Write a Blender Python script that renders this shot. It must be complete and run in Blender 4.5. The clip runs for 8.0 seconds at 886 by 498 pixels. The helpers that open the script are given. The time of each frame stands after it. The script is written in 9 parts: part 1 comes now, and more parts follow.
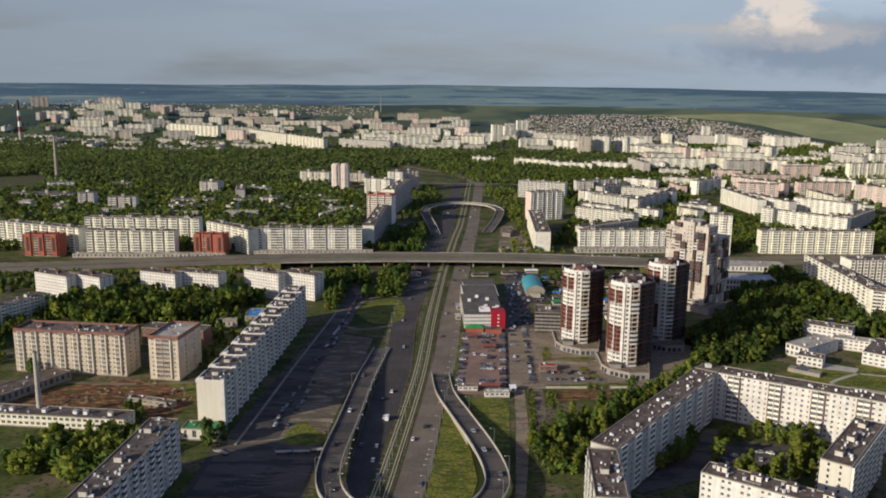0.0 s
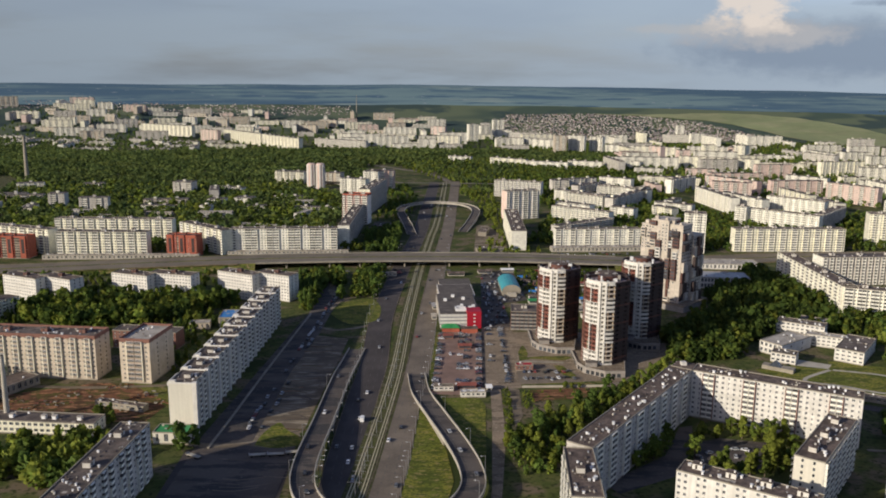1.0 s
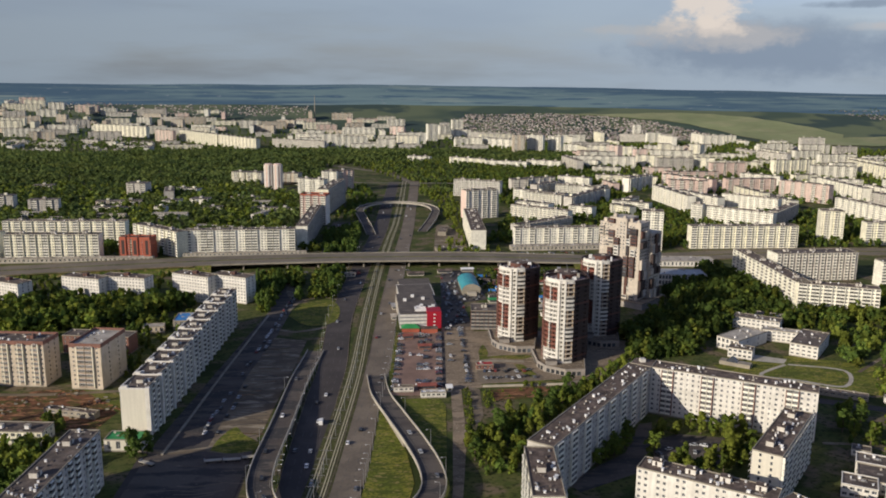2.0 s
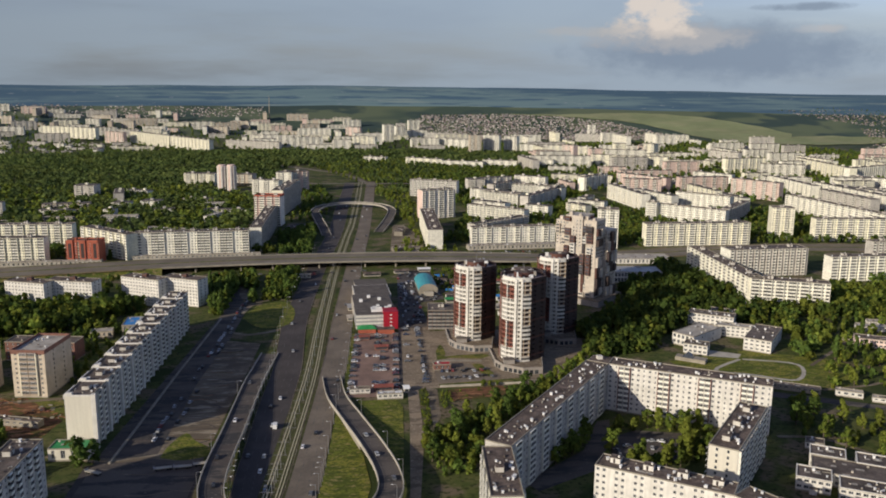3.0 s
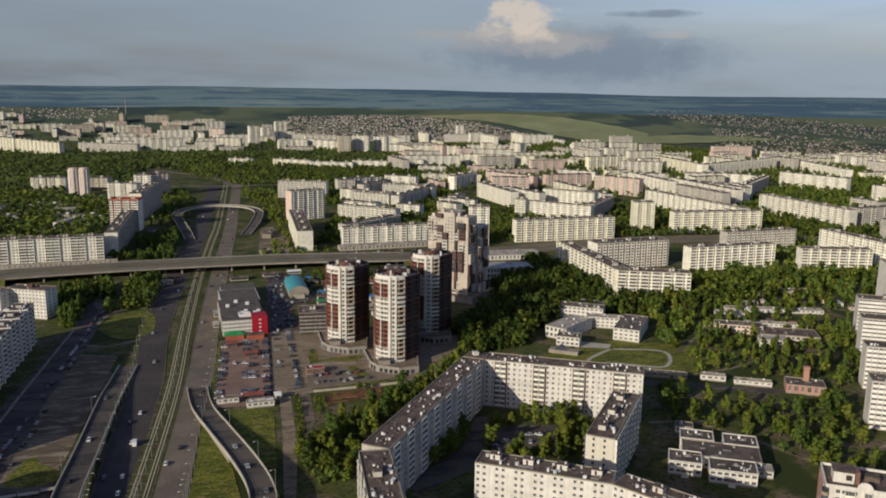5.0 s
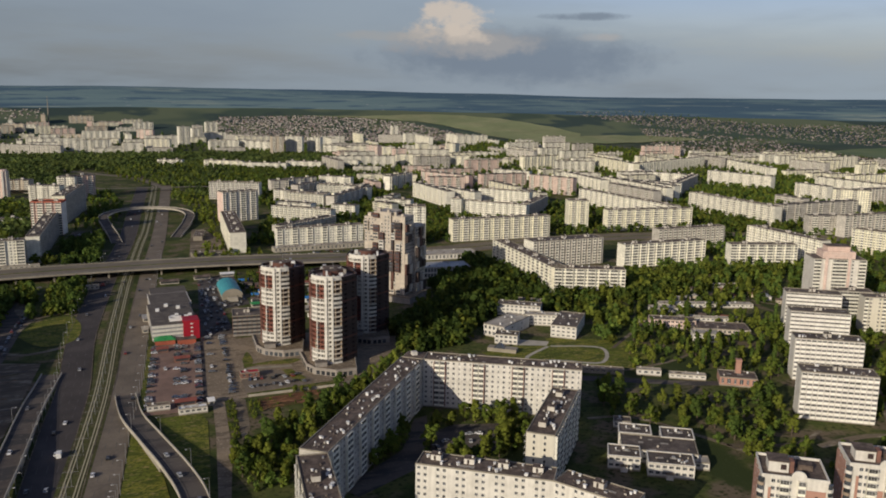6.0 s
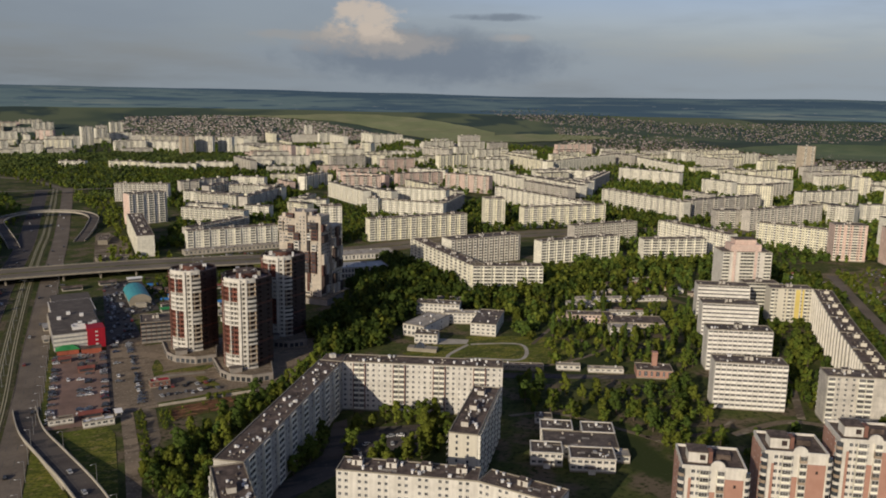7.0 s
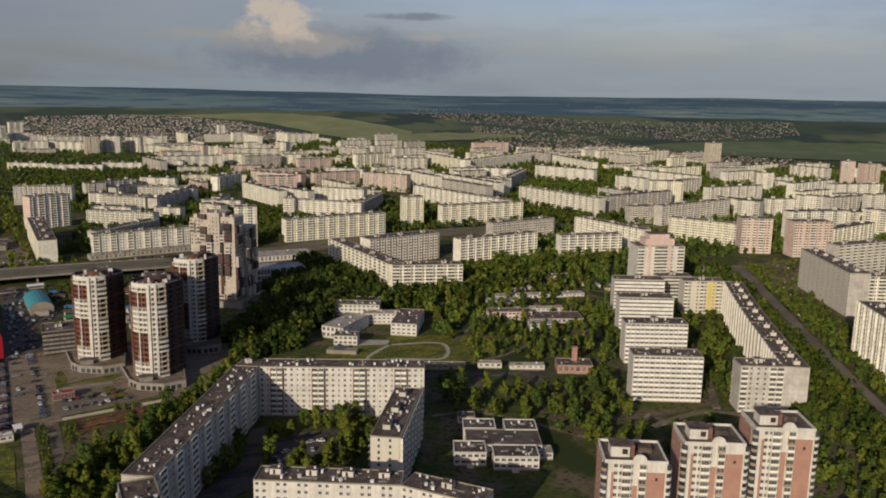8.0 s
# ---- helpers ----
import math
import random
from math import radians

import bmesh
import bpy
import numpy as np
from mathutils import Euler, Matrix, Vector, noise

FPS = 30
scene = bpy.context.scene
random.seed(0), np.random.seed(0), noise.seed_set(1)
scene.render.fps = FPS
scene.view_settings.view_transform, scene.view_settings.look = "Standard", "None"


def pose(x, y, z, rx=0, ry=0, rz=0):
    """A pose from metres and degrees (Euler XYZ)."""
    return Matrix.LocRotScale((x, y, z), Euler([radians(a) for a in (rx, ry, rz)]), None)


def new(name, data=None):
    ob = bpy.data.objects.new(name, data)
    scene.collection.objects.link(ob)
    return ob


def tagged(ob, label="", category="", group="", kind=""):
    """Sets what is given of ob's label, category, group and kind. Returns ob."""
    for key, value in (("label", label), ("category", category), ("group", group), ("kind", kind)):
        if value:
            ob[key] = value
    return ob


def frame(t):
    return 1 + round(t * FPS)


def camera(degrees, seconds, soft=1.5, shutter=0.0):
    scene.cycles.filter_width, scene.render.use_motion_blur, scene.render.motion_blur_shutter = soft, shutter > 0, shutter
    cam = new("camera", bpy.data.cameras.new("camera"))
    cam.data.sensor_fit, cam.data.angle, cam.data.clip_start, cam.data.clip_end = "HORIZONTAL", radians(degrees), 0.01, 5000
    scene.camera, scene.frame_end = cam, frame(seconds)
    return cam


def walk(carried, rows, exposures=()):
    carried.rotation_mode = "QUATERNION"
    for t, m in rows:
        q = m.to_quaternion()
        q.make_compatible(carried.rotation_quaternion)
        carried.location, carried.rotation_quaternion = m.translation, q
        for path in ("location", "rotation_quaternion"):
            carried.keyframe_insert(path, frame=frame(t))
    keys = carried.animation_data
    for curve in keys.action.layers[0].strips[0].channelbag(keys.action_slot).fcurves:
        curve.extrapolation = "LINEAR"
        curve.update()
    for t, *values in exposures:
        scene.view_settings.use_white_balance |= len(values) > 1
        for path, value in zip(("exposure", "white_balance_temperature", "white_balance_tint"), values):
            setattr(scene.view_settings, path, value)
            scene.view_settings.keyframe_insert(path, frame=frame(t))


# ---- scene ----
cam = camera(56.18, 8.0, soft=1.88)
# seconds, x, y, z, pitch, roll, yaw
ROWS = [
    (0.0, -0.00, -0.00, 188.62, -11.552, -0.524, -0.000),
    (0.5, 0.58, 1.63, 188.50, -11.569, -0.509, -1.011),
    (1.0, 1.19, 2.76, 187.87, -11.552, -0.525, -1.619),
    (1.5, 1.69, 4.77, 187.27, -11.537, -0.558, -3.086),
    (3.0, 4.38, 12.25, 183.98, -11.404, -0.526, -7.358),
    (3.5, 5.31, 15.66, 182.40, -11.342, -0.580, -9.669),
    (4.0, 6.09, 18.74, 181.18, -11.290, -0.619, -11.584),
    (4.5, 6.71, 21.84, 180.00, -11.235, -0.669, -14.113),
    (6.0, 7.81, 29.06, 176.52, -11.022, -0.885, -20.763),
    (6.5, 8.97, 32.71, 175.47, -10.994, -0.943, -23.893),
    (7.0, 10.15, 35.93, 174.47, -10.943, -0.986, -26.566),
    (7.5, 11.85, 39.33, 173.19, -10.877, -1.012, -29.537),
    (8.0, 13.76, 42.19, 172.84, -10.900, -1.025, -32.239),
]
walk(cam, [(t, pose(x, y, z, 90 + p, r, w)) for t, x, y, z, p, r, w in ROWS],
     exposures=[(0.0, 0.08, 6620, 9), (1.5, 0.06, 6620, 9), (3.5, -0.05, 6630, 8.5), (4.5, -0.16, 6690, 8), (6.0, -0.33, 6840, 8.5), (7.0, -0.44, 7020, 9.5), (8.0, -0.5, 7130, 10.5)])

# ---- light ----
SUN_TO = Vector((0.832, 0.555, 0.0)).normalized()      # the way the shadows fall
SUN_EL = radians(18.8)
sun = new("sun", bpy.data.lights.new("sun", "SUN"))
sun.data.energy, sun.data.angle, sun.data.color = 4.55, radians(0.6), (1.0, 0.9, 0.765)
_d = Vector((SUN_TO.x * math.cos(SUN_EL), SUN_TO.y * math.cos(SUN_EL), -math.sin(SUN_EL)))
sun.matrix_world = Matrix.Translation((0, 0, 900)) @ _d.to_track_quat("-Z", "Y").to_matrix().to_4x4()

world = bpy.data.worlds.new("sky")
scene.world = world
world.use_nodes = True


def sky_nodes():
    nt = world.node_tree
    nt.nodes.clear()
    N = nt.nodes.new

    def math_node(op, a, b=None, c=None):
        n = N("ShaderNodeMath")
        n.operation = op
        for i, v in enumerate((a, b, c)):
            if v is None:
                continue
            if isinstance(v, (int, float)):
                n.inputs[i].default_value = v
            else:
                nt.links.new(v, n.inputs[i])
        return n.outputs[0]

    def mix(fac, a, b):
        n = N("ShaderNodeMix")
        n.data_type = "RGBA"
        for sock, v in ((n.inputs["Factor"], fac), (n.inputs[6], a), (n.inputs[7], b)):
            if isinstance(v, (int, float)):
                sock.default_value = v
            elif isinstance(v, tuple):
                sock.default_value = (*v, 1)
            else:
                nt.links.new(v, sock)
        return n.outputs[2]

    def ramp(v, lo, hi):
        n = N("ShaderNodeMapRange")
        n.interpolation_type = "SMOOTHSTEP"
        nt.links.new(v, n.inputs[0])
        n.inputs[1].default_value, n.inputs[2].default_value = lo, hi
        return n.outputs[0]

    sky = N("ShaderNodeTexSky")
    sky.sky_type = "NISHITA"
    sky.sun_disc = False
    sky.sun_elevation = SUN_EL
    sky.sun_rotation = math.atan2(-SUN_TO.x, -SUN_TO.y)
    sky.altitude, sky.air_density, sky.dust_density = 200, 1.0, 2.0
    tint = N("ShaderNodeMix")
    tint.data_type, tint.blend_type = "RGBA", "MULTIPLY"
    tint.inputs["Factor"].default_value = 1
    nt.links.new(sky.outputs[0], tint.inputs[6])
    tint.inputs[7].default_value = (SKY_GAIN * 0.96, SKY_GAIN * 0.96, SKY_GAIN * 1.28, 1)
    base = tint.outputs[2]

    co = N("ShaderNodeTexCoord").outputs["Generated"]
    sep = N("ShaderNodeSeparateXYZ")
    nt.links.new(co, sep.inputs[0])
    z = sep.outputs[2]

    def noise_tex(scale, detail, rough, stretch, offset=(0, 0, 0)):
        m = N("ShaderNodeMapping")
        m.inputs["Scale"].default_value = stretch
        m.inputs["Location"].default_value = offset
        nt.links.new(co, m.inputs["Vector"])
        n = N("ShaderNodeTexNoise")
        n.inputs["Scale"].default_value, n.inputs["Detail"].default_value, n.inputs["Roughness"].default_value = scale, detail, rough
        nt.links.new(m.outputs[0], n.inputs["Vector"])
        return n.outputs[0]

    # a thin grey veil in wide layers, torn towards the zenith
    layers = noise_tex(2.2, 6, 0.55, (1, 1, 7.0))
    veil = ramp(math_node("ADD", layers, math_node("MULTIPLY", z, -0.75)), 0.30, 0.52)
    col = mix(math_node("MULTIPLY", veil, 0.86), base, VEIL)
    # heavier blue-grey masses
    mass = noise_tex(1.7, 5, 0.55, (1, 1, 4.5), (3.1, 1.7, 0.4))
    col = mix(math_node("MULTIPLY", ramp(mass, 0.48, 0.66), 0.32), col, MASS)
    # warm pale haze above the horizon
    low = ramp(z, 0.10, 0.0)
    col = mix(math_node("MULTIPLY", low, 0.55), col, HAZE)

    # one sunlit heap cloud and the shaded base that trails to its east
    wob = noise_tex(26.0, 8, 0.62, (1, 1, 1.7))

    def blob(direction, wx, wz, soft_lo, soft_hi, push):
        d = Vector(direction).normalized()
        side = Vector((d.y, -d.x, 0)).normalized()
        parts = []
        for axis, width in ((side, wx), (Vector((0, 0, 1)), wz)):
            dot = N("ShaderNodeVectorMath")
            dot.operation = "DOT_PRODUCT"
            nt.links.new(co, dot.inputs[0])
            dot.inputs[1].default_value = axis
            off = math_node("SUBTRACT", dot.outputs["Value"], d.dot(axis))
            q = math_node("DIVIDE", off, width)
            parts.append(math_node("MULTIPLY", q, q))
        front = N("ShaderNodeVectorMath")
        front.operation = "DOT_PRODUCT"
        nt.links.new(co, front.inputs[0])
        front.inputs[1].default_value = d
        r = math_node("ADD", parts[0], parts[1])
        r = math_node("ADD", r, math_node("MULTIPLY", math_node("SUBTRACT", 0.5, wob), push))
        inside = ramp(r, soft_hi, soft_lo)
        return math_node("MULTIPLY", inside, math_node("GREATER_THAN", front.outputs["Value"], 0.5))

    for direction, wx, wz, lo, hi, push, colour, amount in CLOUDS:
        col = mix(math_node("MULTIPLY", blob(direction, wx, wz, lo, hi, push), amount), col, colour)
    # the veil thins and brightens towards the east
    glow = N("ShaderNodeMapRange")
    nt.links.new(sep.outputs[0], glow.inputs[0])
    for i, v in enumerate((-0.6, 0.95, 0.74, 1.2)):
        glow.inputs[i + 1].default_value = v
    fade = N("ShaderNodeMix")
    fade.data_type, fade.blend_type = "RGBA", "MULTIPLY"
    fade.inputs["Factor"].default_value = 1
    nt.links.new(col, fade.inputs[6])
    nt.links.new(glow.outputs[0], fade.inputs[7])
    col = fade.outputs[2]
    bg = N("ShaderNodeBackground")
    bg.inputs["Strength"].default_value = SKY_STRENGTH
    nt.links.new(col, bg.inputs["Color"])
    out = N("ShaderNodeOutputWorld")
    nt.links.new(bg.outputs[0], out.inputs["Surface"])


SKY_STRENGTH, SKY_GAIN = 0.108, 0.9
VEIL, MASS, HAZE = (3.25, 4.0, 4.95), (2.4, 3.0, 4.1), (3.15, 3.78, 4.5)
# direction, width, height, core, rim, raggedness, colour, amount
CLOUDS = [
    ((0.435, 0.90, 0.036), 0.15, 0.032, 0.2, 1.6, 2.0, (1.75, 2.25, 3.1), 0.75),
    ((0.372, 0.926, 0.052), 0.10, 0.017, 0.1, 1.4, 3.4, (3.9, 3.9, 4.1), 0.8),
    ((0.352, 0.934, 0.060), 0.056, 0.015, 0.1, 1.1, 4.5, (5.6, 5.1, 4.8), 0.85),
    ((0.366, 0.929, 0.080), 0.040, 0.024, 0.1, 1.1, 4.5, (6.6, 5.9, 5.4), 0.9),
    ((0.503, 0.860, 0.082), 0.055, 0.005, 0.1, 1.3, 2.6, (1.9, 2.4, 3.2), 0.8),
    ((0.513, 0.856, 0.059), 0.030, 0.006, 0.1, 1.3, 3.6, (4.3, 4.3, 4.5), 0.7),
    ((0.29, 0.955, 0.058), 0.05, 0.006, 0.1, 1.5, 3.2, (3.9, 4.0, 4.2), 0.6),
]
sky_nodes()

# ---- materials ----
def material(name, colour, rough=0.85, vary=0.18, scale=0.25, fine=3.0, bump=0.15, metal=0.0, second=None, rand=0.0, island=0.0,
             panels=None, spec=0.3, streak=0.0):
    """A procedural surface: two scales of noise on one base colour, a second colour for stains, optional panel joints."""
    m = bpy.data.materials.new(name)
    m.use_nodes = True
    nt = m.node_tree
    N = nt.nodes.new
    bsdf = nt.nodes["Principled BSDF"]
    bsdf.inputs["Roughness"].default_value = rough
    bsdf.inputs["Metallic"].default_value = metal
    bsdf.inputs["Specular IOR Level"].default_value = spec
    co = N("ShaderNodeTexCoord").outputs["Object"]

    def noise_tex(s, d=4.0, vec=co):
        n = N("ShaderNodeTexNoise")
        n.inputs["Scale"].default_value, n.inputs["Detail"].default_value = s, d
        nt.links.new(vec, n.inputs["Vector"])
        return n.outputs[0]

    def rng(v, a, b, lo, hi):
        n = N("ShaderNodeMapRange")
        nt.links.new(v, n.inputs[0])
        for i, q in enumerate((a, b, lo, hi)):
            n.inputs[i + 1].default_value = q
        return n.outputs[0]

    def mul(a, b):
        n = N("ShaderNodeMath")
        n.operation = "MULTIPLY"
        for i, v in enumerate((a, b)):
            if isinstance(v, (int, float)):
                n.inputs[i].default_value = v
            else:
                nt.links.new(v, n.inputs[i])
        return n.outputs[0]

    big, small = noise_tex(scale), noise_tex(fine, 6.0)
    value = mul(rng(big, 0.3, 0.7, 1 - vary, 1 + vary), rng(small, 0.25, 0.75, 1 - vary * 0.7, 1 + vary * 0.7))
    if rand:
        value = mul(value, rng(N("ShaderNodeObjectInfo").outputs["Random"], 0, 1, 1 - rand, 1 + rand))
    if island:
        value = mul(value, rng(N("ShaderNodeNewGeometry").outputs["Random Per Island"], 0, 1, 1 - island, 1 + island))
    if streak:
        mp = N("ShaderNodeMapping")
        mp.inputs["Scale"].default_value = (0.9, 0.9, 0.05)
        nt.links.new(co, mp.inputs["Vector"])
        value = mul(value, rng(noise_tex(1.0, 5.0, mp.outputs[0]), 0.35, 0.65, 1 - streak, 1 + streak * 0.5))
    if panels:
        sep = N("ShaderNodeSeparateXYZ")
        nt.links.new(co, sep.inputs[0])
        add = N("ShaderNodeMath")
        nt.links.new(sep.outputs[0], add.inputs[0])
        nt.links.new(sep.outputs[1], add.inputs[1])
        comb = N("ShaderNodeCombineXYZ")
        nt.links.new(add.outputs[0], comb.inputs[0])
        nt.links.new(sep.outputs[2], comb.inputs[1])
        br = N("ShaderNodeTexBrick")
        br.offset, br.squash = 0.0, 1.0
        nt.links.new(comb.outputs[0], br.inputs["Vector"])
        br.inputs["Scale"].default_value = 1.0
        br.inputs["Brick Width"].default_value, br.inputs["Row Height"].default_value = panels
        br.inputs["Mortar Size"].default_value = 0.05
        br.inputs["Color1"].default_value, br.inputs["Color2"].default_value = (1.05, 1.05, 1.05, 1), (0.88, 0.88, 0.88, 1)
        br.inputs["Mortar"].default_value = (0.55, 0.55, 0.55, 1)
        value = mul(value, br.outputs["Color"])
    mix = N("ShaderNodeMix")
    mix.data_type = "RGBA"
    mix.inputs[6].default_value = (*colour, 1)
    mix.inputs[7].default_value = (*(second or colour), 1)
    nt.links.new(rng(noise_tex(scale * 2.3, 5.0), 0.45, 0.62, 0, 1), mix.inputs["Factor"])
    tone = N("ShaderNodeMix")
    tone.data_type, tone.blend_type = "RGBA", "MULTIPLY"
    tone.inputs["Factor"].default_value = 1
    nt.links.new(mix.outputs[2], tone.inputs[6])
    nt.links.new(value, tone.inputs[7])
    nt.links.new(tone.outputs[2], bsdf.inputs["Base Color"])
    if bump:
        b = N("ShaderNodeBump")
        b.inputs["Strength"].default_value, b.inputs["Distance"].default_value = bump, 0.05
        nt.links.new(small, b.inputs["Height"])
        nt.links.new(b.outputs[0], bsdf.inputs["Normal"])
    return m



def patchy(name, base, layers, rough=0.95, bump=0.2):
    """Ground with several overlapping kinds of patches: (scale, stretch, colour, from, to)."""
    m = bpy.data.materials.new(name)
    m.use_nodes = True
    nt = m.node_tree
    N = nt.nodes.new
    bsdf = nt.nodes["Principled BSDF"]
    bsdf.inputs["Roughness"].default_value, bsdf.inputs["Specular IOR Level"].default_value = rough, 0.15
    co = N("ShaderNodeTexCoord").outputs["Object"]
    col = None
    for scale, stretch, colour, lo, hi in layers:
        lo, hi = lo - 0.045, hi - 0.06
        mp = N("ShaderNodeMapping")
        mp.inputs["Scale"].default_value = (stretch, 1, 1)
        mp.inputs["Rotation"].default_value = (0, 0, 0.12)
        nt.links.new(co, mp.inputs["Vector"])
        n = N("ShaderNodeTexNoise")
        n.inputs["Scale"].default_value, n.inputs["Detail"].default_value, n.inputs["Roughness"].default_value = scale, 7.0, 0.6
        nt.links.new(mp.outputs[0], n.inputs["Vector"])
        r = N("ShaderNodeMapRange")
        r.interpolation_type = "SMOOTHSTEP"
        nt.links.new(n.outputs[0], r.inputs[0])
        r.inputs[1].default_value, r.inputs[2].default_value = lo, hi
        x = N("ShaderNodeMix")
        x.data_type = "RGBA"
        nt.links.new(r.outputs[0], x.inputs["Factor"])
        if col is None:
            x.inputs[6].default_value = (*base, 1)
        else:
            nt.links.new(col, x.inputs[6])
        x.inputs[7].default_value = (*colour, 1)
        col = x.outputs[2]
        last = n.outputs[0]
    nt.links.new(col, bsdf.inputs["Base Color"])
    b = N("ShaderNodeBump")
    b.inputs["Strength"].default_value, b.inputs["Distance"].default_value = bump, 0.08
    nt.links.new(last, b.inputs["Height"])
    nt.links.new(b.outputs[0], bsdf.inputs["Normal"])
    return m


M = {}
M["panel_white"] = material("white concrete panels", (0.785, 0.762, 0.650), 0.8, 0.07, 0.08, 1.2, 0.1, second=(0.715, 0.695, 0.588), panels=(3.2, 2.9), streak=0.06, rand=0.06)
M["panel_cream"] = material("cream concrete panels", (0.80, 0.768, 0.600), 0.8, 0.07, 0.08, 1.2, 0.1, second=(0.73, 0.70, 0.54), panels=(3.2, 2.9), streak=0.06, rand=0.06)
# real grey houses, and faces whose shade is put into the wall colour
M["panel_grey"] = material("grey concrete panels and shaded faces", (0.54, 0.51, 0.45), 0.85, 0.09, 0.08, 1.2, 0.1, second=(0.46, 0.435, 0.385), panels=(3.2, 2.9), streak=0.09, rand=0.08)
M["panel_tan"] = material("tan brickwork", (0.559, 0.482, 0.373), 0.85, 0.08, 0.1, 2.0, 0.1, second=(0.479, 0.409, 0.313), streak=0.06, rand=0.05)
M["panel_pink"] = material("pink painted panels", (0.636, 0.482, 0.410), 0.85, 0.08, 0.1, 1.5, 0.1, second=(0.678, 0.538, 0.467), panels=(3.2, 2.9), rand=0.06)
M["panel_plain"] = material("smooth cream render", (0.62, 0.585, 0.485), 0.8, 0.06, 0.06, 1.0, 0.05, second=(0.62, 0.59, 0.49), streak=0.05)
M["yellow_paint"] = material("yellow painted panels", (0.62, 0.50, 0.16), 0.8, 0.08, 0.1, 1.5, 0.05)
M["red_brick"] = material("red brickwork", (0.36, 0.10, 0.06), 0.85, 0.12, 0.15, 2.5, 0.15, second=(0.31, 0.09, 0.055))
M["orange_brick"] = material("orange-red brickwork", (0.41, 0.235, 0.18), 0.85, 0.08, 0.12, 2.5, 0.15, second=(0.37, 0.205, 0.155))
M["attic_brick"] = material("brown-red attic brickwork", (0.21, 0.105, 0.08), 0.85, 0.12, 0.15, 2.5, 0.15, second=(0.17, 0.09, 0.07))
M["brown_brick"] = material("dark brown cladding", (0.12, 0.055, 0.042), 0.7, 0.12, 0.15, 2.0, 0.1, second=(0.09, 0.045, 0.036))
# real dark cladding, and the painted shade of recesses and rooms
M["dark_clad_shade"] = material("near-black brown cladding and recess shade", (0.045, 0.030, 0.028), 0.6, 0.15, 0.15, 2.0, 0.1)
M["white_paint"] = material("white painted render", (0.658, 0.634, 0.573), 0.75, 0.09, 0.1, 1.5, 0.05, second=(0.583, 0.559, 0.498), streak=0.1)
M["beige"] = material("beige stone cladding", (0.52, 0.46, 0.38), 0.8, 0.09, 0.12, 1.5, 0.1, second=(0.46, 0.41, 0.34), panels=(4.2, 3.0))
M["podium"] = material("grey stone podium", (0.30, 0.27, 0.24), 0.85, 0.12, 0.15, 1.5, 0.15, second=(0.25, 0.23, 0.20))
M["roofing"] = material("bitumen roofing felt", (0.092, 0.075, 0.065), 0.92, 0.3, 0.12, 1.2, 0.2, second=(0.140, 0.114, 0.096), rand=0.2)
M["roof_light"] = material("weathered pale roofing", (0.34, 0.31, 0.265), 0.9, 0.2, 0.12, 1.2, 0.2, second=(0.42, 0.385, 0.33))
M["roof_rust"] = material("brownish sheet roofing", (0.098, 0.074, 0.060), 0.9, 0.4, 0.2, 1.4, 0.2, second=(0.145, 0.110, 0.090))
M["metal_white"] = material("white sheet metal", (0.72, 0.72, 0.70), 0.5, 0.06, 0.2, 2.0, 0.02)
M["green_roof"] = material("green sheet roofing", (0.035, 0.24, 0.075), 0.55, 0.1, 0.2, 2.0, 0.05)
M["blue_roof"] = material("blue sheet roofing", (0.04, 0.20, 0.48), 0.5, 0.1, 0.2, 2.0, 0.05)
M["teal_roof"] = material("teal sheet roofing", (0.05, 0.27, 0.31), 0.5, 0.12, 0.2, 2.0, 0.05)
M["red_clad"] = material("bright red cladding", (0.34, 0.013, 0.028), 0.6, 0.06, 0.2, 2.0, 0.02)
M["sheet_grey"] = material("grey sheet metal", (0.33, 0.33, 0.33), 0.5, 0.1, 0.2, 2.0, 0.03, metal=0.3)
M["glass"] = material("window glass", (0.055, 0.062, 0.07), 0.12, 0.2, 0.3, 1.0, 0.0, rand=0.5, island=0.5, spec=0.6)
M["far_glass"] = material("curtained windows", (0.24, 0.23, 0.205), 0.3, 0.2, 0.3, 1.0, 0.0, rand=0.2, island=0.4, spec=0.5)
M["loggia_glass"] = material("loggia glazing", (0.095, 0.095, 0.092), 0.18, 0.25, 0.3, 1.0, 0.0, rand=0.5, island=0.5, spec=0.6)
M["frame"] = material("white window frame", (0.66, 0.65, 0.62), 0.6, 0.04, 0.3, 2.0, 0.0)
M["parapet"] = material("pale balcony panel", (0.77, 0.75, 0.645), 0.8, 0.08, 0.3, 2.0, 0.05, rand=0.1, island=0.1)
M["parapet_white"] = material("white balcony band", (0.79, 0.765, 0.70), 0.8, 0.08, 0.3, 2.0, 0.05, rand=0.08, island=0.08)
M["parapet_tan"] = material("tan balcony panel", (0.34, 0.27, 0.20), 0.8, 0.08, 0.3, 2.0, 0.05, rand=0.2, island=0.2)
# worn asphalt, matched to shaded ground with that shade in its colour
M["asphalt"] = material("worn asphalt darkened for shade", (0.056, 0.048, 0.045), 0.9, 0.16, 0.03, 0.6, 0.1, second=(0.071, 0.061, 0.056))
M["asphalt_pale"] = material("sun-bleached asphalt", (0.153, 0.126, 0.096), 0.9, 0.2, 0.03, 0.6, 0.1, second=(0.186, 0.153, 0.115))
M["paving_red"] = material("reddish-brown block paving", (0.247, 0.161, 0.124), 0.9, 0.2, 0.06, 1.0, 0.1, second=(0.213, 0.140, 0.110))
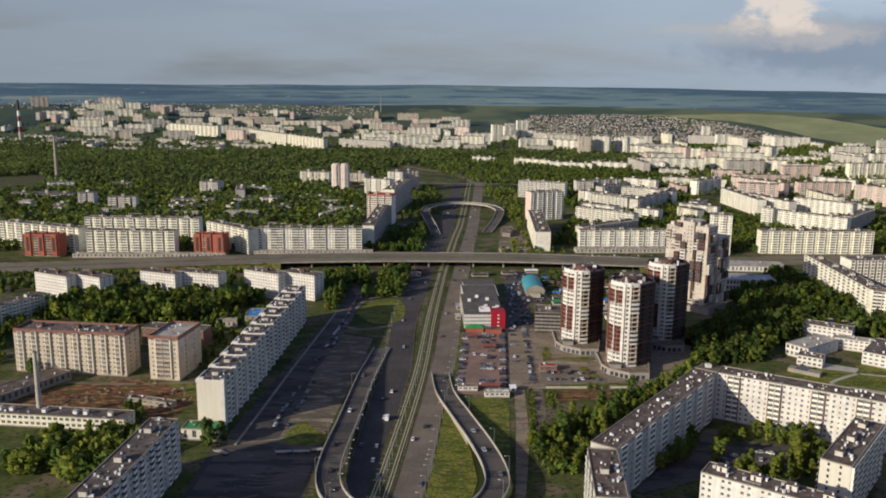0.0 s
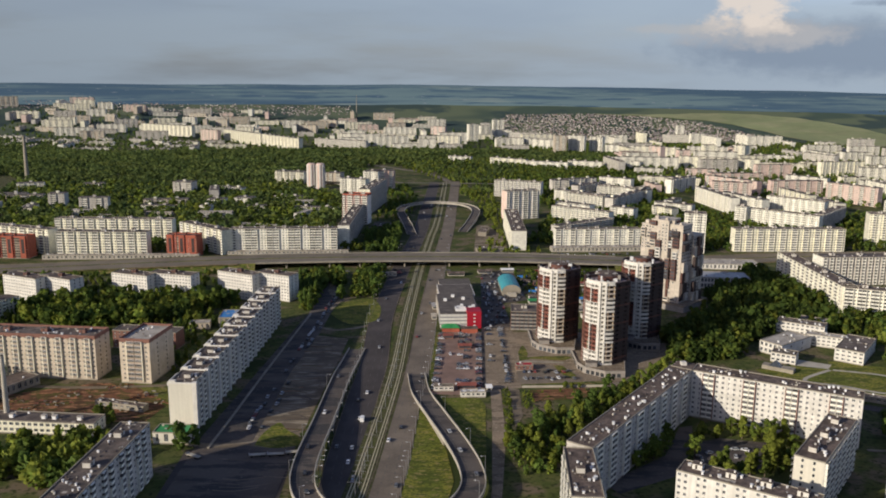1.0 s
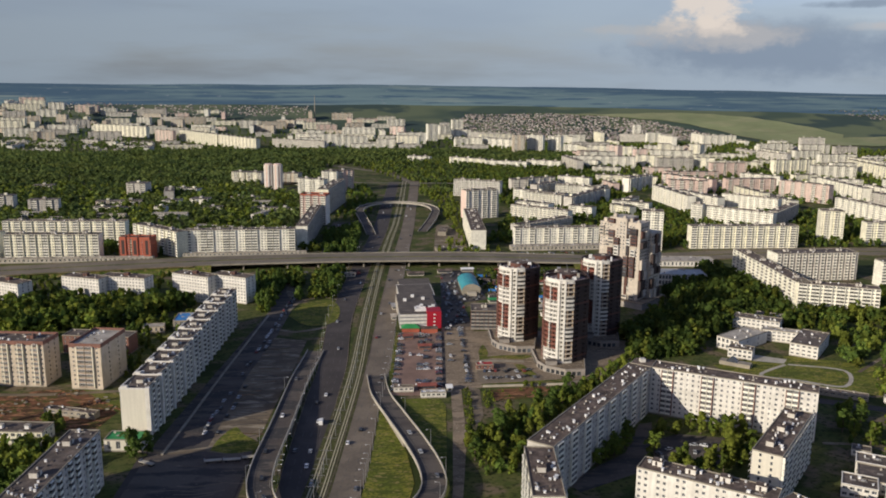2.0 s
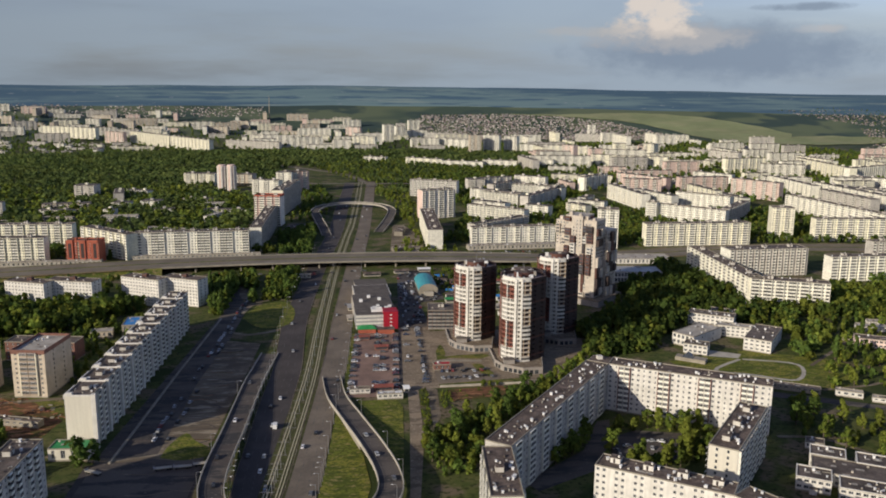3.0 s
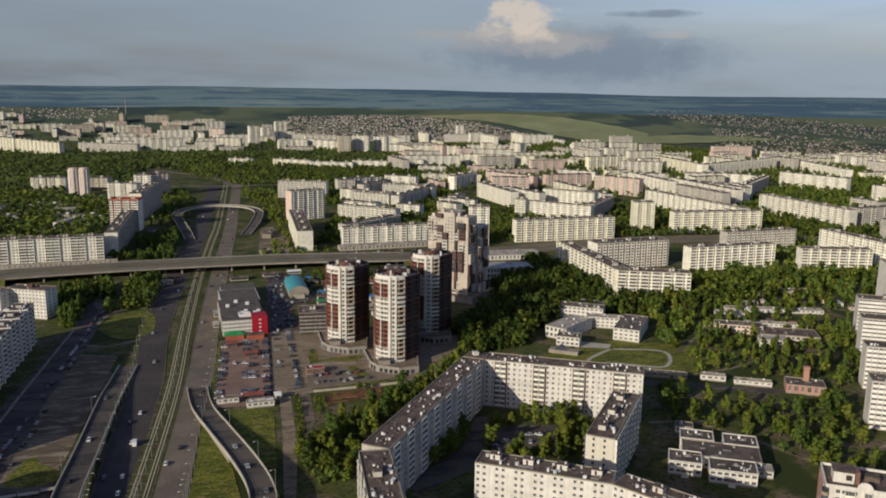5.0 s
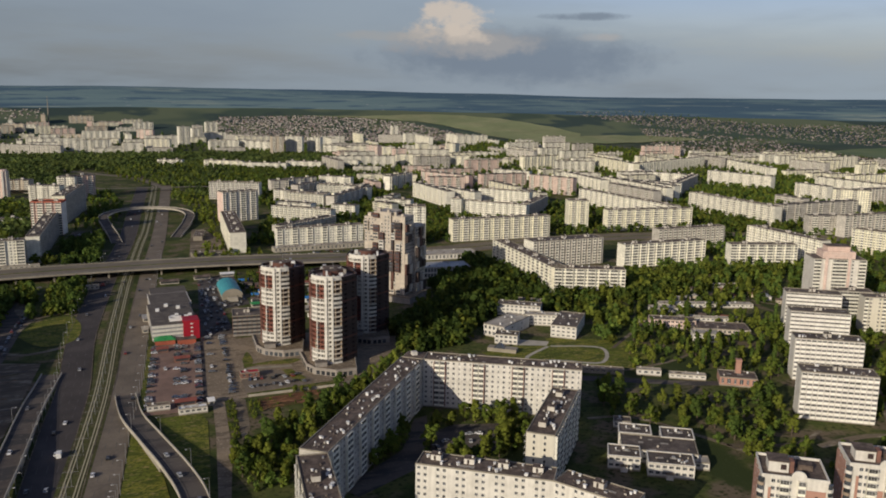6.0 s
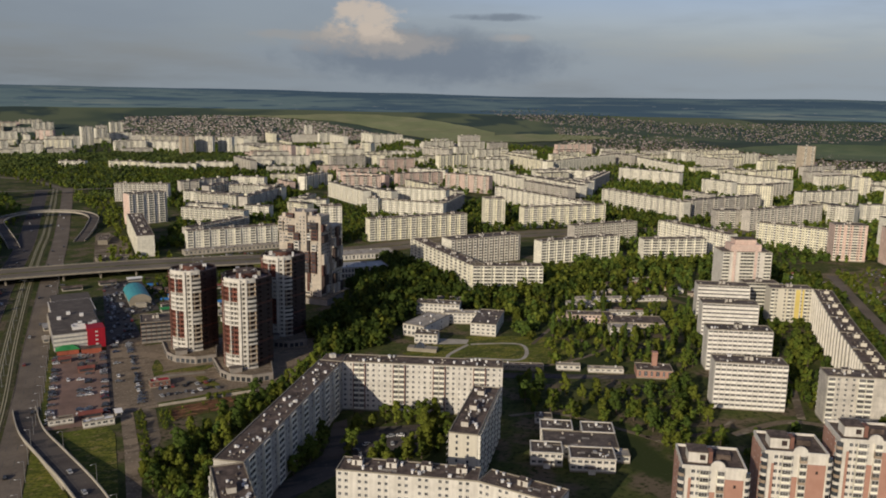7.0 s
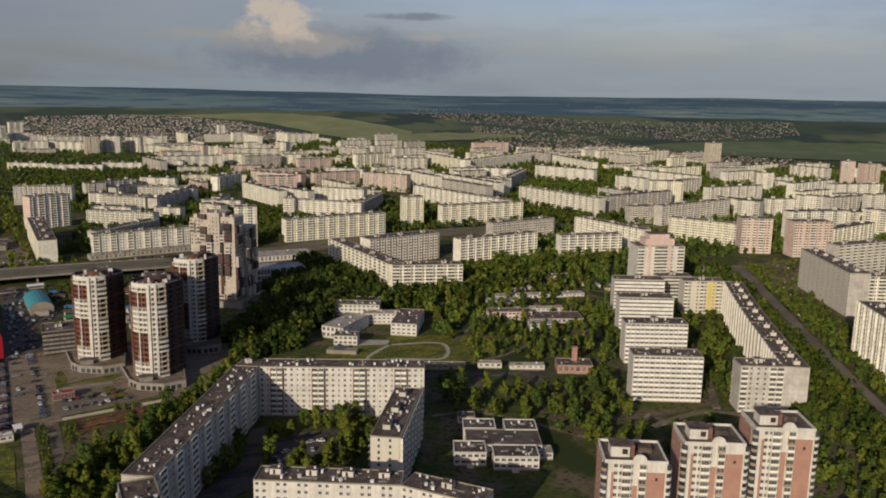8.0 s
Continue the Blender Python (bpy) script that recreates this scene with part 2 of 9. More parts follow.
M["rail_bed"] = patchy("dry grass and ballast", (0.066, 0.070, 0.028), ((0.06, 1, (0.085, 0.092, 0.030), 0.47, 0.58), (0.25, 0.5, (0.125, 0.110, 0.062), 0.54, 0.66), (0.9, 1, (0.040, 0.040, 0.018), 0.52, 0.66)))
M["concrete"] = material("weathered concrete", (0.288, 0.260, 0.206), 0.85, 0.14, 0.08, 1.5, 0.15, second=(0.237, 0.211, 0.168))
M["concrete_pale"] = material("pale concrete", (0.420, 0.388, 0.324), 0.85, 0.1, 0.08, 1.5, 0.15, second=(0.360, 0.330, 0.270))
M["roof_grey"] = material("dusty dark grey roofing", (0.095, 0.082, 0.072), 0.92, 0.2, 0.12, 1.2, 0.2, second=(0.125, 0.108, 0.094))
M["roof_plum"] = material("plum-grey roofing felt", (0.13, 0.10, 0.105), 0.92, 0.25, 0.2, 1.2, 0.2, second=(0.19, 0.16, 0.16))
M["clad_red"] = material("russet wall cladding", (0.19, 0.07, 0.05), 0.75, 0.12, 0.15, 2.0, 0.1, second=(0.15, 0.06, 0.045), rand=0.15)
M["dirt"] = patchy("bare brown earth", (0.168, 0.078, 0.042), ((0.05, 1, (0.079, 0.046, 0.023), 0.46, 0.58), (0.11, 1, (0.079, 0.074, 0.020), 0.53, 0.62), (0.3, 0.4, (0.318, 0.159, 0.083), 0.55, 0.66), (1.1, 1, (0.113, 0.057, 0.035), 0.56, 0.70)))
M["lawn"] = patchy("rough mown grass", (0.103, 0.128, 0.022), ((0.05, 1, (0.185, 0.176, 0.038), 0.46, 0.58), (0.14, 0.5, (0.056, 0.076, 0.016), 0.52, 0.62), (0.3, 0.6, (0.245, 0.187, 0.090), 0.57, 0.68), (1.3, 1, (0.051, 0.066, 0.015), 0.50, 0.68)))
M["gravel"] = patchy("grey-tan compacted gravel", (0.187, 0.150, 0.106), ((0.035, 0.4, (0.120, 0.096, 0.069), 0.45, 0.60), (0.2, 0.3, (0.280, 0.238, 0.174), 0.55, 0.68), (0.5, 1, (0.114, 0.099, 0.071), 0.60, 0.72)))
M["asphalt_lot"] = patchy("patched car park asphalt", (0.086, 0.073, 0.065), ((0.03, 0.4, (0.120, 0.103, 0.088), 0.46, 0.60), (0.12, 0.3, (0.057, 0.054, 0.053), 0.54, 0.64), (0.5, 1, (0.145, 0.126, 0.108), 0.62, 0.74)), 0.9, 0.1)
M["plaza"] = patchy("trodden sandy paving", (0.277, 0.218, 0.152), ((0.04, 1, (0.208, 0.165, 0.118), 0.45, 0.60), (0.15, 0.4, (0.150, 0.119, 0.085), 0.56, 0.66), (0.6, 1, (0.357, 0.296, 0.212), 0.58, 0.72)), 0.9, 0.1)
M["waste"] = patchy("dry ochre wasteland", (0.185, 0.140, 0.080), ((0.04, 1, (0.110, 0.108, 0.042), 0.48, 0.60), (0.12, 0.5, (0.250, 0.200, 0.130), 0.54, 0.66), (0.5, 1, (0.075, 0.075, 0.030), 0.58, 0.70)))
M["awning_red"] = material("faded red awning", (0.21, 0.068, 0.052), 0.8, 0.15, 0.2, 2.0, 0.02)
M["asphalt_deck"] = material("dusty tan-grey asphalt", (0.154, 0.131, 0.098), 0.9, 0.14, 0.03, 0.6, 0.1, second=(0.180, 0.154, 0.116))
M["meadow"] = patchy("lush yellow-green grass", (0.134, 0.153, 0.024), ((0.05, 1, (0.201, 0.195, 0.034), 0.48, 0.60), (0.16, 0.4, (0.081, 0.100, 0.018), 0.53, 0.62), (0.35, 0.5, (0.249, 0.207, 0.075), 0.58, 0.68), (0.9, 0.6, (0.065, 0.080, 0.015), 0.53, 0.64)))
M["rail"] = material("dusty steel rail in pale ballast", (0.47, 0.42, 0.27), 0.6, 0.15, 0.3, 2.0, 0.0)
M["steel"] = material("galvanised steel", (0.36, 0.36, 0.36), 0.45, 0.1, 0.4, 2.0, 0.0, metal=0.6)
M["paint_line"] = material("worn white road paint", (0.095, 0.09, 0.083), 0.8, 0.3, 0.4, 2.0, 0.0)
M["tyre"] = material("tyre rubber", (0.02, 0.02, 0.02), 0.9, 0.1, 1.0, 5.0, 0.0)
def foliage(name, colour, second, island=0.2, rand=0.3, scale=0.07, fine=2.0, vary=0.28):
    """Leaves that pass part of the light on to their far side."""
    m = material(name, colour, 0.8, vary, scale, fine, 0.0, second=second, rand=rand, island=island, spec=0.15)
    nt = m.node_tree
    bsdf = nt.nodes["Principled BSDF"]
    through_leaf = nt.nodes.new("ShaderNodeBsdfTranslucent")
    nt.links.new(bsdf.inputs["Base Color"].links[0].from_socket, through_leaf.inputs["Color"])
    both = nt.nodes.new("ShaderNodeMixShader")
    both.inputs[0].default_value = 0.4
    nt.links.new(bsdf.outputs[0], both.inputs[1])
    nt.links.new(through_leaf.outputs[0], both.inputs[2])
    nt.links.new(both.outputs[0], nt.nodes["Material Output"].inputs["Surface"])
    return m


M["leaf_a"] = foliage("mid-green foliage", (0.126, 0.175, 0.030), (0.195, 0.214, 0.035))
M["leaf_b"] = foliage("dark green foliage", (0.084, 0.134, 0.029), (0.126, 0.173, 0.032))
M["leaf_c"] = foliage("yellow-green foliage", (0.185, 0.214, 0.035), (0.158, 0.198, 0.035), rand=0.2)
# forest greens lifted and blued: distance haze put into the leaf colour
M["leaf_far"] = foliage("hazy dense forest foliage", (0.125, 0.171, 0.048), (0.163, 0.200, 0.054), 0.1, 0.0, 0.006, 0.05, 0.2)
M["leaf_far_b"] = foliage("hazy shaded forest foliage", (0.096, 0.140, 0.044), (0.121, 0.162, 0.048), 0.1, 0.0, 0.006, 0.05, 0.2)
M["house_wall"] = material("mixed house walls", (0.27, 0.235, 0.225), 0.85, 0.1, 0.02, 0.2, 0.0, island=0.45)
# far hamlet walls: distance haze put into a darker, greyer base colour
M["house_haze"] = material("house walls dulled for haze", (0.135, 0.125, 0.125), 0.85, 0.1, 0.02, 0.2, 0.0, island=0.5)
M["field"] = material("pale green and straw field", (0.205, 0.232, 0.105), 0.95, 0.16, 0.004, 0.03, 0.0, second=(0.245, 0.25, 0.125))
M["field_green"] = material("fresh green field", (0.095, 0.135, 0.06), 0.95, 0.16, 0.004, 0.03, 0.0, second=(0.13, 0.165, 0.075))
M["bark"] = material("grey-brown bark", (0.11, 0.085, 0.062), 0.95, 0.25, 1.0, 4.0, 0.2)
M["chimney_red"] = material("faded red paint", (0.22, 0.07, 0.06), 0.8, 0.15, 0.1, 1.0, 0.05)
M["house_roof"] = material("mixed house roofs", (0.17, 0.10, 0.085), 0.8, 0.15, 0.02, 0.2, 0.0, second=(0.20, 0.20, 0.205), island=0.6)


def land_material():
    """Open ground: grass, bare patches and, on a scale of hundreds of metres, fields and woods."""
    m = bpy.data.materials.new("open ground")
    m.use_nodes = True
    nt = m.node_tree
    N = nt.nodes.new
    bsdf = nt.nodes["Principled BSDF"]
    bsdf.inputs["Roughness"].default_value, bsdf.inputs["Specular IOR Level"].default_value = 0.95, 0.1
    co = N("ShaderNodeTexCoord").outputs["Object"]

    def noise_tex(s, d=5.0, stretch=(1, 1, 1)):
        mp = N("ShaderNodeMapping")
        mp.inputs["Scale"].default_value = stretch
        nt.links.new(co, mp.inputs["Vector"])
        n = N("ShaderNodeTexNoise")
        n.inputs["Scale"].default_value, n.inputs["Detail"].default_value = s, d
        nt.links.new(mp.outputs[0], n.inputs["Vector"])
        return n.outputs[0]

    def mix(fac_src, a, b, x, y):
        r = N("ShaderNodeMapRange")
        r.interpolation_type = "SMOOTHSTEP"
        nt.links.new(fac_src, r.inputs[0])
        r.inputs[1].default_value, r.inputs[2].default_value = x, y
        n = N("ShaderNodeMix")
        n.data_type = "RGBA"
        nt.links.new(r.outputs[0], n.inputs["Factor"])
        for sock, v in ((n.inputs[6], a), (n.inputs[7], b)):
            if isinstance(v, tuple):
                sock.default_value = (*v, 1)
            else:
                nt.links.new(v, sock)
        return n.outputs[2]

    grass = mix(noise_tex(0.12), (0.060, 0.080, 0.022), (0.100, 0.105, 0.036), 0.35, 0.65)
    grass = mix(noise_tex(0.045, 7), grass, (0.150, 0.118, 0.078), 0.50, 0.62)
    grass = mix(noise_tex(0.35, 6), grass, (0.036, 0.046, 0.015), 0.50, 0.66)
    grass = mix(noise_tex(0.021, 8), grass, (0.040, 0.054, 0.017), 0.52, 0.60)
    grass = mix(noise_tex(0.9, 6), grass, (0.135, 0.120, 0.072), 0.62, 0.74)
    fields = mix(noise_tex(0.0022, 2, (1, 0.8, 1)), (0.060, 0.088, 0.062), (0.115, 0.140, 0.082), 0.46, 0.56)
    fields = mix(noise_tex(0.0042, 3, (1, 0.6, 1)), fields, (0.044, 0.068, 0.058), 0.50, 0.58)
    ln = N("ShaderNodeVectorMath")
    ln.operation = "LENGTH"
    nt.links.new(co, ln.inputs[0])
    far = mix(ln.outputs["Value"], grass, fields, 2700.0, 3300.0)
    nt.links.new(far, bsdf.inputs["Base Color"])
    return m


M["land"] = land_material()


def haze_material():
    """Far wooded hills, a distant backdrop; the blue air is painted on as a glow."""
    m = bpy.data.materials.new("far hills")
    m.use_nodes = True
    nt = m.node_tree
    N = nt.nodes.new
    bsdf = nt.nodes["Principled BSDF"]
    bsdf.inputs["Roughness"].default_value, bsdf.inputs["Specular IOR Level"].default_value = 1.0, 0.0
    co = N("ShaderNodeTexCoord").outputs["Object"]

    def noise_tex(s, d, stretch):
        mp = N("ShaderNodeMapping")
        mp.inputs["Scale"].default_value = stretch
        nt.links.new(co, mp.inputs["Vector"])
        n = N("ShaderNodeTexNoise")
        n.inputs["Scale"].default_value, n.inputs["Detail"].default_value = s, d
        nt.links.new(mp.outputs[0], n.inputs["Vector"])
        return n.outputs[0]

    def mix(src, a, b, x, y):
        r = N("ShaderNodeMapRange")
        r.interpolation_type = "SMOOTHSTEP"
        nt.links.new(src, r.inputs[0])
        r.inputs[1].default_value, r.inputs[2].default_value = x, y
        n = N("ShaderNodeMix")
        n.data_type = "RGBA"
        nt.links.new(r.outputs[0], n.inputs["Factor"])
        for sock, v in ((n.inputs[6], a), (n.inputs[7], b)):
            if isinstance(v, tuple):
                sock.default_value = (*v, 1)
            else:
                nt.links.new(v, sock)
        return n.outputs[2]

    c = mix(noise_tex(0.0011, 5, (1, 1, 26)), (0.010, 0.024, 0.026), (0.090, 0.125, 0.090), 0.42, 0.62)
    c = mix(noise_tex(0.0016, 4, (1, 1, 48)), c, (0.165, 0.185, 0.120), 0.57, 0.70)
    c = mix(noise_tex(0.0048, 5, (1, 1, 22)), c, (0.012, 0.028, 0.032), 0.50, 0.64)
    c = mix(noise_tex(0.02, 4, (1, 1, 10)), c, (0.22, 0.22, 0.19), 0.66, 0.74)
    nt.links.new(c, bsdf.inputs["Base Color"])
    # bluish emission stands in for haze over the hills
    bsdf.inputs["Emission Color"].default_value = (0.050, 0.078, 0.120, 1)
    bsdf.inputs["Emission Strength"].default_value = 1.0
    return m


M["far_hills"] = haze_material()

# ---- building blocks ----
class Mesher:
    """Collects boxes, prisms and quads with a material each, and makes one mesh of them."""

    def __init__(self):
        self.v, self.f, self.k, self.mats = [], [], [], []

    def slot(self, key):
        if key not in self.mats:
            self.mats.append(key)
        return self.mats.index(key)

    def box(self, x0, y0, z0, x1, y1, z1, key):
        n, s = len(self.v), self.slot(key)
        self.v += [(x0, y0, z0), (x1, y0, z0), (x1, y1, z0), (x0, y1, z0), (x0, y0, z1), (x1, y0, z1), (x1, y1, z1), (x0, y1, z1)]
        for a, b, c, d in ((0, 3, 2, 1), (4, 5, 6, 7), (0, 1, 5, 4), (1, 2, 6, 5), (2, 3, 7, 6), (3, 0, 4, 7)):
            self.f.append((n + a, n + b, n + c, n + d))
            self.k.append(s)
        return self

    def quad(self, pts, key):
        n = len(self.v)
        self.v += list(pts)
        self.f.append(tuple(range(n, n + len(pts))))
        self.k.append(self.slot(key))
        return self

    def prism(self, poly, z0, z1, key, top=None):
        n, m = len(self.v), len(poly)
        self.v += [(x, y, z0) for x, y in poly] + [(x, y, z1) for x, y in poly]
        s = self.slot(key)
        for i in range(m):
            j = (i + 1) % m
            self.f.append((n + i, n + j, n + m + j, n + m + i))
            self.k.append(s)
        self.f.append(tuple(range(n + m, n + 2 * m)))
        self.k.append(self.slot(top) if top else s)
        self.f.append(tuple(range(n + m - 1, n - 1, -1)))
        self.k.append(s)
        return self

    def absorb(self, other, m):
        n = len(self.v)
        self.v += [tuple(m @ Vector(p)) for p in other.v]
        self.f += [tuple(n + i for i in f) for f in other.f]
        self.k += [self.slot(other.mats[k]) for k in other.k]
        return self

    def lathe(self, rings, key, sides=12, cx=0.0, cy=0.0):
        """rings: (radius, z) from below."""
        n, s = len(self.v), self.slot(key)
        for r, z in rings:
            self.v += [(cx + r * math.cos(2 * math.pi * i / sides), cy + r * math.sin(2 * math.pi * i / sides), z) for i in range(sides)]
        for q in range(len(rings) - 1):
            for i in range(sides):
                j = (i + 1) % sides
                self.f.append((n + q * sides + i, n + q * sides + j, n + (q + 1) * sides + j, n + (q + 1) * sides + i))
                self.k.append(s)
        self.f.append(tuple(n + (len(rings) - 1) * sides + i for i in range(sides)))
        self.k.append(s)
        return self

    def mesh(self, name, weld=False):
        if weld:
            seen, at, vs = {}, [], []
            for p in self.v:
                q = tuple(round(c, 4) for c in p)
                if q not in seen:
                    seen[q] = len(vs)
                    vs.append(p)
                at.append(seen[q])
            self.v, self.f = vs, [tuple(at[i] for i in f) for f in self.f]
        me = bpy.data.meshes.new(name)
        me.from_pydata(self.v, [], self.f)
        for key in self.mats:
            me.materials.append(M[key])
        me.polygons.foreach_set("material_index", self.k)
        me.update()
        return me


def empty(name, m, label, category, group="", kind=""):
    ob = new(name)
    ob.empty_display_size = 0.5
    ob.matrix_world = m
    return tagged(ob, label, category, group, kind)


def part(name, source, parent, place=None, label=""):
    """source: a Mesher or a mesh. place: the pose inside the parent."""
    ob = new(name, source.mesh(name) if isinstance(source, Mesher) else source)
    ob.parent = parent
    if place is not None:
        ob.matrix_basis = place
    return tagged(ob, label) if label else ob


def thing(name, source, m, label, category, group="", kind=""):
    ob = new(name, source.mesh(name) if isinstance(source, Mesher) else source)
    ob.matrix_world = m
    return tagged(ob, label, category, group, kind)


def setting(name, source, label, m=None):
    return thing(name, source, m or Matrix(), label, name.split("_")[0].replace(".", ""), kind="structure")


FOOT = []          # (x, y, angle, length, depth) of all that stands, to keep trees clear of it
LANES = []         # polygons that stay open


def inside(poly, x, y):
    hit = False
    for (ax, ay), (bx, by) in zip(poly, poly[1:] + poly[:1]):
        if (ay > y) != (by > y) and x < (bx - ax) * (y - ay) / (by - ay) + ax:
            hit = not hit
    return hit


def clear(x, y, gap):
    for fx, fy, ca, sa, ln, dp in FOOT:
        u, v = (x - fx) * ca + (y - fy) * sa, -(x - fx) * sa + (y - fy) * ca
        if -gap < u < ln + gap and -gap < v < dp + gap:
            return False
    return not any(inside(p, x, y) for p in LANES)


def claim(ax, ay, angle, length, depth):
    FOOT.append((ax, ay, math.cos(angle), math.sin(angle), length, depth))

# ---- ground, hills ----
def hill(r, az):
    t = min(1.0, max(0.0, (r - 2900.0) / 1900.0))
    s = t * t * (3 - 2 * t)
    wave = 2.5 * math.sin(az * 5.3 + 0.6) + 2 * math.sin(az * 13.1 + r * 0.0017) + 1.5 * math.sin(az * 29 + 1.3)
    d, e = (min(1.0, max(0.0, (r - a) / b)) for a, b in ((2080.0, 420.0), (2950.0, 600.0)))
    valley = 12.0 * d * d * (3 - 2 * d) * (1 - e * e * (3 - 2 * e))
    return -valley + s * (149.0 + wave - 15.0 * math.exp(-((az - 0.52) / 0.2) ** 2))


def ground_z(x, y):
    return hill(math.hypot(x, y), math.atan2(x, y))


def land():
    rings = [0, 150, 300, 500, 750, 1050, 1400, 1800, 2000] + [2080 + 60 * i for i in range(46)] + [4880]
    sides = 220
    v, f = [(0, 0, 0)], []
    for r in rings[1:]:
        for i in range(sides):
            a = 2 * math.pi * i / sides
            v.append((r * math.sin(a), r * math.cos(a), hill(r, a if a <= math.pi else a - 2 * math.pi)))
    for i in range(sides):
        f.append((0, 1 + (i + 1) % sides, 1 + i))
    for q in range(len(rings) - 2):
        a, b = 1 + q * sides, 1 + (q + 1) * sides
        for i in range(sides):
            j = (i + 1) % sides
            f.append((a + i, a + j, b + j, b + i))
    me = bpy.data.meshes.new("ground")
    me.from_pydata(v, [], f)
    me.materials.append(M["land"])
    for p in me.polygons:
        p.use_smooth = True
    setting("ground", me, "grassy city ground rising to hills far off")


land()


def far_hills():
    """The wooded ridge that closes the view, a little above the ground sheet."""
    rings, sides = [3790 + 60 * i for i in range(18)] + [4885], 240
    v, f = [], []
    for q, r in enumerate(rings):
        for i in range(sides):
            a = 2 * math.pi * i / sides
            az = a if a <= math.pi else a - 2 * math.pi
            v.append((r * math.sin(a), r * math.cos(a), hill(r, az) + (-4 if q == 0 else 2.5 + 1.5 * math.sin(az * 41 + r) )))
    for q in range(len(rings) - 1):
        for i in range(sides):
            j = (i + 1) % sides
            f.append((q * sides + i, q * sides + j, (q + 1) * sides + j, (q + 1) * sides + i))
    me = bpy.data.meshes.new("backdrop_hills")
    me.from_pydata(v, [], f)
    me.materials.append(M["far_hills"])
    setting("backdrop_hills", me, "distant blue-green wooded hills with pale fields and painted haze")


far_hills()


def draped(name, label, rim, key, lift=3.0):
    """A field laid over the slope; rim: (azimuth, near edge, far edge) from one tapering end to the other."""
    g, nr = Mesher(), 8
    az_all, near_all, far_all = zip(*rim)
    azs = np.linspace(az_all[0], az_all[-1], 40)

    def at(az, j):
        near, far = np.interp(az, az_all, near_all), np.interp(az, az_all, far_all)
        r = float(near + (far - near) * j / nr + 9 * math.sin(az * 3.1 + j))
        return (r * math.sin(radians(az)), r * math.cos(radians(az)), hill(r, radians(az)) + lift)
    for a, b in zip(azs, azs[1:]):
        for j in range(nr):
            g.quad([at(a, j), at(b, j), at(b, j + 1), at(a, j + 1)], key)
    setting(name, g, label)


draped("ground_field", "broad pale green field on the far slope", [(12, 3600, 3612), (15.7, 3570, 3640), (19.4, 3500, 3728), (21.5, 3370, 3726), (24.8, 3110, 3640), (28, 2950, 3440), (30, 3120, 3280)], "field", 2)
draped("ground_field_low", "narrow straw field below the far hills", [(27, 2960, 2980), (29, 2985, 3160), (31.6, 3007, 3250), (35, 3110, 3260), (38, 3190, 3210)], "field")
draped("ground_field_east", "green field east of the far district", [(45, 2960, 2990), (47.2, 2830, 3120), (51, 2680, 3220), (55, 2700, 3250), (60, 2700, 3300), (66, 2760, 3200)], "field_green")


def sheet(name, poly, z, key, label, lane=True, thick=0.06):
    if lane:
        LANES.append(poly)
    area = sum(a[0] * b[1] - b[0] * a[1] for a, b in zip(poly, poly[1:] + poly[:1]))
    ring = poly if area > 0 else poly[::-1]
    return setting(name, Mesher().prism(ring, z - thick, z, key), label)


def ribbon(g, pts, half, z0, z1, key, offset=0.0):
    """A strip along pts (x, y[, z]) with vertical sides; offset shifts it to the right of the way."""
    n = len(pts)
    left, right = [], []
    for i, p in enumerate(pts):
        a, b = pts[max(0, i - 1)], pts[min(n - 1, i + 1)]
        dx, dy = b[0] - a[0], b[1] - a[1]
        d = math.hypot(dx, dy) or 1.0
        nx, ny = dy / d, -dx / d
        h = p[2] if len(p) > 2 else 0.0
        left.append((p[0] + nx * (offset - half), p[1] + ny * (offset - half), h))
        right.append((p[0] + nx * (offset + half), p[1] + ny * (offset + half), h))
    for i in range(n - 1):
        a, b, c, d = left[i], right[i], right[i + 1], left[i + 1]
        top = [(q[0], q[1], q[2] + z1) for q in (a, b, c, d)]
        low = [(q[0], q[1], q[2] + z0) for q in (a, b, c, d)]
        g.quad(top, key)
        g.quad([low[0], top[0], top[3], low[3]], key)
        g.quad([top[1], low[1], low[2], top[2]], key)
        g.quad(low[::-1], key)
        if i == 0:
            g.quad([low[0], low[1], top[1], top[0]], key)
        if i == n - 2:
            g.quad([low[2], low[3], top[3], top[2]], key)
    return g


def smooth(pts, steps=6):
    """Catmull-Rom through pts."""
    out = []
    for i in range(len(pts) - 1):
        p = [Vector(pts[max(0, min(len(pts) - 1, i + k))]) for k in (-1, 0, 1, 2)]
        for s in range(steps):
            t = s / steps
            out.append(tuple(0.5 * ((2 * p[1]) + (p[2] - p[0]) * t + (2 * p[0] - 5 * p[1] + 4 * p[2] - p[3]) * t * t + (3 * p[1] - p[0] - 3 * p[2] + p[3]) * t ** 3)))
    out.append(tuple(pts[-1]))
    return out

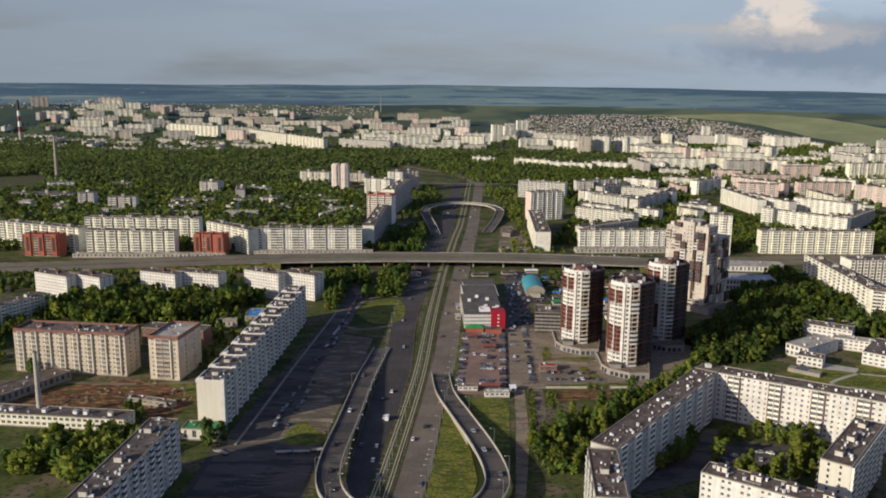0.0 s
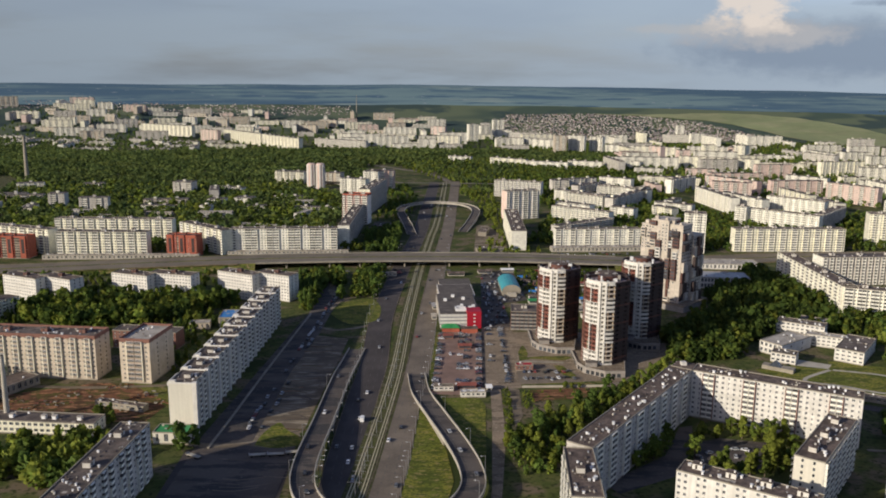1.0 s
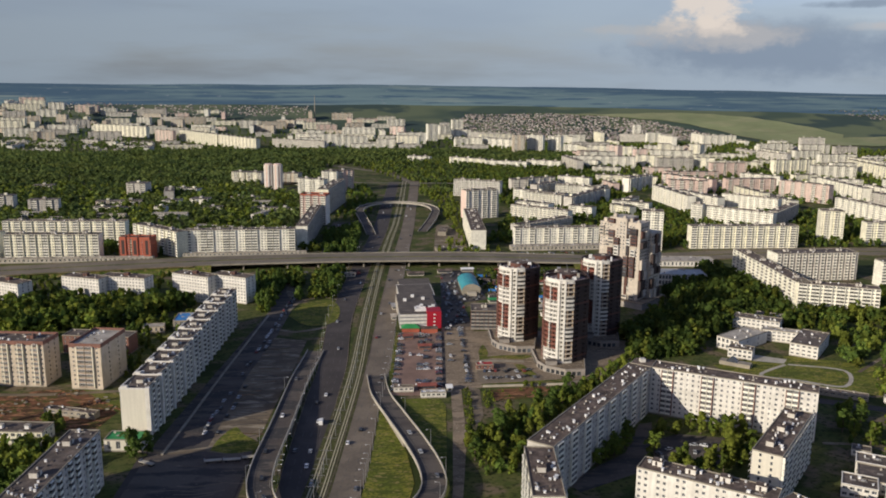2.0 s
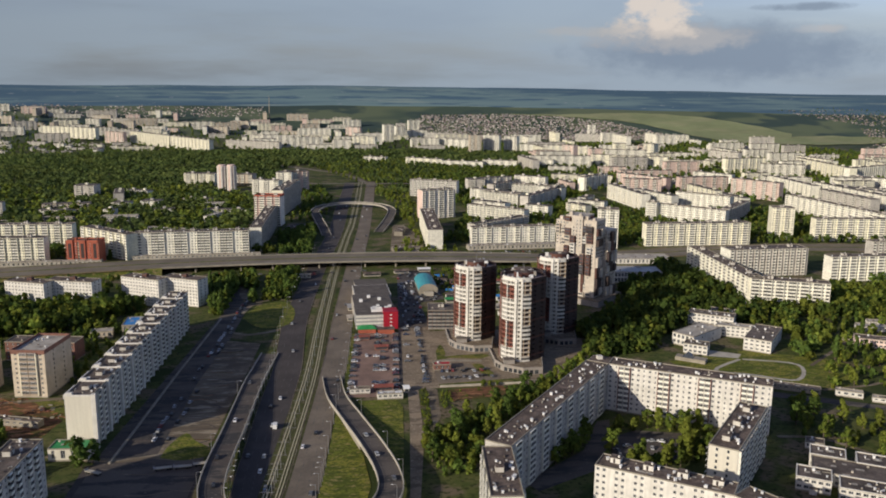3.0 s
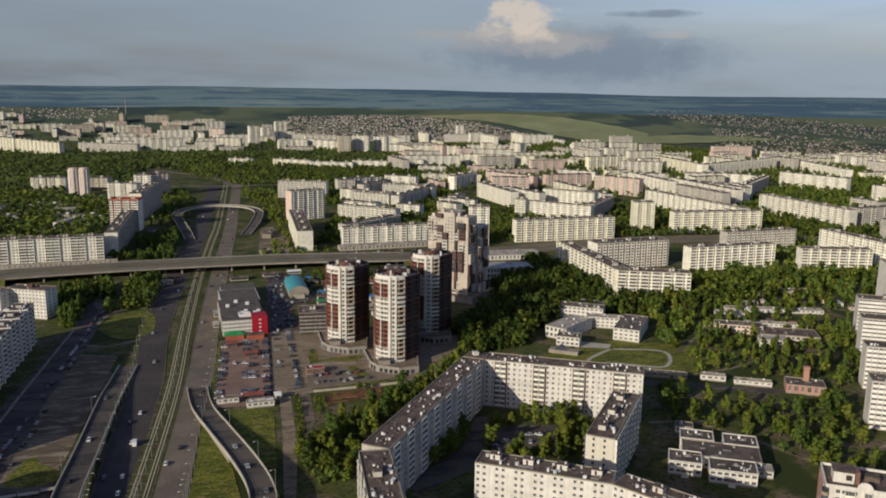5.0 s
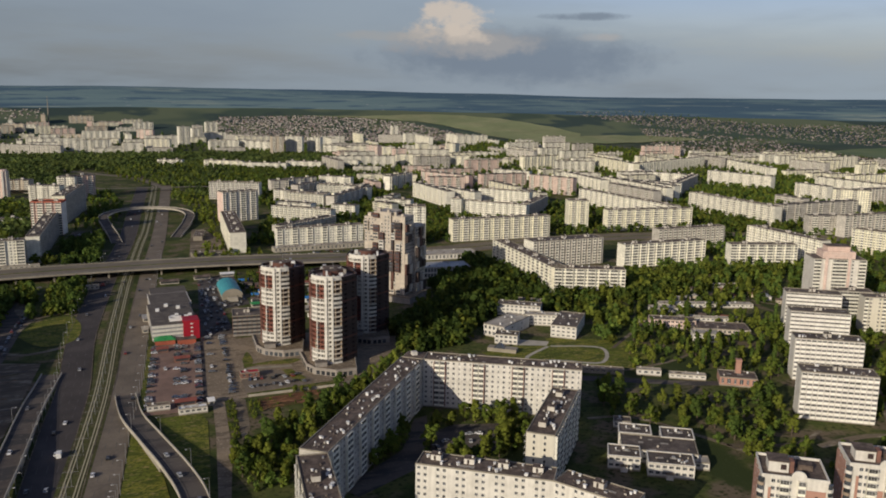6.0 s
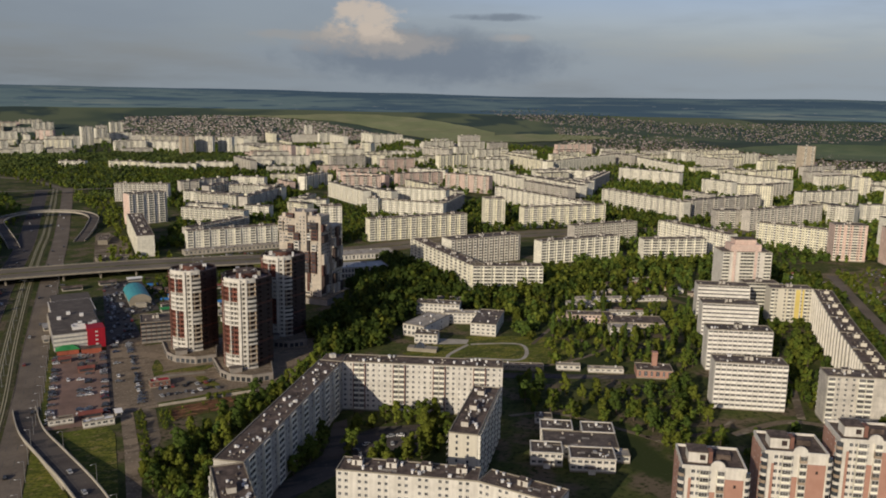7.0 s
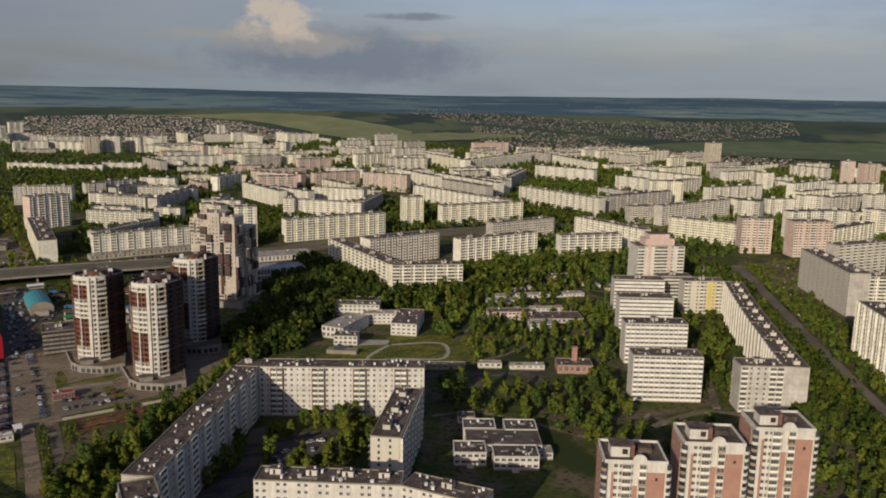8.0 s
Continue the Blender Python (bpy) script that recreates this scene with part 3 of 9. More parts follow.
# ---- apartment houses ----
def window_mesh(w, h, key="frame"):
    """One moulding: frame and mullion in front, panes set back inside it."""
    g = Mesher()
    xs, zs = (0, 0.09, w * 0.58 - 0.04, w * 0.58 + 0.04, w - 0.09, w), (0, 0.1, h - 0.08, h)
    for i in range(5):
        for j in range(3):
            x0, x1, z0, z1 = xs[i], xs[i + 1], zs[j], zs[j + 1]
            if j == 1 and i in (1, 3):
                g.quad([(x0, 0.05, z0), (x1, 0.05, z0), (x1, 0.05, z1), (x0, 0.05, z1)], "glass")
                for a, b in (((x0, z0), (x1, z0)), ((x1, z0), (x1, z1)), ((x1, z1), (x0, z1)), ((x0, z1), (x0, z0))):
                    g.quad([(a[0], 0, a[1]), (b[0], 0, b[1]), (b[0], 0.05, b[1]), (a[0], 0.05, a[1])], key)
            else:
                g.quad([(x0, 0, z0), (x1, 0, z0), (x1, 0, z1), (x0, 0, z1)], key)
    g.quad([(0, 0, 0), (w, 0, 0), (w, -0.12, -0.04), (0, -0.12, -0.04)], key)
    return g.mesh("window", True)


def balcony_mesh(w, fh, key, glazed=True):
    """A loggia that stands proud: floor slab, solid front, side cheeks, glazing or an open shadowed front."""
    g = Mesher()
    g.box(0, -1.1, -0.1, w, 0.0, 0.08, "concrete_pale")
    g.box(0, -1.1, 0.08, 0.08, 0.0, fh - 0.1, key)
    g.box(w - 0.08, -1.1, 0.08, w, 0.0, fh - 0.1, key)
    front = 1.55 if key == "parapet_white" else 1.08
    g.box(0.08, -1.1, 0.08, w - 0.08, -1.02, front, key)
    if glazed:
        n = max(2, round(w / 1.1))
        cuts = [0.08 + (w - 0.16) * i / n for i in range(n + 1)]
        for i in range(n):
            a, b = cuts[i], cuts[i + 1]
            g.box(a, -1.1, front, b - 0.07, -1.02, fh - 0.25, "loggia_glass")
            g.box(b - 0.07, -1.1, front, b, -1.02, fh - 0.25, "frame")
        g.box(0.08, -1.1, fh - 0.25, w - 0.08, -1.02, fh - 0.1, "frame")
    return g.mesh("balcony", True)


_shared = {}


def shared(kind, *args):
    key = (kind, *args)
    if key not in _shared:
        _shared[key] = kind(*args)
    return _shared[key]


def roof_house_mesh(w, d, h, key, top):
    g = Mesher()
    g.box(0, 0, 0, w, d, h, key)
    g.box(-0.2, -0.2, h, w + 0.2, d + 0.2, h + 0.18, top)
    g.box(w * 0.3, -0.03, 0.1, w * 0.3 + 0.9, 0, 2.0, "dark_clad_shade")
    g.box(w * 0.7, d * 0.3, h + 0.18, w * 0.7 + 0.7, d * 0.3 + 0.7, h + 1.0, key)
    return g.mesh("roof_house")


def vent_mesh():
    g = Mesher()
    g.box(-0.45, -0.3, 0, 0.45, 0.3, 0.9, "metal_white")
    g.box(-0.6, -0.45, 0.95, 0.6, 0.45, 1.05, "metal_white")
    for x in (-0.4, 0.4):
        g.box(x - 0.04, -0.04, 0.9, x + 0.04, 0.04, 0.95, "metal_white")
    return g.mesh("roof_vent")


def face(g, x0, x1, y, z0, z1, key, flip):
    p = [(x0, y, z0), (x1, y, z0), (x1, y, z1), (x0, y, z1)]
    g.quad(p[::-1] if flip else p, key)


def shell(g, x0, x1, y, y_wall, z0, z1, key, flip):
    """Front, top and cheeks of a solid front that stands off a wall."""
    face(g, x0, x1, y, z0, z1, key, flip)
    g.quad([(x0, y, z1), (x1, y, z1), (x1, y_wall, z1), (x0, y_wall, z1)], key)
    if not flip:
        g.quad([(x0, y_wall, z0), (x0, y, z0), (x0, y, z1), (x0, y_wall, z1)], key)
        g.quad([(x1, y, z0), (x1, y_wall, z0), (x1, y_wall, z1), (x1, y, z1)], key)


def facade(wall, holder, x0, length, y, flip, floors, fh, base, wallkey, pattern, bay, budget, blc, detail, glazed=True, frames=None):
    """One long face with real openings between floor strips and piers. Returns how many windows became parts of their own."""
    n = max(2, int(round(length / bay)))
    bw = length / n
    kinds = [pattern[i % len(pattern)] for i in range(n)]
    s = -1 if flip else 1
    turn = pose(0, 0, 0, 0, 0, 180) if flip else Matrix()

    def span(a, b):
        return (x0 + length - b, x0 + length - a) if flip else (x0 + a, x0 + b)

    def ys(a, b):
        return (y - b, y - a) if flip else (y + a, y + b)

    def depth_at(d):
        return y - d if flip else y + d

    top = base + floors * fh
    wy = ys(0.0, 0.32)
    lo = 0.0
    used = 0
    row = Mesher()
    for k in range(floors):
        z = base + k * fh
        sill, head = z + 0.95, z + fh - 0.55
        a, b = span(0, length)
        wall.box(a, wy[0], lo, b, wy[1], sill, wallkey)
        lo = head
        edge = 0.0
        for i, kd in enumerate(kinds):
            u = i * bw
            if kd == "-":
                continue
            w = {"w": 1.35, "n": 0.85, "d": 2.1, "b": bw - 0.3, "o": bw - 0.3}[kd]
            w = min(w, bw - 0.25)
            c0 = u + (bw - w) / 2
            a, b = span(edge, c0)
            wall.box(a, wy[0], sill, b, wy[1], head, wallkey)
            edge = c0 + w
            px = span(c0, c0 + w)[1 if flip else 0]
            if kd in "wnd":
                if detail == 3 and used < budget:
                    part("window", shared(window_mesh, round(w, 2), round(head - sill, 2)), holder, Matrix.Translation((px, y + s * 0.12, sill)) @ turn)
                    used += 1
                else:
                    p, q = span(c0, c0 + w)
                    face(row, p, q, depth_at(0.14), sill, head, "glass", flip)
                    m = (p + q) / 2
                    if not flip:
                        face(row, m - 0.05, m + 0.05, depth_at(0.11), sill, head, "frame", flip)
                        face(row, p, q, depth_at(0.11), sill, sill + 0.1, "frame", flip)
            else:
                gl = kd == "b" and glazed
                if detail == 3 and used < budget:
                    part("balcony", shared(balcony_mesh, round(w, 2), round(fh, 2), blc, gl), holder, Matrix.Translation((px, y, z)) @ turn)
                    used += 1
                else:
                    p, q = span(c0, c0 + w)
                    shell(row, p, q, depth_at(-1.0), depth_at(0.0), z, z + (1.55 if blc == "parapet_white" else 1.1), blc, flip)
                    face(row, p + 0.06, q - 0.06, depth_at((-0.45 if detail == 2 else -0.9) if gl else -0.05), z + 1.1, z + fh - 0.2, "loggia_glass" if gl else "glass", flip)
                    if gl and not flip:
                        shell(row, p, q, depth_at(-1.0), depth_at(0.0), z + fh - 0.2, z + fh - 0.02, blc, flip)
        a, b = span(edge, length)
        wall.box(a, wy[0], sill, b, wy[1], head, wallkey)
        if row.v and (flip and k < floors - 1 or not flip and k % 3 < 2 and k < floors - 1):
            continue
        if row.v:
            tagged(part("window_grid", row, holder), kind="stuff")
        row = Mesher()
    a, b = span(0, length)
    wall.box(a, wy[0], lo, b, wy[1], top, wallkey)
    if detail == 2 and not flip:      # cheek walls on both sides of each balcony stack
        for i, kd in enumerate(kinds):
            if kd != "b":
                continue
            for e, other in ((i * bw, i - 1), ((i + 1) * bw, i + 1)):
                if not (0 <= other < n and kinds[other] == "b"):
                    wall.box(x0 + e - 0.16, y - 1.3, base, x0 + e + 0.16, y - 0.002, top + 0.2, wallkey)
    if frames:
        for i, kd in enumerate(kinds):
            for edge_at, other in ((i * bw, i - 1), ((i + 1) * bw, i + 1)):
                if kd == "b" and not (0 <= other < n and kinds[other] == "b"):
                    p, q = span(edge_at - 0.22, edge_at + 0.22)
                    r = ys(-1.15, 0.0)
                    part("stack_frame", Mesher().box(p, r[0], base, q, r[1], top - 0.3, frames), holder)
    return used


def section(holder, x0, y0, length, depth, floors, fh, base, wallkey, endkey, pattern, bay, detail, blc, budget=300, ends="n", roofkey="roofing", houses=2,
            seed=1, glazed=True, crown=None, backs=True, housekey="white_paint", frames=None):
    """A slab of flats: faces along x, plain end panels, roof behind a parapet, lift houses and vents."""
    rnd = random.Random(seed)
    H = base + floors * fh
    wall = Mesher()
    x1, y1 = x0 + length, y0 + depth
    used = facade(wall, holder, x0, length, y0, False, floors, fh, base, wallkey, pattern, bay, budget, blc, detail, glazed, frames)
    if backs:
        facade(wall, holder, x0, length, y1, True, floors, fh, base, wallkey, pattern, bay, 0, blc, min(detail, 2), glazed)
    else:
        wall.box(x0, y1 - 0.32, 0, x1, y1, H, wallkey)
    # near-black core painted as the unlit rooms behind the openings
    wall.box(x0 + 0.3, y0 + 0.32, 0, x1 - 0.3, y1 - 0.32, H - 0.1, "dark_clad_shade")
    for xa, xb in ((x0 - 0.04, x0 + 0.3), (x1 - 0.3, x1 + 0.04)):
        wall.box(xa, y0 + 0.33, 0, xb, y1 - 0.33, H, endkey)
    wall.box(x0 - 0.06, y0 - 0.06, 0, x1 + 0.06, y1 + 0.06, 0.75, "concrete")
    part("wall", wall, holder)
    if "n" in ends:
        for xe, sgn in ((x0 - 0.04, -1), (x1 + 0.04, 1)):
            col = Mesher()
            for k in range(floors):
                z = base + k * fh + 0.9
                for f in (0.3, 0.68):
                    ya = y0 + depth * f
                    a, b = (xe - 0.05, xe + 0.02) if sgn < 0 else (xe - 0.02, xe + 0.05)
                    col.box(a, ya, z, b, ya + 1.0, z + 1.4, "glass")
                    col.box(a - 0.03, ya - 0.08, z - 0.08, b + 0.03, ya + 1.08, z, "frame")
            tagged(part("window_column", col, holder), kind="stuff")
    roof = Mesher().box(x0 + 0.25, y0 + 0.25, H - 0.1, x1 - 0.25, y1 - 0.25, H + 0.12, roofkey)
    for i in range(max(1, int(length / 7))):      # felt patches
        px, py = rnd.uniform(x0 + 1, x1 - 4), rnd.uniform(y0 + 1, y1 - 3)
        roof.box(px, py, H + 0.12, px + rnd.uniform(1.5, 4), py + rnd.uniform(1.0, 2.5), H + 0.135, rnd.choice(("roofing", "roof_rust", "roof_light")))
    if detail == 2:
        for i in range(int(length / 7)):
            vx, vy = x0 + 3 + i * 7 + rnd.uniform(-1, 1), y0 + depth * rnd.choice((0.25, 0.3, 0.8))
            roof.box(vx - 0.5, vy - 0.35, H + 0.12, vx + 0.5, vy + 0.35, H + 1.1, rnd.choice(("metal_white", "roof_light", "roofing", "roof_light")))
    part("roof", roof, holder)
    ck = crown or "concrete"
    par = Mesher()
    ph = 1.5 if crown else 0.55
    for b in ((x0 - 0.1, y0 - 0.1, x1 + 0.1, y0 + 0.28), (x0 - 0.1, y1 - 0.28, x1 + 0.1, y1 + 0.1), (x0 - 0.1, y0 + 0.28, x0 + 0.28, y1 - 0.28), (x1 - 0.28, y0 + 0.28, x1 + 0.1, y1 - 0.28)):
        par.box(b[0], b[1], H - (1.0 if crown else 0.02), b[2], b[3], H + ph, ck)
    part("parapet", par, holder)
    for i in range(houses):
        cx = x0 + length * (i + 0.5) / houses
        part("roof_house", shared(roof_house_mesh, 4.2, 3.4, 2.3, housekey, roofkey), holder, Matrix.Translation((cx - 2.1, y0 + depth * 0.45, H + 0.12)))
    if detail == 3:
        for i in range(int(length / 4.2)):
            z = rnd.uniform(0.7, 1.35)
            part("roof_vent", shared(vent_mesh), holder, Matrix.Translation((x0 + 2 + (length - 4) * rnd.random(), y0 + depth * rnd.choice((0.15, 0.22, 0.3, 0.36, 0.62, 0.7, 0.84)), H + 0.12)) @ pose(0, 0, 0, 0, 0, rnd.choice((0, 90, 45))) @ Matrix.Scale(z, 4))
        mess = Mesher()      # felt rolls, ducts, aerial feet
        for i in range(int(length / 2.2)):
            px, py, w = x0 + 1.5 + (length - 4) * rnd.random(), y0 + 1 + (depth - 3) * rnd.random(), rnd.uniform(0.3, 1.6)
            mess.box(px, py, H + 0.1, px + w, py + rnd.uniform(0.25, 0.9), H + rnd.uniform(0.3, 1.0), rnd.choice(("roof_light", "roofing", "sheet_grey", "roofing", "concrete_pale")))
        tagged(part("roof_clutter", mess, holder), kind="stuff")
    return used


def slab(label, ax, ay, bx, by, depth, floors, fh=2.9, base=1.2, wall="panel_white", end=None, pattern="wwbw", bay=3.2, detail=2, blc="parapet", group="", houses=None,
         ends="", roof="roofing", seed=1, glazed=True, crown=None, cuts=1, step=0.0, housekey="panel_grey", ribs=False, frames=None):
    """A long house whose near long face runs from (ax, ay) to (bx, by); the depth lies to the left of that way."""
    ang = math.atan2(by - ay, bx - ax)
    L = math.hypot(bx - ax, by - ay)
    holder = empty("apartment_building", Matrix.Translation((ax, ay, 0)) @ Matrix.Rotation(ang, 4, "Z"), label, "apartment building", group)
    claim(ax, ay, ang, L, depth)
    left = 240
    for i in range(cuts):
        used = section(holder, L * i / cuts, step * i, L / cuts, depth, floors, fh, base, wall, end or wall, pattern, bay, detail, blc,
                       max(0, left), ends if cuts == 1 else "", roof, houses if houses is not None else max(1, round(L / cuts / 26)), seed + i, glazed, crown, True, housekey, frames)
        left -= used
        if ribs:
            H = base + floors * fh
            x, y = L * i / cuts, step * i
            part("rib", Mesher().box(x - 0.4, y - 2.0, 0, x + 1.6, y + 0.3, H + 1.1, "white_paint").box(x + 1.6, y - 1.2, 0, x + 2.4, y + 0.3, H, "panel_plain"), holder)
            part("rib", Mesher().box(x + L / cuts * 0.52, y - 1.4, 0, x + L / cuts * 0.52 + 0.8, y + 0.3, H + 0.4, "white_paint"), holder)
            up = Mesher().box(x - 0.1, y + depth - 0.2, H - 1.2, x + L / cuts - 7, y + depth + 0.35, H + 0.9, "white_paint")
            up.box(x - 0.3, y + 0.2, H, x + 0.25, y + depth, H + 0.9, "white_paint").box(x + 0.25, y + depth * 0.72, H, x + 2.2, y + depth * 0.97, H + 1.7, "white_paint")
            part("roof_upstand", up, holder)
            part("roof_house", Mesher().box(x + 9, y + 4.5, H, x + 13, y + 8, H + 2.0, "panel_grey").box(x + 8.8, y + 4.3, H + 2.0, x + 13.2, y + 8.2, H + 2.2, "roofing"), holder)
    return holder


def far_slab(label, ax, ay, bx, by, depth, floors, wall, group, seed=0, roof="roof_grey", into=None):
    """A distant house: plain body, window grid in slight relief, balcony stacks, roof and lift houses."""
    ang = math.atan2(by - ay, bx - ax)
    L = math.hypot(bx - ax, by - ay)
    rnd = random.Random(seed)
    H = 1.0 + floors * 2.9
    zg = ground_z(ax, ay) - 0.5
    place = Matrix.Translation((ax, ay, zg)) @ Matrix.Rotation(ang, 4, "Z")
    claim(ax, ay, ang, L, depth)
    body = Mesher().box(0, 0, 0, L, depth, H, wall)
    r = Mesher().box(-0.2, -0.2, H, L + 0.2, depth + 0.2, H + 0.5, roof)
    for i in range(max(1, round(L / 28))):
        cx = L * (i + 0.5) / max(1, round(L / 28))
        r.box(cx - 2, depth * 0.4, H + 0.5, cx + 2, depth * 0.4 + 4, H + 2.9, rnd.choice(("panel_grey", "roof_light", "panel_grey", "panel_cream")))
    g = Mesher()
    n = max(2, int(L / 3.6))
    bw = L / n
    stack = rnd.choice((4, 5, 6))
    for i in range(n):      # cheek walls of the balcony stacks
        if i % stack == 1:
            for e in (i * bw, min(L, (i + 2) * bw)):
                body.box(e - 0.25, -1.5, 0.6, e + 0.25, -0.002, H + 0.3, wall)
    for k in range(floors):
        z = 1.9 + k * 2.9
        for i in range(n):
            for y, flip in ((0, False), (depth, True)):
                x, sg = i * bw, (1 if flip else -1)
                if i % stack in (1, 2):
                    if not flip:
                        shell(g, x + 0.1, x + bw - 0.1, -1.1, 0.0, z - 0.9, z + 0.2, "parapet", False)
                    face(g, x + 0.2, x + bw - 0.2, y + sg * 0.06, z + 0.2, z + 1.7, "loggia_glass", flip)
                elif not flip or i % 2:
                    face(g, x + 0.9, x + bw - 0.9, y + sg * 0.04, z, z + 1.4, "far_glass", flip)
    if into is not None:
        for piece in (body, r, g):
            into.absorb(piece, place)
        return None
    holder = empty("apartment_building", place, label, "apartment building", group)
    part("wall", body, holder)
    part("roof", r, holder)
    tagged(part("window_grid", g, holder), kind="stuff")
    return holder

# ---- roads ----
RIGHT_WAY = [(-95, -300), (-42, 100), (-26, 250), (-15, 354), (-11, 391), (-4.5, 477), (2, 539), (8.5, 650), (20, 812), (24, 866), (32, 960), (41, 1077), (50, 1223), (58, 1341), (65, 1470), (70, 1555)]
LEFT_WAY = [(-130, -300), (-72, 100), (-50, 250), (-37, 354), (-35.5, 391), (-32, 477), (-28.5, 539), (-28, 650), (-17, 812), (-12.5, 866), (-3, 960), (6, 1075), (13, 1221), (20, 1338), (26, 1450), (31, 1545)]
TRAM = [(-112, -300), (-57, 100), (-39, 250), (-27.5, 354), (-24, 391), (-16.5, 477), (-12.3, 539), (-7.5, 650), (1.7, 812), (6.5, 866), (17, 1000), (24, 1077), (32, 1205), (40, 1345), (47, 1475), (51, 1550)]


def lane(name, pts, half, z, key, label):
    sm = smooth(pts, 5)
    setting(name, ribbon(Mesher(), sm, half, z - 0.1, z, key), label)
    for a, b in zip(sm, sm[1:]):
        dx, dy = b[0] - a[0], b[1] - a[1]
        d = math.hypot(dx, dy)
        nx, ny = dy / d * (half + 2.5), -dx / d * (half + 2.5)
        LANES.append([(a[0] - nx, a[1] - ny), (a[0] + nx, a[1] + ny), (b[0] + nx, b[1] + ny), (b[0] - nx, b[1] - ny)])
    return sm


right_line = lane("road_east", RIGHT_WAY, 7.6, 0.12, "asphalt_pale", "worn grey asphalt carriageway with lane marks")
# darker than the east side: house shade is put into the asphalt colour
left_line = lane("road_west", LEFT_WAY, 9.0, 0.12, "asphalt", "shade-darkened asphalt carriageway with parked and passing cars")
tram_line = lane("ground_tramway", TRAM, 6.2, 0.16, "rail_bed", "dry grass strip that carries the tram rails")

lane("road_branch", [(96, 1440), (82, 1490), (63, 1530), (23, 1684), (-36, 1764), (-61, 1800), (-190, 1950)], 6.5, 0.14, "asphalt_deck", "pale road that branches off through the wood")
lane("road_far_cross", [(-190, 1500), (-110, 1488), (-40, 1484), (20, 1481), (76, 1478), (111, 1479), (160, 1470)], 5.0, 6.0, "asphalt_deck", "narrow pale bridge road across the avenue")
rails = Mesher()
for off in (-3.6, -2.1, 2.1, 3.6):
    ribbon(rails, tram_line, 0.27, 0.16, 0.34, "rail", off)
setting("road_rails", rails, "two pairs of worn steel tram rails")
kerbs = Mesher()
for line, half in ((right_line, 7.6), (left_line, 9.0)):
    for sgn in (-1, 1):
        ribbon(kerbs, line, 0.18, 0.0, 0.26, "gravel", sgn * (half + 0.2))
setting("pavement_kerb", kerbs, "dusty concrete kerbs along the avenue")
marks = Mesher()
for line, offs in ((right_line, (-2.5, 2.5)), (left_line, (-4.5, 0.0, 4.5))):
    for off in offs:
        for i in range(2, len(line) - 2, 1):
            a, b = Vector(line[i][:2]), Vector(line[i + 1][:2])
            n = max(1, int((b - a).length / 12))
            for k in range(n):
                p, q = a.lerp(b, k / n), a.lerp(b, (k + 0.4) / n)
                ribbon(marks, [tuple(p), tuple(q)], 0.12, 0.12, 0.128, "paint_line", off)
setting("road_marks", marks, "broken white lane lines, half worn away")

# the cross street on its flyover
FLY = smooth([(-640, 792, 0.2), (-437, 806, 1.2), (-300, 822, 4.0), (-180, 833, 6.6), (-90, 842, 7.0), (2, 847, 7.0), (95, 845, 7.0), (185, 838, 6.0), (260, 845, 3.2), (330, 866, 1.0), (420, 885, 0.25), (560, 890, 0.2), (700, 860, 0.2), (900, 760, 0.2)], 6)
deck = Mesher()
ribbon(deck, FLY, 20.0, -0.35, 0.0, "asphalt_deck")
fly = setting("road_flyover", deck, "pale asphalt cross street on a concrete flyover")
side = Mesher()
SPAN = [p for p in FLY if -175 < p[0] < 215]      # the raised part; the rest is a street on the ground
WEST, EAST = [p for p in FLY if p[0] < -170], [p for p in FLY if p[0] > 210]
for sgn in (-1, 1):
    ribbon(side, SPAN, 0.3, -0.9, 0.6, "concrete", sgn * 20.35)
    for piece in (WEST, EAST):
        ribbon(side, piece, 1.6, -0.5, 0.12, "waste", sgn * 21.5)
ribbon(side, FLY, 0.9, 0.0, 0.25, "lawn", 0.0)
part("parapet", side, fly)
girder = Mesher()
ribbon(girder, SPAN, 18.0, -1.6, -0.36, "concrete")
part("girder", girder, fly)
guard = Mesher()
for sgn in (-1, 1):
    ribbon(guard, SPAN, 0.06, 1.1, 1.25, "steel", sgn * 20.35)
part("guard_rail", guard, fly)
pier = Mesher()
for x in (-15, -5, 5, 15):
    pier.box(x - 0.9, -0.8, 0, x + 0.9, 0.8, 5.2, "concrete")
pier.box(-17, -0.9, 5.2, 17, 0.9, 5.5, "concrete")
pier_mesh = pier.mesh("pier")
for x in (-130, -95, -58, -18, 30, 62, 95, 128, 160):
    i = min(range(len(FLY) - 1), key=lambda k: abs(FLY[k][0] - x))
    a, b = Vector(FLY[i]), Vector(FLY[i + 1])
    part("pier", pier_mesh, fly, Matrix.Translation((a.x, a.y, a.z - 7.0)) @ Matrix.Rotation(math.atan2(b.x - a.x, -(b.y - a.y)) , 4, "Z"))
bank = Mesher()
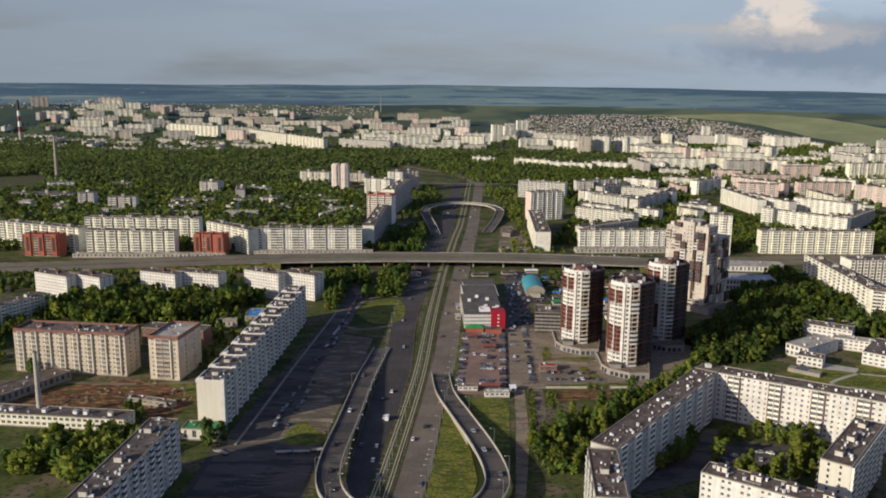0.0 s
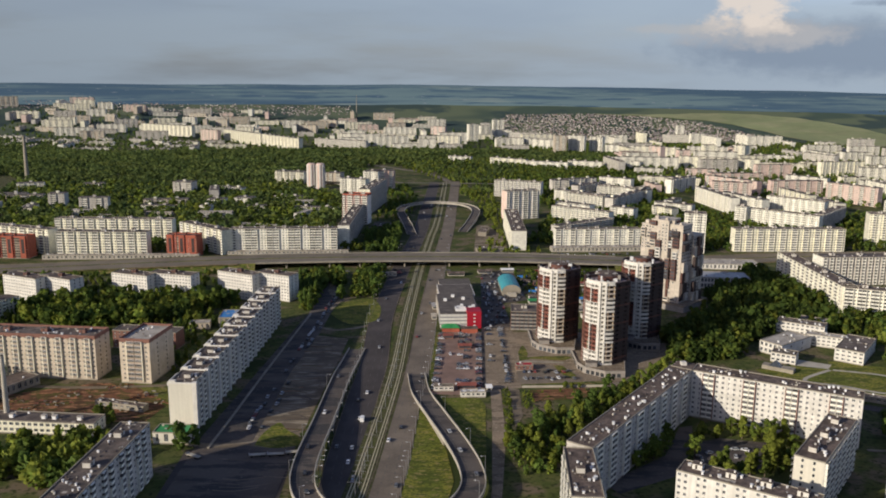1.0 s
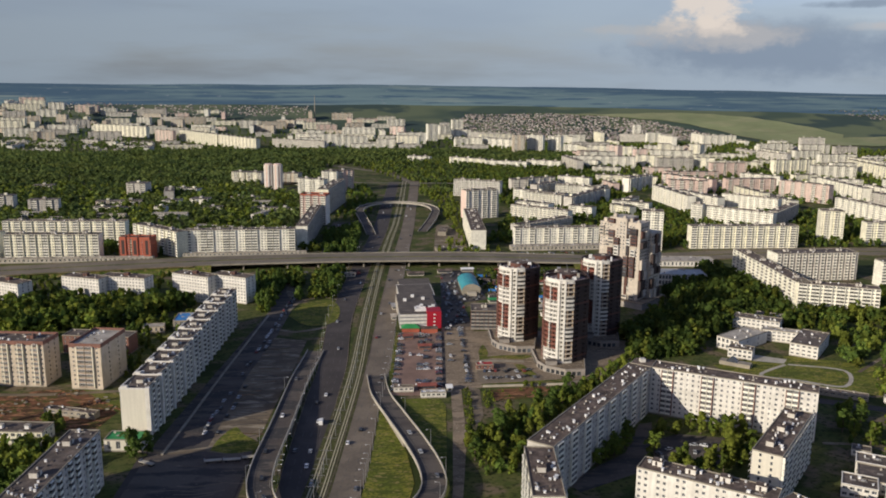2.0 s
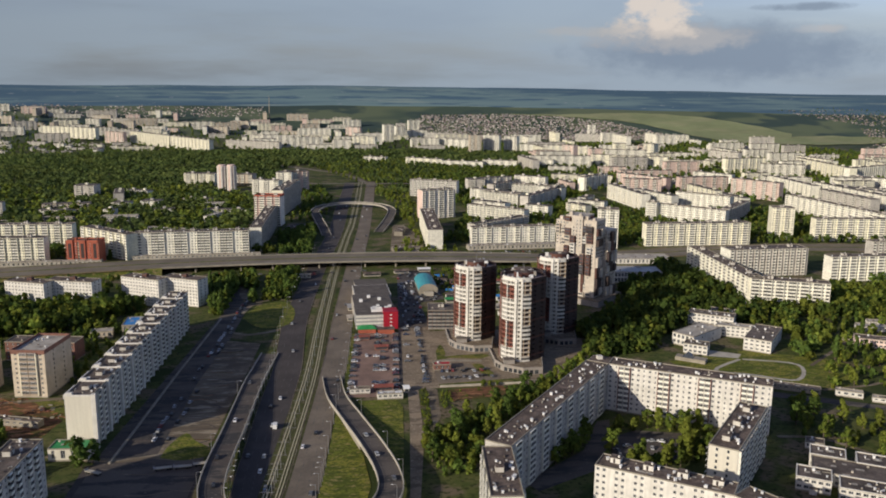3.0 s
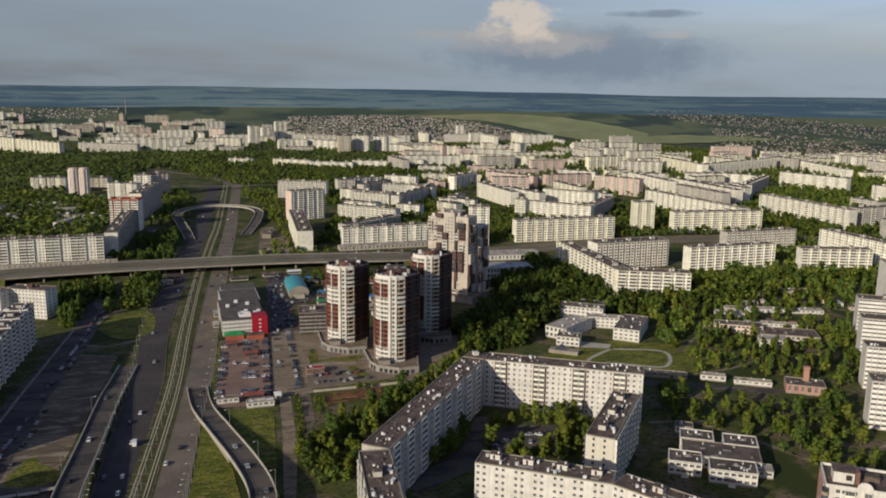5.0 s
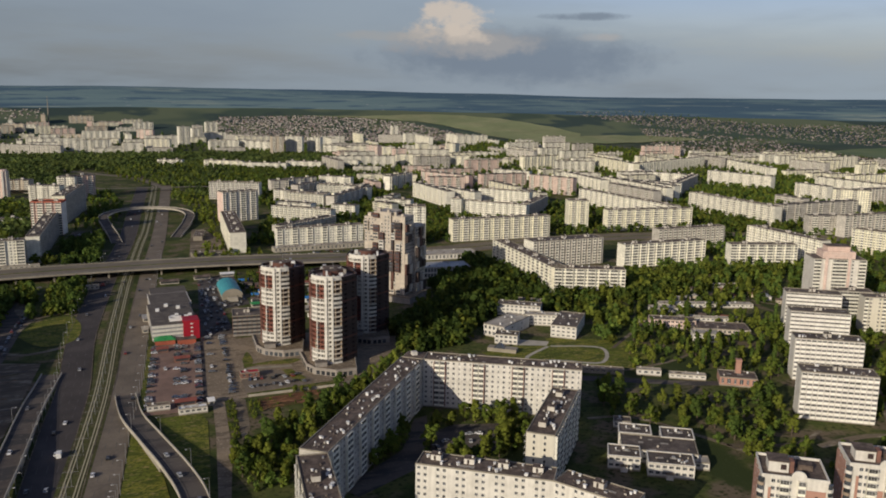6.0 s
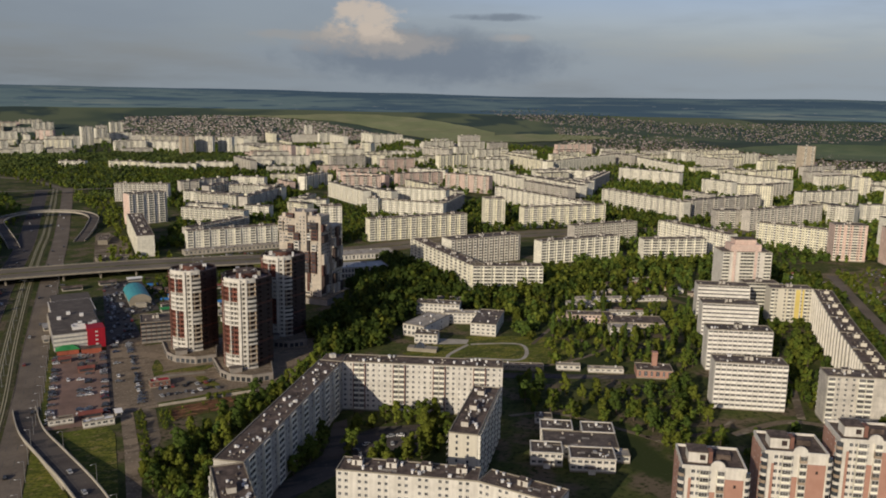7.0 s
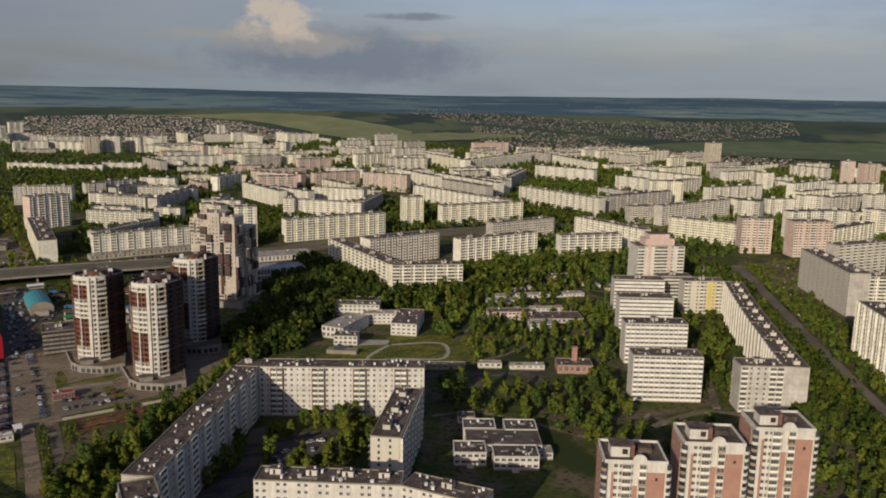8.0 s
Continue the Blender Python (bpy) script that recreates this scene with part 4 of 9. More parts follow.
for piece in ([p for p in FLY if -620 < p[0] < -150], [p for p in FLY if p[0] > 190]):
    for i in range(len(piece) - 1):
        a, b = piece[i], piece[i + 1]
        dx, dy = b[0] - a[0], b[1] - a[1]
        d = math.hypot(dx, dy)
        nx, ny = dy / d, -dx / d
        for sg in (-1, 1):
            top = [(p[0] + nx * sg * 20, p[1] + ny * sg * 20, p[2] - 0.4) for p in (a, b)]
            low = [(p[0] + nx * sg * (20 + p[2] * 1.8), p[1] + ny * sg * (20 + p[2] * 1.8), -0.1) for p in (a, b)]
            bank.quad([top[0], low[0], low[1], top[1]] if sg > 0 else [top[0], top[1], low[1], low[0]], "lawn")
setting("ground_bank", bank, "grassy banks of the flyover")
LANES.append([(-640, 770), (-437, 782), (-180, 808), (2, 822), (185, 812), (260, 820), (420, 862), (560, 868), (700, 838), (900, 735), (900, 785), (700, 885), (560, 915), (420, 908), (260, 870), (185, 864), (2, 872), (-180, 858), (-437, 830), (-640, 815)])


def turn_ramp(name, pts, half, label, columns):
    line = smooth(pts, 6)
    g = Mesher()
    ribbon(g, line, half, -0.5, 0.0, "asphalt_lot")
    top = setting(name, g, label)
    for sgn in (-1, 1):
        w = Mesher()
        ribbon(w, line, 0.22, -0.9, 1.0, "concrete_pale", sgn * (half + 0.2))
        part("parapet", w, top)
        r = Mesher()
        ribbon(r, line, 0.04, 1.35, 1.45, "steel", sgn * (half + 0.2))
        part("guard_rail", r, top)
    fill = Mesher()
    for i in range(len(line) - 1):
        if max(line[i][2], line[i + 1][2]) < 4.6:
            ribbon(fill, line[i:i + 2], half - 0.1, -min(line[i][2], line[i + 1][2]) - 0.3, -0.5, "concrete")
    part("retaining_wall", fill, top)
    for i in columns:
        x, y, z = line[i]
        part("column", Mesher().lathe([(0.9, 0), (0.8, 1.0), (0.8, z - 1.2), (1.5, z - 0.5)], "concrete", 12), top, Matrix.Translation((x, y, 0)))
    for a, b in zip(line, line[1:]):
        dx, dy = b[0] - a[0], b[1] - a[1]
        d = math.hypot(dx, dy)
        nx, ny = dy / d * (half + 2), -dx / d * (half + 2)
        LANES.append([(a[0] - nx, a[1] - ny), (a[0] + nx, a[1] + ny), (b[0] + nx, b[1] + ny), (b[0] - nx, b[1] - ny)])
    return line


loop_line = turn_ramp("road_turn_ramp", [(-42, 566, 0.16), (-45, 536, 0.4), (-47.5, 505, 1.8), (-50.5, 430, 4.6), (-53, 379, 6.2), (-51, 352, 6.6), (-43, 333, 6.9), (-29, 321, 7.0), (-13, 317, 7.0), (4, 320, 7.0), (18, 331, 6.9), (26, 349, 6.6),
                      (26.5, 370, 6.2), (21, 402, 4.8), (11, 446, 2.2), (3, 482, 0.35), (0, 515, 0.16)], 5.4, "elevated asphalt turning loop with pale concrete parapets", (19, 26, 34, 44, 50, 56, 64, 70))
turn_ramp("road_turn_ramp_far", [(-7, 1010, 0.16), (-12, 1060, 2.0), (-19, 1112, 4.6), (-24, 1168, 6.3), (-9, 1215, 6.8), (28, 1236, 7.0), (67, 1216, 6.8), (82, 1172, 6.3), (76, 1118, 4.2), (66, 1070, 1.6), (57, 1030, 0.16)], 5.4,
          "elevated asphalt turning loop over the avenue", (12, 20, 30, 40, 46))

# streets, car parks, yards
wall_line = [(-107, 405), (-104, 440), (-98, 520), (-91, 600), (-86, 655)]
setting("pavement_low_wall", ribbon(Mesher(), wall_line, 0.6, 0.0, 0.8, "concrete"), "low pale retaining wall along the long house")
sheet("road_service", [(-116, 300), (-66, 300), (-62, 420), (-76, 540), (-66, 740), (-84, 760), (-88, 660), (-114, 420)], 0.10, "asphalt_lot", "dark asphalt service road lined with parked cars")
sheet("road_gravel_yard", [(-74, 598), (-50, 590), (-54, 527), (-61, 426), (-76, 405), (-86, 408), (-82, 515)], 0.13, "gravel", "grey-tan gravel yard with tyre tracks", thick=0.04)
sheet("road_near_yard", [(-118, 250), (-62, 250), (-62, 404), (-118, 404)], 0.07, "asphalt", "dark asphalt yard with long tyre stains")
sheet("ground_oval_lawn", smooth([(-70, 656), (-61, 692), (-40, 702), (-30, 674), (-33, 636), (-53, 628), (-70, 656)], 4)[:-1], 0.2, "meadow", "oval mown lawn beside the avenue")
sheet("road_car_park", [(17.5, 606), (49, 607), (40.5, 478), (9, 480)], 0.10, "paving_red", "reddish-brown paved car park full of cars")
sheet("road_car_park_lane", [(50, 617), (74, 618), (69, 560), (64.5, 490), (42, 488), (41, 478)], 0.08, "plaza", "sandy paved lane with rows of parked cars")
sheet("road_market_lot", [(50, 617), (63, 806), (96, 806), (96, 700), (74, 690), (74, 618)], 0.09, "asphalt_lot", "dark asphalt market lot crowded with cars", thick=0.05)
sheet("road_lot_edge", [(49.2, 607), (51.2, 607), (42.6, 478), (40.6, 478)], 0.16, "asphalt", "dark kerb strip along the car park", thick=0.1)
sheet("ground_lot_verge", [(14.6, 606), (17.2, 606), (8.8, 482), (6.2, 482)], 0.17, "lawn", "thin rough verge beside the car park")
sheet("pavement_walk", [(46, 490), (52.5, 490), (48.5, 418), (41, 360), (24, 240), (18, 240), (36, 360), (43, 440)], 0.1, "plaza", "sandy paved footpath beside the verge")
sheet("pavement_walk_mid", [(57.5, 490), (64, 488), (61, 446), (55, 430)], 0.1, "gravel", "pale gravel walk between hedges")
sheet("pavement_plaza", [(70, 606), (110, 612), (190, 575), (150, 505), (122, 490), (64, 490), (66, 540)], 0.12, "plaza", "grey paved yard round the tower blocks")
sheet("ground_tower_lawn", smooth([(71.5, 559), (76.5, 574), (78, 557), (75, 545), (71, 546), (71.5, 559)], 4)[:-1], 0.2, "lawn", "small oval lawn in the tower yard")
sheet("ground_tower_verge", [(92, 532), (98, 531), (104, 512), (100, 506), (95, 514)], 0.18, "lawn", "patchy lawn before the tower podium")
sheet("ground_tower_patch", [(70, 541), (80, 545), (100, 541), (108, 547), (104, 551), (84, 550), (71, 546)], 0.19, "lawn", "thin worn lawn below the terrace")
sheet("ground_tower_path", [(67, 539), (76, 541.5), (100, 538), (100, 535.5), (76, 538), (67, 535)], 0.2, "concrete", "pale curved path across the tower yard", thick=0.05)
sheet("road_tower_drive", [(66, 530), (76, 534), (96, 531), (108, 508), (104, 500), (66, 499)], 0.145, "asphalt_pale", "worn asphalt darkened for shade drive before the tower blocks", thick=0.02)
sheet("ground_grass_triangle", smooth([(-84, 409), (-82, 424), (-76, 438), (-70, 428), (-61, 418), (-60, 410), (-72, 405), (-84, 409)], 4)[:-1], 0.17, "meadow", "rough grass triangle by the gravel yard", thick=0.03)
sheet("ground_tower_strip", [(66, 496), (118, 502), (122, 493), (66, 491)], 0.18, "lawn", "narrow lawn along the tower yard")
sheet("ground_bare_plot", [(70, 486), (104, 490), (112, 482), (98, 472), (70, 468)], 0.1, "dirt", "bare reddish earth plot by the fence", lane=False)
fence = Mesher()
ribbon(fence, [(66, 490.5), (120, 492), (150, 506)], 0.08, 0.1, 1.5, "concrete_pale")
setting("pavement_fence", fence, "pale fence along the tower yard")
tracks = Mesher()
rt = random.Random(3)
for i in range(26):
    y = 412 + i * 7 + rt.uniform(-2, 2)
    x0 = -80 + rt.uniform(-4, 4)
    ribbon(tracks, smooth([(x0, y), (x0 + 9, y + rt.uniform(-3, 3)), (x0 + rt.uniform(14, 22), y + rt.uniform(-4, 4))], 4), rt.uniform(0.2, 0.7), 0.13, 0.137, rt.choice(("asphalt_lot", "dirt", "asphalt")))
setting("road_tyre_tracks", tracks, "dark tyre tracks across the gravel yard")
stains = Mesher()
for i in range(30):
    x0, y = rt.uniform(-112, -70), rt.uniform(270, 400)
    ribbon(stains, smooth([(x0, y), (x0 + rt.uniform(6, 12), y + rt.uniform(-2, 2)), (x0 + rt.uniform(14, 26), y + rt.uniform(-3, 3))], 3), rt.uniform(0.15, 0.5), 0.1, 0.107, rt.choice(("asphalt_pale", "gravel", "asphalt_lot")))
setting("road_stains", stains, "pale scuffs across the near asphalt yard")
paths = Mesher()
for pts, w in (([(-270, 498), (-200, 492), (-140, 498)], 2.0), ([(-140, 418), (-100, 408), (-62, 421)], 2.4), ([(236, 400), (262, 392), (286, 347), (300, 300)], 1.4), ([(286, 347), (320, 337), (345, 345)], 1.2), ([(300, 462), (345, 470), (392, 500), (420, 570)], 1.3), ([(318, 505), (360, 540), (400, 575)], 1.3),
               ([(380, 330), (420, 372), (470, 430), (520, 478)], 2.2), ([(330, 330), (372, 330), (396, 300)], 2.4), ([(345, 640), (420, 610), (500, 600), (600, 600), (690, 575)], 2.0), ([(480, 640), (520, 560), (560, 530)], 1.5), ([(150, 500), (190, 560), (240, 640), (330, 780)], 2.2),
               ([(-70, 705), (-78, 740), (-74, 790)], 3.0), ([(-76, 620), (-60, 612), (-40, 622), (-22, 640)], 2.0), ([(-74, 655), (-64, 700), (-42, 712), (-24, 690)], 1.8)):
    ribbon(paths, smooth([(*p, 0.0) for p in pts], 6), w, 0.02, 0.11, "gravel")
setting("pavement_paths", paths, "trodden pale paths between the houses")
sheet("ground_loop_lawn", [(3.6, 470), (8, 437), (16, 402), (18.5, 368), (14, 345), (2, 333), (-8.6, 333), (-2.4, 391)], 0.2, "meadow", "mown grass inside the turning loop")
sheet("ground_verge_lawn", [(15, 474), (38, 474), (41, 462), (36, 395), (33, 380)], 0.17, "meadow", "mown grass verge beside the turning ramp")
sheet("road_brick_yard", [(-260, 440), (-150, 440), (-140, 496), (-200, 500), (-270, 470)], 0.05, "dirt", "churned brown earth yard", lane=False)
sheet("road_court_yard", [(146, 408), (163, 416), (188, 409), (172, 380), (137, 372)], 0.08, "asphalt_lot", "shaded asphalt court with a few cars")
sheet("road_court_lane", [(95, 355), (132, 375), (146, 408), (154, 432), (146, 430), (128, 395), (90, 365)], 0.07, "asphalt_lot", "narrow asphalt drive round the court")
sheet("road_east_street", [(708, 580), (715, 573), (554, 386), (468, 284), (379, 171), (373, 176), (462, 288), (547, 390)], 0.1, "asphalt_pale", "worn asphalt darkened for shade street along the long curved house")
sheet("ground_bare_field", [(700, 590), (797, 579), (720, 500), (664, 490), (672, 540)], 0.07, "waste", "dry ochre wasteland beside the street", lane=False)
sheet("ground_school_field", [(278, 526), (318, 514), (296, 474), (244, 500)], 0.1, "meadow", "worn school playing field with a pale track")
sheet("ground_school_lawn", [(226, 524), (250, 534), (276, 524), (284, 540), (332, 520), (345, 506), (318, 462), (268, 470), (236, 492)], 0.06, "meadow", "yellow-green school lawn", lane=False)
sheet("pavement_school", [(256, 548), (282, 532), (276, 524), (250, 534)], 0.11, "concrete_pale", "pale sandy school forecourt")
track = Mesher()
ribbon(track, smooth([(276, 522), (250, 503), (270, 492), (294, 480), (310, 508), (278, 522)], 5), 1.3, 0.1, 0.125, "concrete_pale", 0)
setting("pavement_track", track, "pale running track round the field")
sheet("road_back_lane", [(268, 462), (330, 430), (352, 424), (348, 417), (326, 424), (262, 455)], 0.07, "asphalt_lot", "narrow asphalt lane behind garden walls")
sheet("road_lot_far_west", [(-60, 880), (-34, 880), (-26, 1000), (-34, 1100), (-58, 1100)], 0.08, "asphalt_lot", "asphalt car park beside the avenue", lane=False)
sheet("road_lot_far_east", [(60, 875), (102, 875), (104, 1000), (92, 1080), (78, 1080)], 0.08, "gravel", "gravel yard with sheds beside the avenue", lane=False)

# rubble, planks and scrap on the earth yard
rub = Mesher()
rr = random.Random(41)
for cx, cy, n, sp in ((-212, 466, 34, 9), (-186, 493, 16, 7), (-182, 446, 22, 8), (-225, 458, 24, 7), (-160, 478, 26, 8), (-205, 480, 20, 10), (-170, 462, 24, 10), (-240, 470, 20, 8), (-150, 468, 14, 6)):
    for i in range(n):
        x, y, w, d = cx + rr.gauss(0, sp * 0.5), cy + rr.gauss(0, sp * 0.4), rr.uniform(0.4, 2.6), rr.uniform(0.3, 1.3)
        rub.box(x, y, 0.0, x + w, y + d, rr.uniform(0.2, 0.9), rr.choice(("dirt", "dirt", "roof_rust", "concrete", "dirt", "clad_red")))
tagged(new("rubble", rub.mesh("rubble")), "rubble, slabs and scrap heaped on the earth yard", "rubble", kind="stuff")
sheet("ground_yard_grass", [(-178, 500), (-150, 498), (-128, 470), (-128, 450), (-146, 462), (-160, 480)], 0.06, "lawn", "weedy grass at the edge of the earth yard", lane=False, thick=0.04)
sheet("ground_garden_strip", [(-180, 600), (-132, 612), (-130, 560), (-150, 520), (-172, 560)], 0.06, "lawn", "unmown grass behind the long house", lane=False, thick=0.04)
sheet("ground_dry_field", [(-860, 1545), (-775, 1600), (-705, 1500), (-684, 1380), (-729, 1360), (-860, 1390)], 0.3, "rail_bed", "dry straw-coloured field beside the wood", thick=0.2)

# ---- houses near the avenue ----
# cream house: the grey of its long face is painted shade
slab("long cream panel house with stepped sections and white lift houses", -118.6, 424.3, -100.5, 634.6, 13.5, 9, 2.95, 1.2, "panel_grey", "panel_plain", "wwbwbw", 3.3, 3, cuts=10, step=0.7, houses=0, roof="roofing", seed=11, ribs=True)
slab("shaded grey panel house with many white roof vents", -137, 225, -125.8, 375, 14, 9, 2.9, 1.0, "panel_grey", "panel_grey", "wbwwb", 3.4, 3, roof="roofing", houses=5, seed=12)
slab("tan brick house with a red-brown attic band and lift houses", -275.6, 513.5, -200.7, 504.8, 19, 9, 2.9, 1.6, "panel_tan", None, "wbwwbw", 3.1, 3, "parapet_tan", houses=3, crown="attic_brick", ends="n", roof="roofing", seed=13, housekey="attic_brick", frames="panel_cream")
slab("tan brick house end with a red-brown attic and pale roof", -184.1, 500.6, -164.7, 497.7, 33, 9, 2.9, 1.6, "panel_tan", None, "wbbw", 4.8, 3, "parapet_tan", houses=0, crown="attic_brick", ends="n", roof="roof_light", seed=14, frames="panel_cream")
slab("low brown brick house behind the tan blocks", -214, 570, -168, 563, 14, 4, 2.9, 1.0, "attic_brick", None, "wwdw", 3.6, 2, roof="roofing", houses=1, seed=15)

WARD = "white nine-storey house with small square windows"
for i, (ax, ay, bx, by) in enumerate(((-350.8, 697.2, -315.8, 679.9), (-319.3, 694.2, -286.6, 676.9), (-262.5, 705, -228.2, 691.4), (-230.7, 704.1, -191.8, 692.8), (-173.8, 712.9, -140.4, 694.8), (-139.9, 707.6, -108.8, 691.8))):
    slab(WARD + (" and brown lift house" if i % 2 else " among trees"), ax, ay, bx, by, 14, 8, 2.7, 1.0, "white_paint", None, "ww", 3.0, 2, houses=1, roof="roof_rust", seed=20 + i, group="white houses behind the grove", housekey="brown_brick", ends="n")

# north of the flyover, west side
slab("long nine-storey panel house with tall balcony stacks", -203.4, 892.5, -88, 898.4, 13, 9, 2.9, 1.0, "panel_white", None, "bb-wwbb", 3.2, 2, cuts=5, houses=1, seed=30)
slab("nine-storey panel house end-on to the flyover", -75.8, 917, -70.6, 1080.5, 13, 9, 2.9, 1.0, "panel_grey", "panel_white", "wwbw", 3.2, 2, houses=4, seed=31)
slab("cream nine-storey panel house with balcony stacks", -380.3, 873.2, -285.5, 871.2, 13, 9, 2.9, 1.0, "panel_cream", None, "bbww", 3.2, 2, houses=3, seed=32)
slab("cream nine-storey panel house partly behind another", -416.7, 956.5, -282.2, 951.8, 13, 9, 2.9, 1.0, "panel_cream", None, "bbww", 3.2, 2, houses=4, seed=33)
slab("long pale panel house at an angle to the street", -498.8, 924.5, -392.9, 882.9, 13, 9, 2.9, 1.0, "panel_cream", None, "bbww", 3.2, 2, houses=3, seed=34)
slab("pale panel house at an angle among trees", -268.2, 936.9, -208.4, 881.9, 13, 9, 2.9, 1.0, "panel_cream", None, "bbww", 3.2, 2, houses=2, seed=35)
for ax, ay, bx, by in ((-443.8, 866, -405.7, 862), (-265.5, 874, -232.8, 870)):
    rb = slab("orange-red brick house with gabled bays", ax, ay, bx, by, 16, 8, 2.7, 1.0, "red_brick", None, "bwwb", 3.6, 2, "parapet_tan", houses=3, roof="roof_rust", crown="red_brick", seed=36, group="red brick pair", housekey="red_brick")
    for gx in (0.12, 0.5, 0.88):
        w = math.hypot(bx - ax, by - ay) * gx
        part("gable", Mesher().prism([(w - 3, -1.2), (w + 3, -1.2), (w + 3, 5), (w - 3, 5)], 1.0, 24.5, "red_brick", "roof_rust").box(w - 1.6, -1.3, 6, w + 1.6, -1.15, 21, "dark_clad_shade"), rb)
slab("red and white tower with a mansard of many tiers", -98.5, 1085, -65.9, 1078, 20, 13, 2.9, 1.0, "panel_pink", "white_paint", "bwb", 3.5, 2, houses=2, crown="red_brick", seed=37)
slab("long cream house end-on to the avenue", -67, 1160.4, -49.4, 1282.7, 16, 12, 2.9, 1.0, "panel_grey", "panel_cream", "wwb", 3.2, 2, houses=3, seed=38)

# north of the flyover, east side
slab("pale slab house end-on with a cluttered roof", 112.9, 1071.9, 105.2, 914.3, 17, 7, 3.0, 1.2, "panel_white", "panel_white", "wwb", 3.2, 2, houses=4, seed=40, roof="roof_rust")
slab("tall white stepped house with a brown stripe", 121, 1119.4, 167.7, 1134.3, 18, 13, 2.9, 1.5, "white_paint", "panel_pink", "bwwb", 3.4, 2, houses=2, seed=41)
slab("white house with rows of deep balconies", 125.7, 1356.4, 197.1, 1324, 14, 9, 2.9, 1.0, "white_paint", None, "bw", 3.4, 2, houses=3, seed=42)
slab("long white panel house above shop fronts", 157.5, 928, 255.8, 933, 13, 7, 2.9, 1.4, "panel_white", None, "bb-ww-", 2.8, 2, houses=3, seed=43)
slab("long green-grey panel house with many balcony stacks", 356.7, 910.4, 483, 910.5, 13, 9, 2.8, 1.0, "panel_cream", None, "bbww", 3.2, 2, houses=4, seed=44)
slab("white panel house turned to the sun", 182.3, 1114, 247.1, 1054.8, 12, 7, 2.9, 1.0, "panel_white", None, "bw", 3.2, 2, houses=2, seed=45)
slab("shaded panel house behind shops", 170, 985, 250, 1045, 12, 5, 2.9, 1.0, "panel_grey", None, "bw", 3.2, 2, houses=2, seed=46)
slab("white panel house set back behind trees", 290.1, 1334.2, 355, 1303.5, 12, 7, 2.9, 1.0, "panel_white", None, "bw", 3.2, 2, houses=2, seed=47)
slab("white panel house among trees", 225.7, 1248.2, 270.4, 1202.1, 12, 7, 2.9, 1.0, "panel_white", None, "bw", 3.2, 2, houses=2, seed=48)
slab("pale point block with corner windows", 297.3, 906.1, 319.4, 899.6, 18, 15, 2.9, 1.0, "panel_white", None, "wbw", 3.4, 2, houses=1, seed=49)
slab("narrow white end of a panel house", 420.7, 1080.5, 432, 1071.4, 14, 9, 2.9, 1.0, "panel_white", None, "wb", 3.2, 2, houses=1, seed=50)
slab("white panel house above a belt of trees", 437.7, 1081.4, 501.7, 1012.7, 12, 8, 2.9, 1.0, "panel_white", None, "wwb", 3.2, 2, houses=2, seed=51)
slab("white panel house behind a belt of trees", 514.5, 1203.8, 570.4, 1140, 12, 8, 2.9, 1.0, "panel_white", None, "wwb", 3.2, 2, houses=2, seed=52)
slab("shaded grey panel house seen along its face", 513.8, 1026.2, 580, 1100, 12, 8, 2.9, 1.0, "panel_grey", None, "wwb", 3.2, 2, houses=2, seed=53)
slab("bent nine-storey house with a brown roof", 355.1, 791, 349.2, 654.5, 13, 8, 2.9, 1.0, "panel_white", None, "bbw", 3.2, 2, houses=4, seed=54, roof="roof_rust")
slab("nine-storey house wing with deep balconies", 349.2, 650, 405, 626, 13, 8, 2.9, 1.0, "panel_white", None, "bbw", 3.2, 2, houses=2, seed=55, roof="roof_rust")
slab("grey panel house with tall dark balcony stacks", 381.2, 753.3, 463.4, 757, 20, 9, 2.9, 1.0, "panel_grey", "panel_white", "b-bw", 3.2, 2, houses=3, seed=56)
slab("slender pale point block", 526.1, 942, 550.8, 934.7, 20, 13, 2.9, 1.0, "panel_cream", None, "wbw", 3.6, 2, houses=1, seed=57)
slab("cream nine-storey panel house in a long row", 573.3, 925.9, 691.4, 912.7, 13, 9, 2.9, 1.0, "panel_cream", None, "bbww", 3.2, 2, houses=4, seed=58)
slab("long white panel house running north", 656, 1139.5, 680, 939.3, 13, 9, 2.9, 1.0, "panel_white", None, "bbww", 3.2, 2, houses=5, seed=59)
slab("long white panel house running away north", 801.4, 1062.6, 812, 895.8, 13, 9, 2.9, 1.0, "panel_white", None, "bbww", 3.2, 2, houses=5, seed=60)
slab("grey panel house with open balconies", 837.8, 803, 980, 808.7, 13, 9, 2.9, 1.0, "panel_grey", None, "bbww", 3.2, 2, houses=4, seed=61)
slab("pale yellowish panel house at an angle", 769.9, 727.5, 807.3, 639.8, 13, 9, 2.9, 1.0, "panel_cream", "yellow_paint", "bww", 3.2, 2, houses=3, seed=62)
slab("white stepped panel house above trees", 469.9, 727.3, 567.7, 727.4, 13, 8, 2.9, 1.0, "panel_white", None, "bbw", 3.2, 2, houses=3, seed=63)
slab("white panel house above the allotment trees", 577.6, 699.2, 643.5, 678, 13, 8, 2.9, 1.0, "panel_white", None, "bbw", 3.2, 2, houses=2, seed=64)
slab("grey panel house behind white ones", 559.8, 797, 650, 797, 13, 8, 2.9, 1.0, "panel_grey", None, "b-bw", 3.2, 2, houses=3, seed=65)
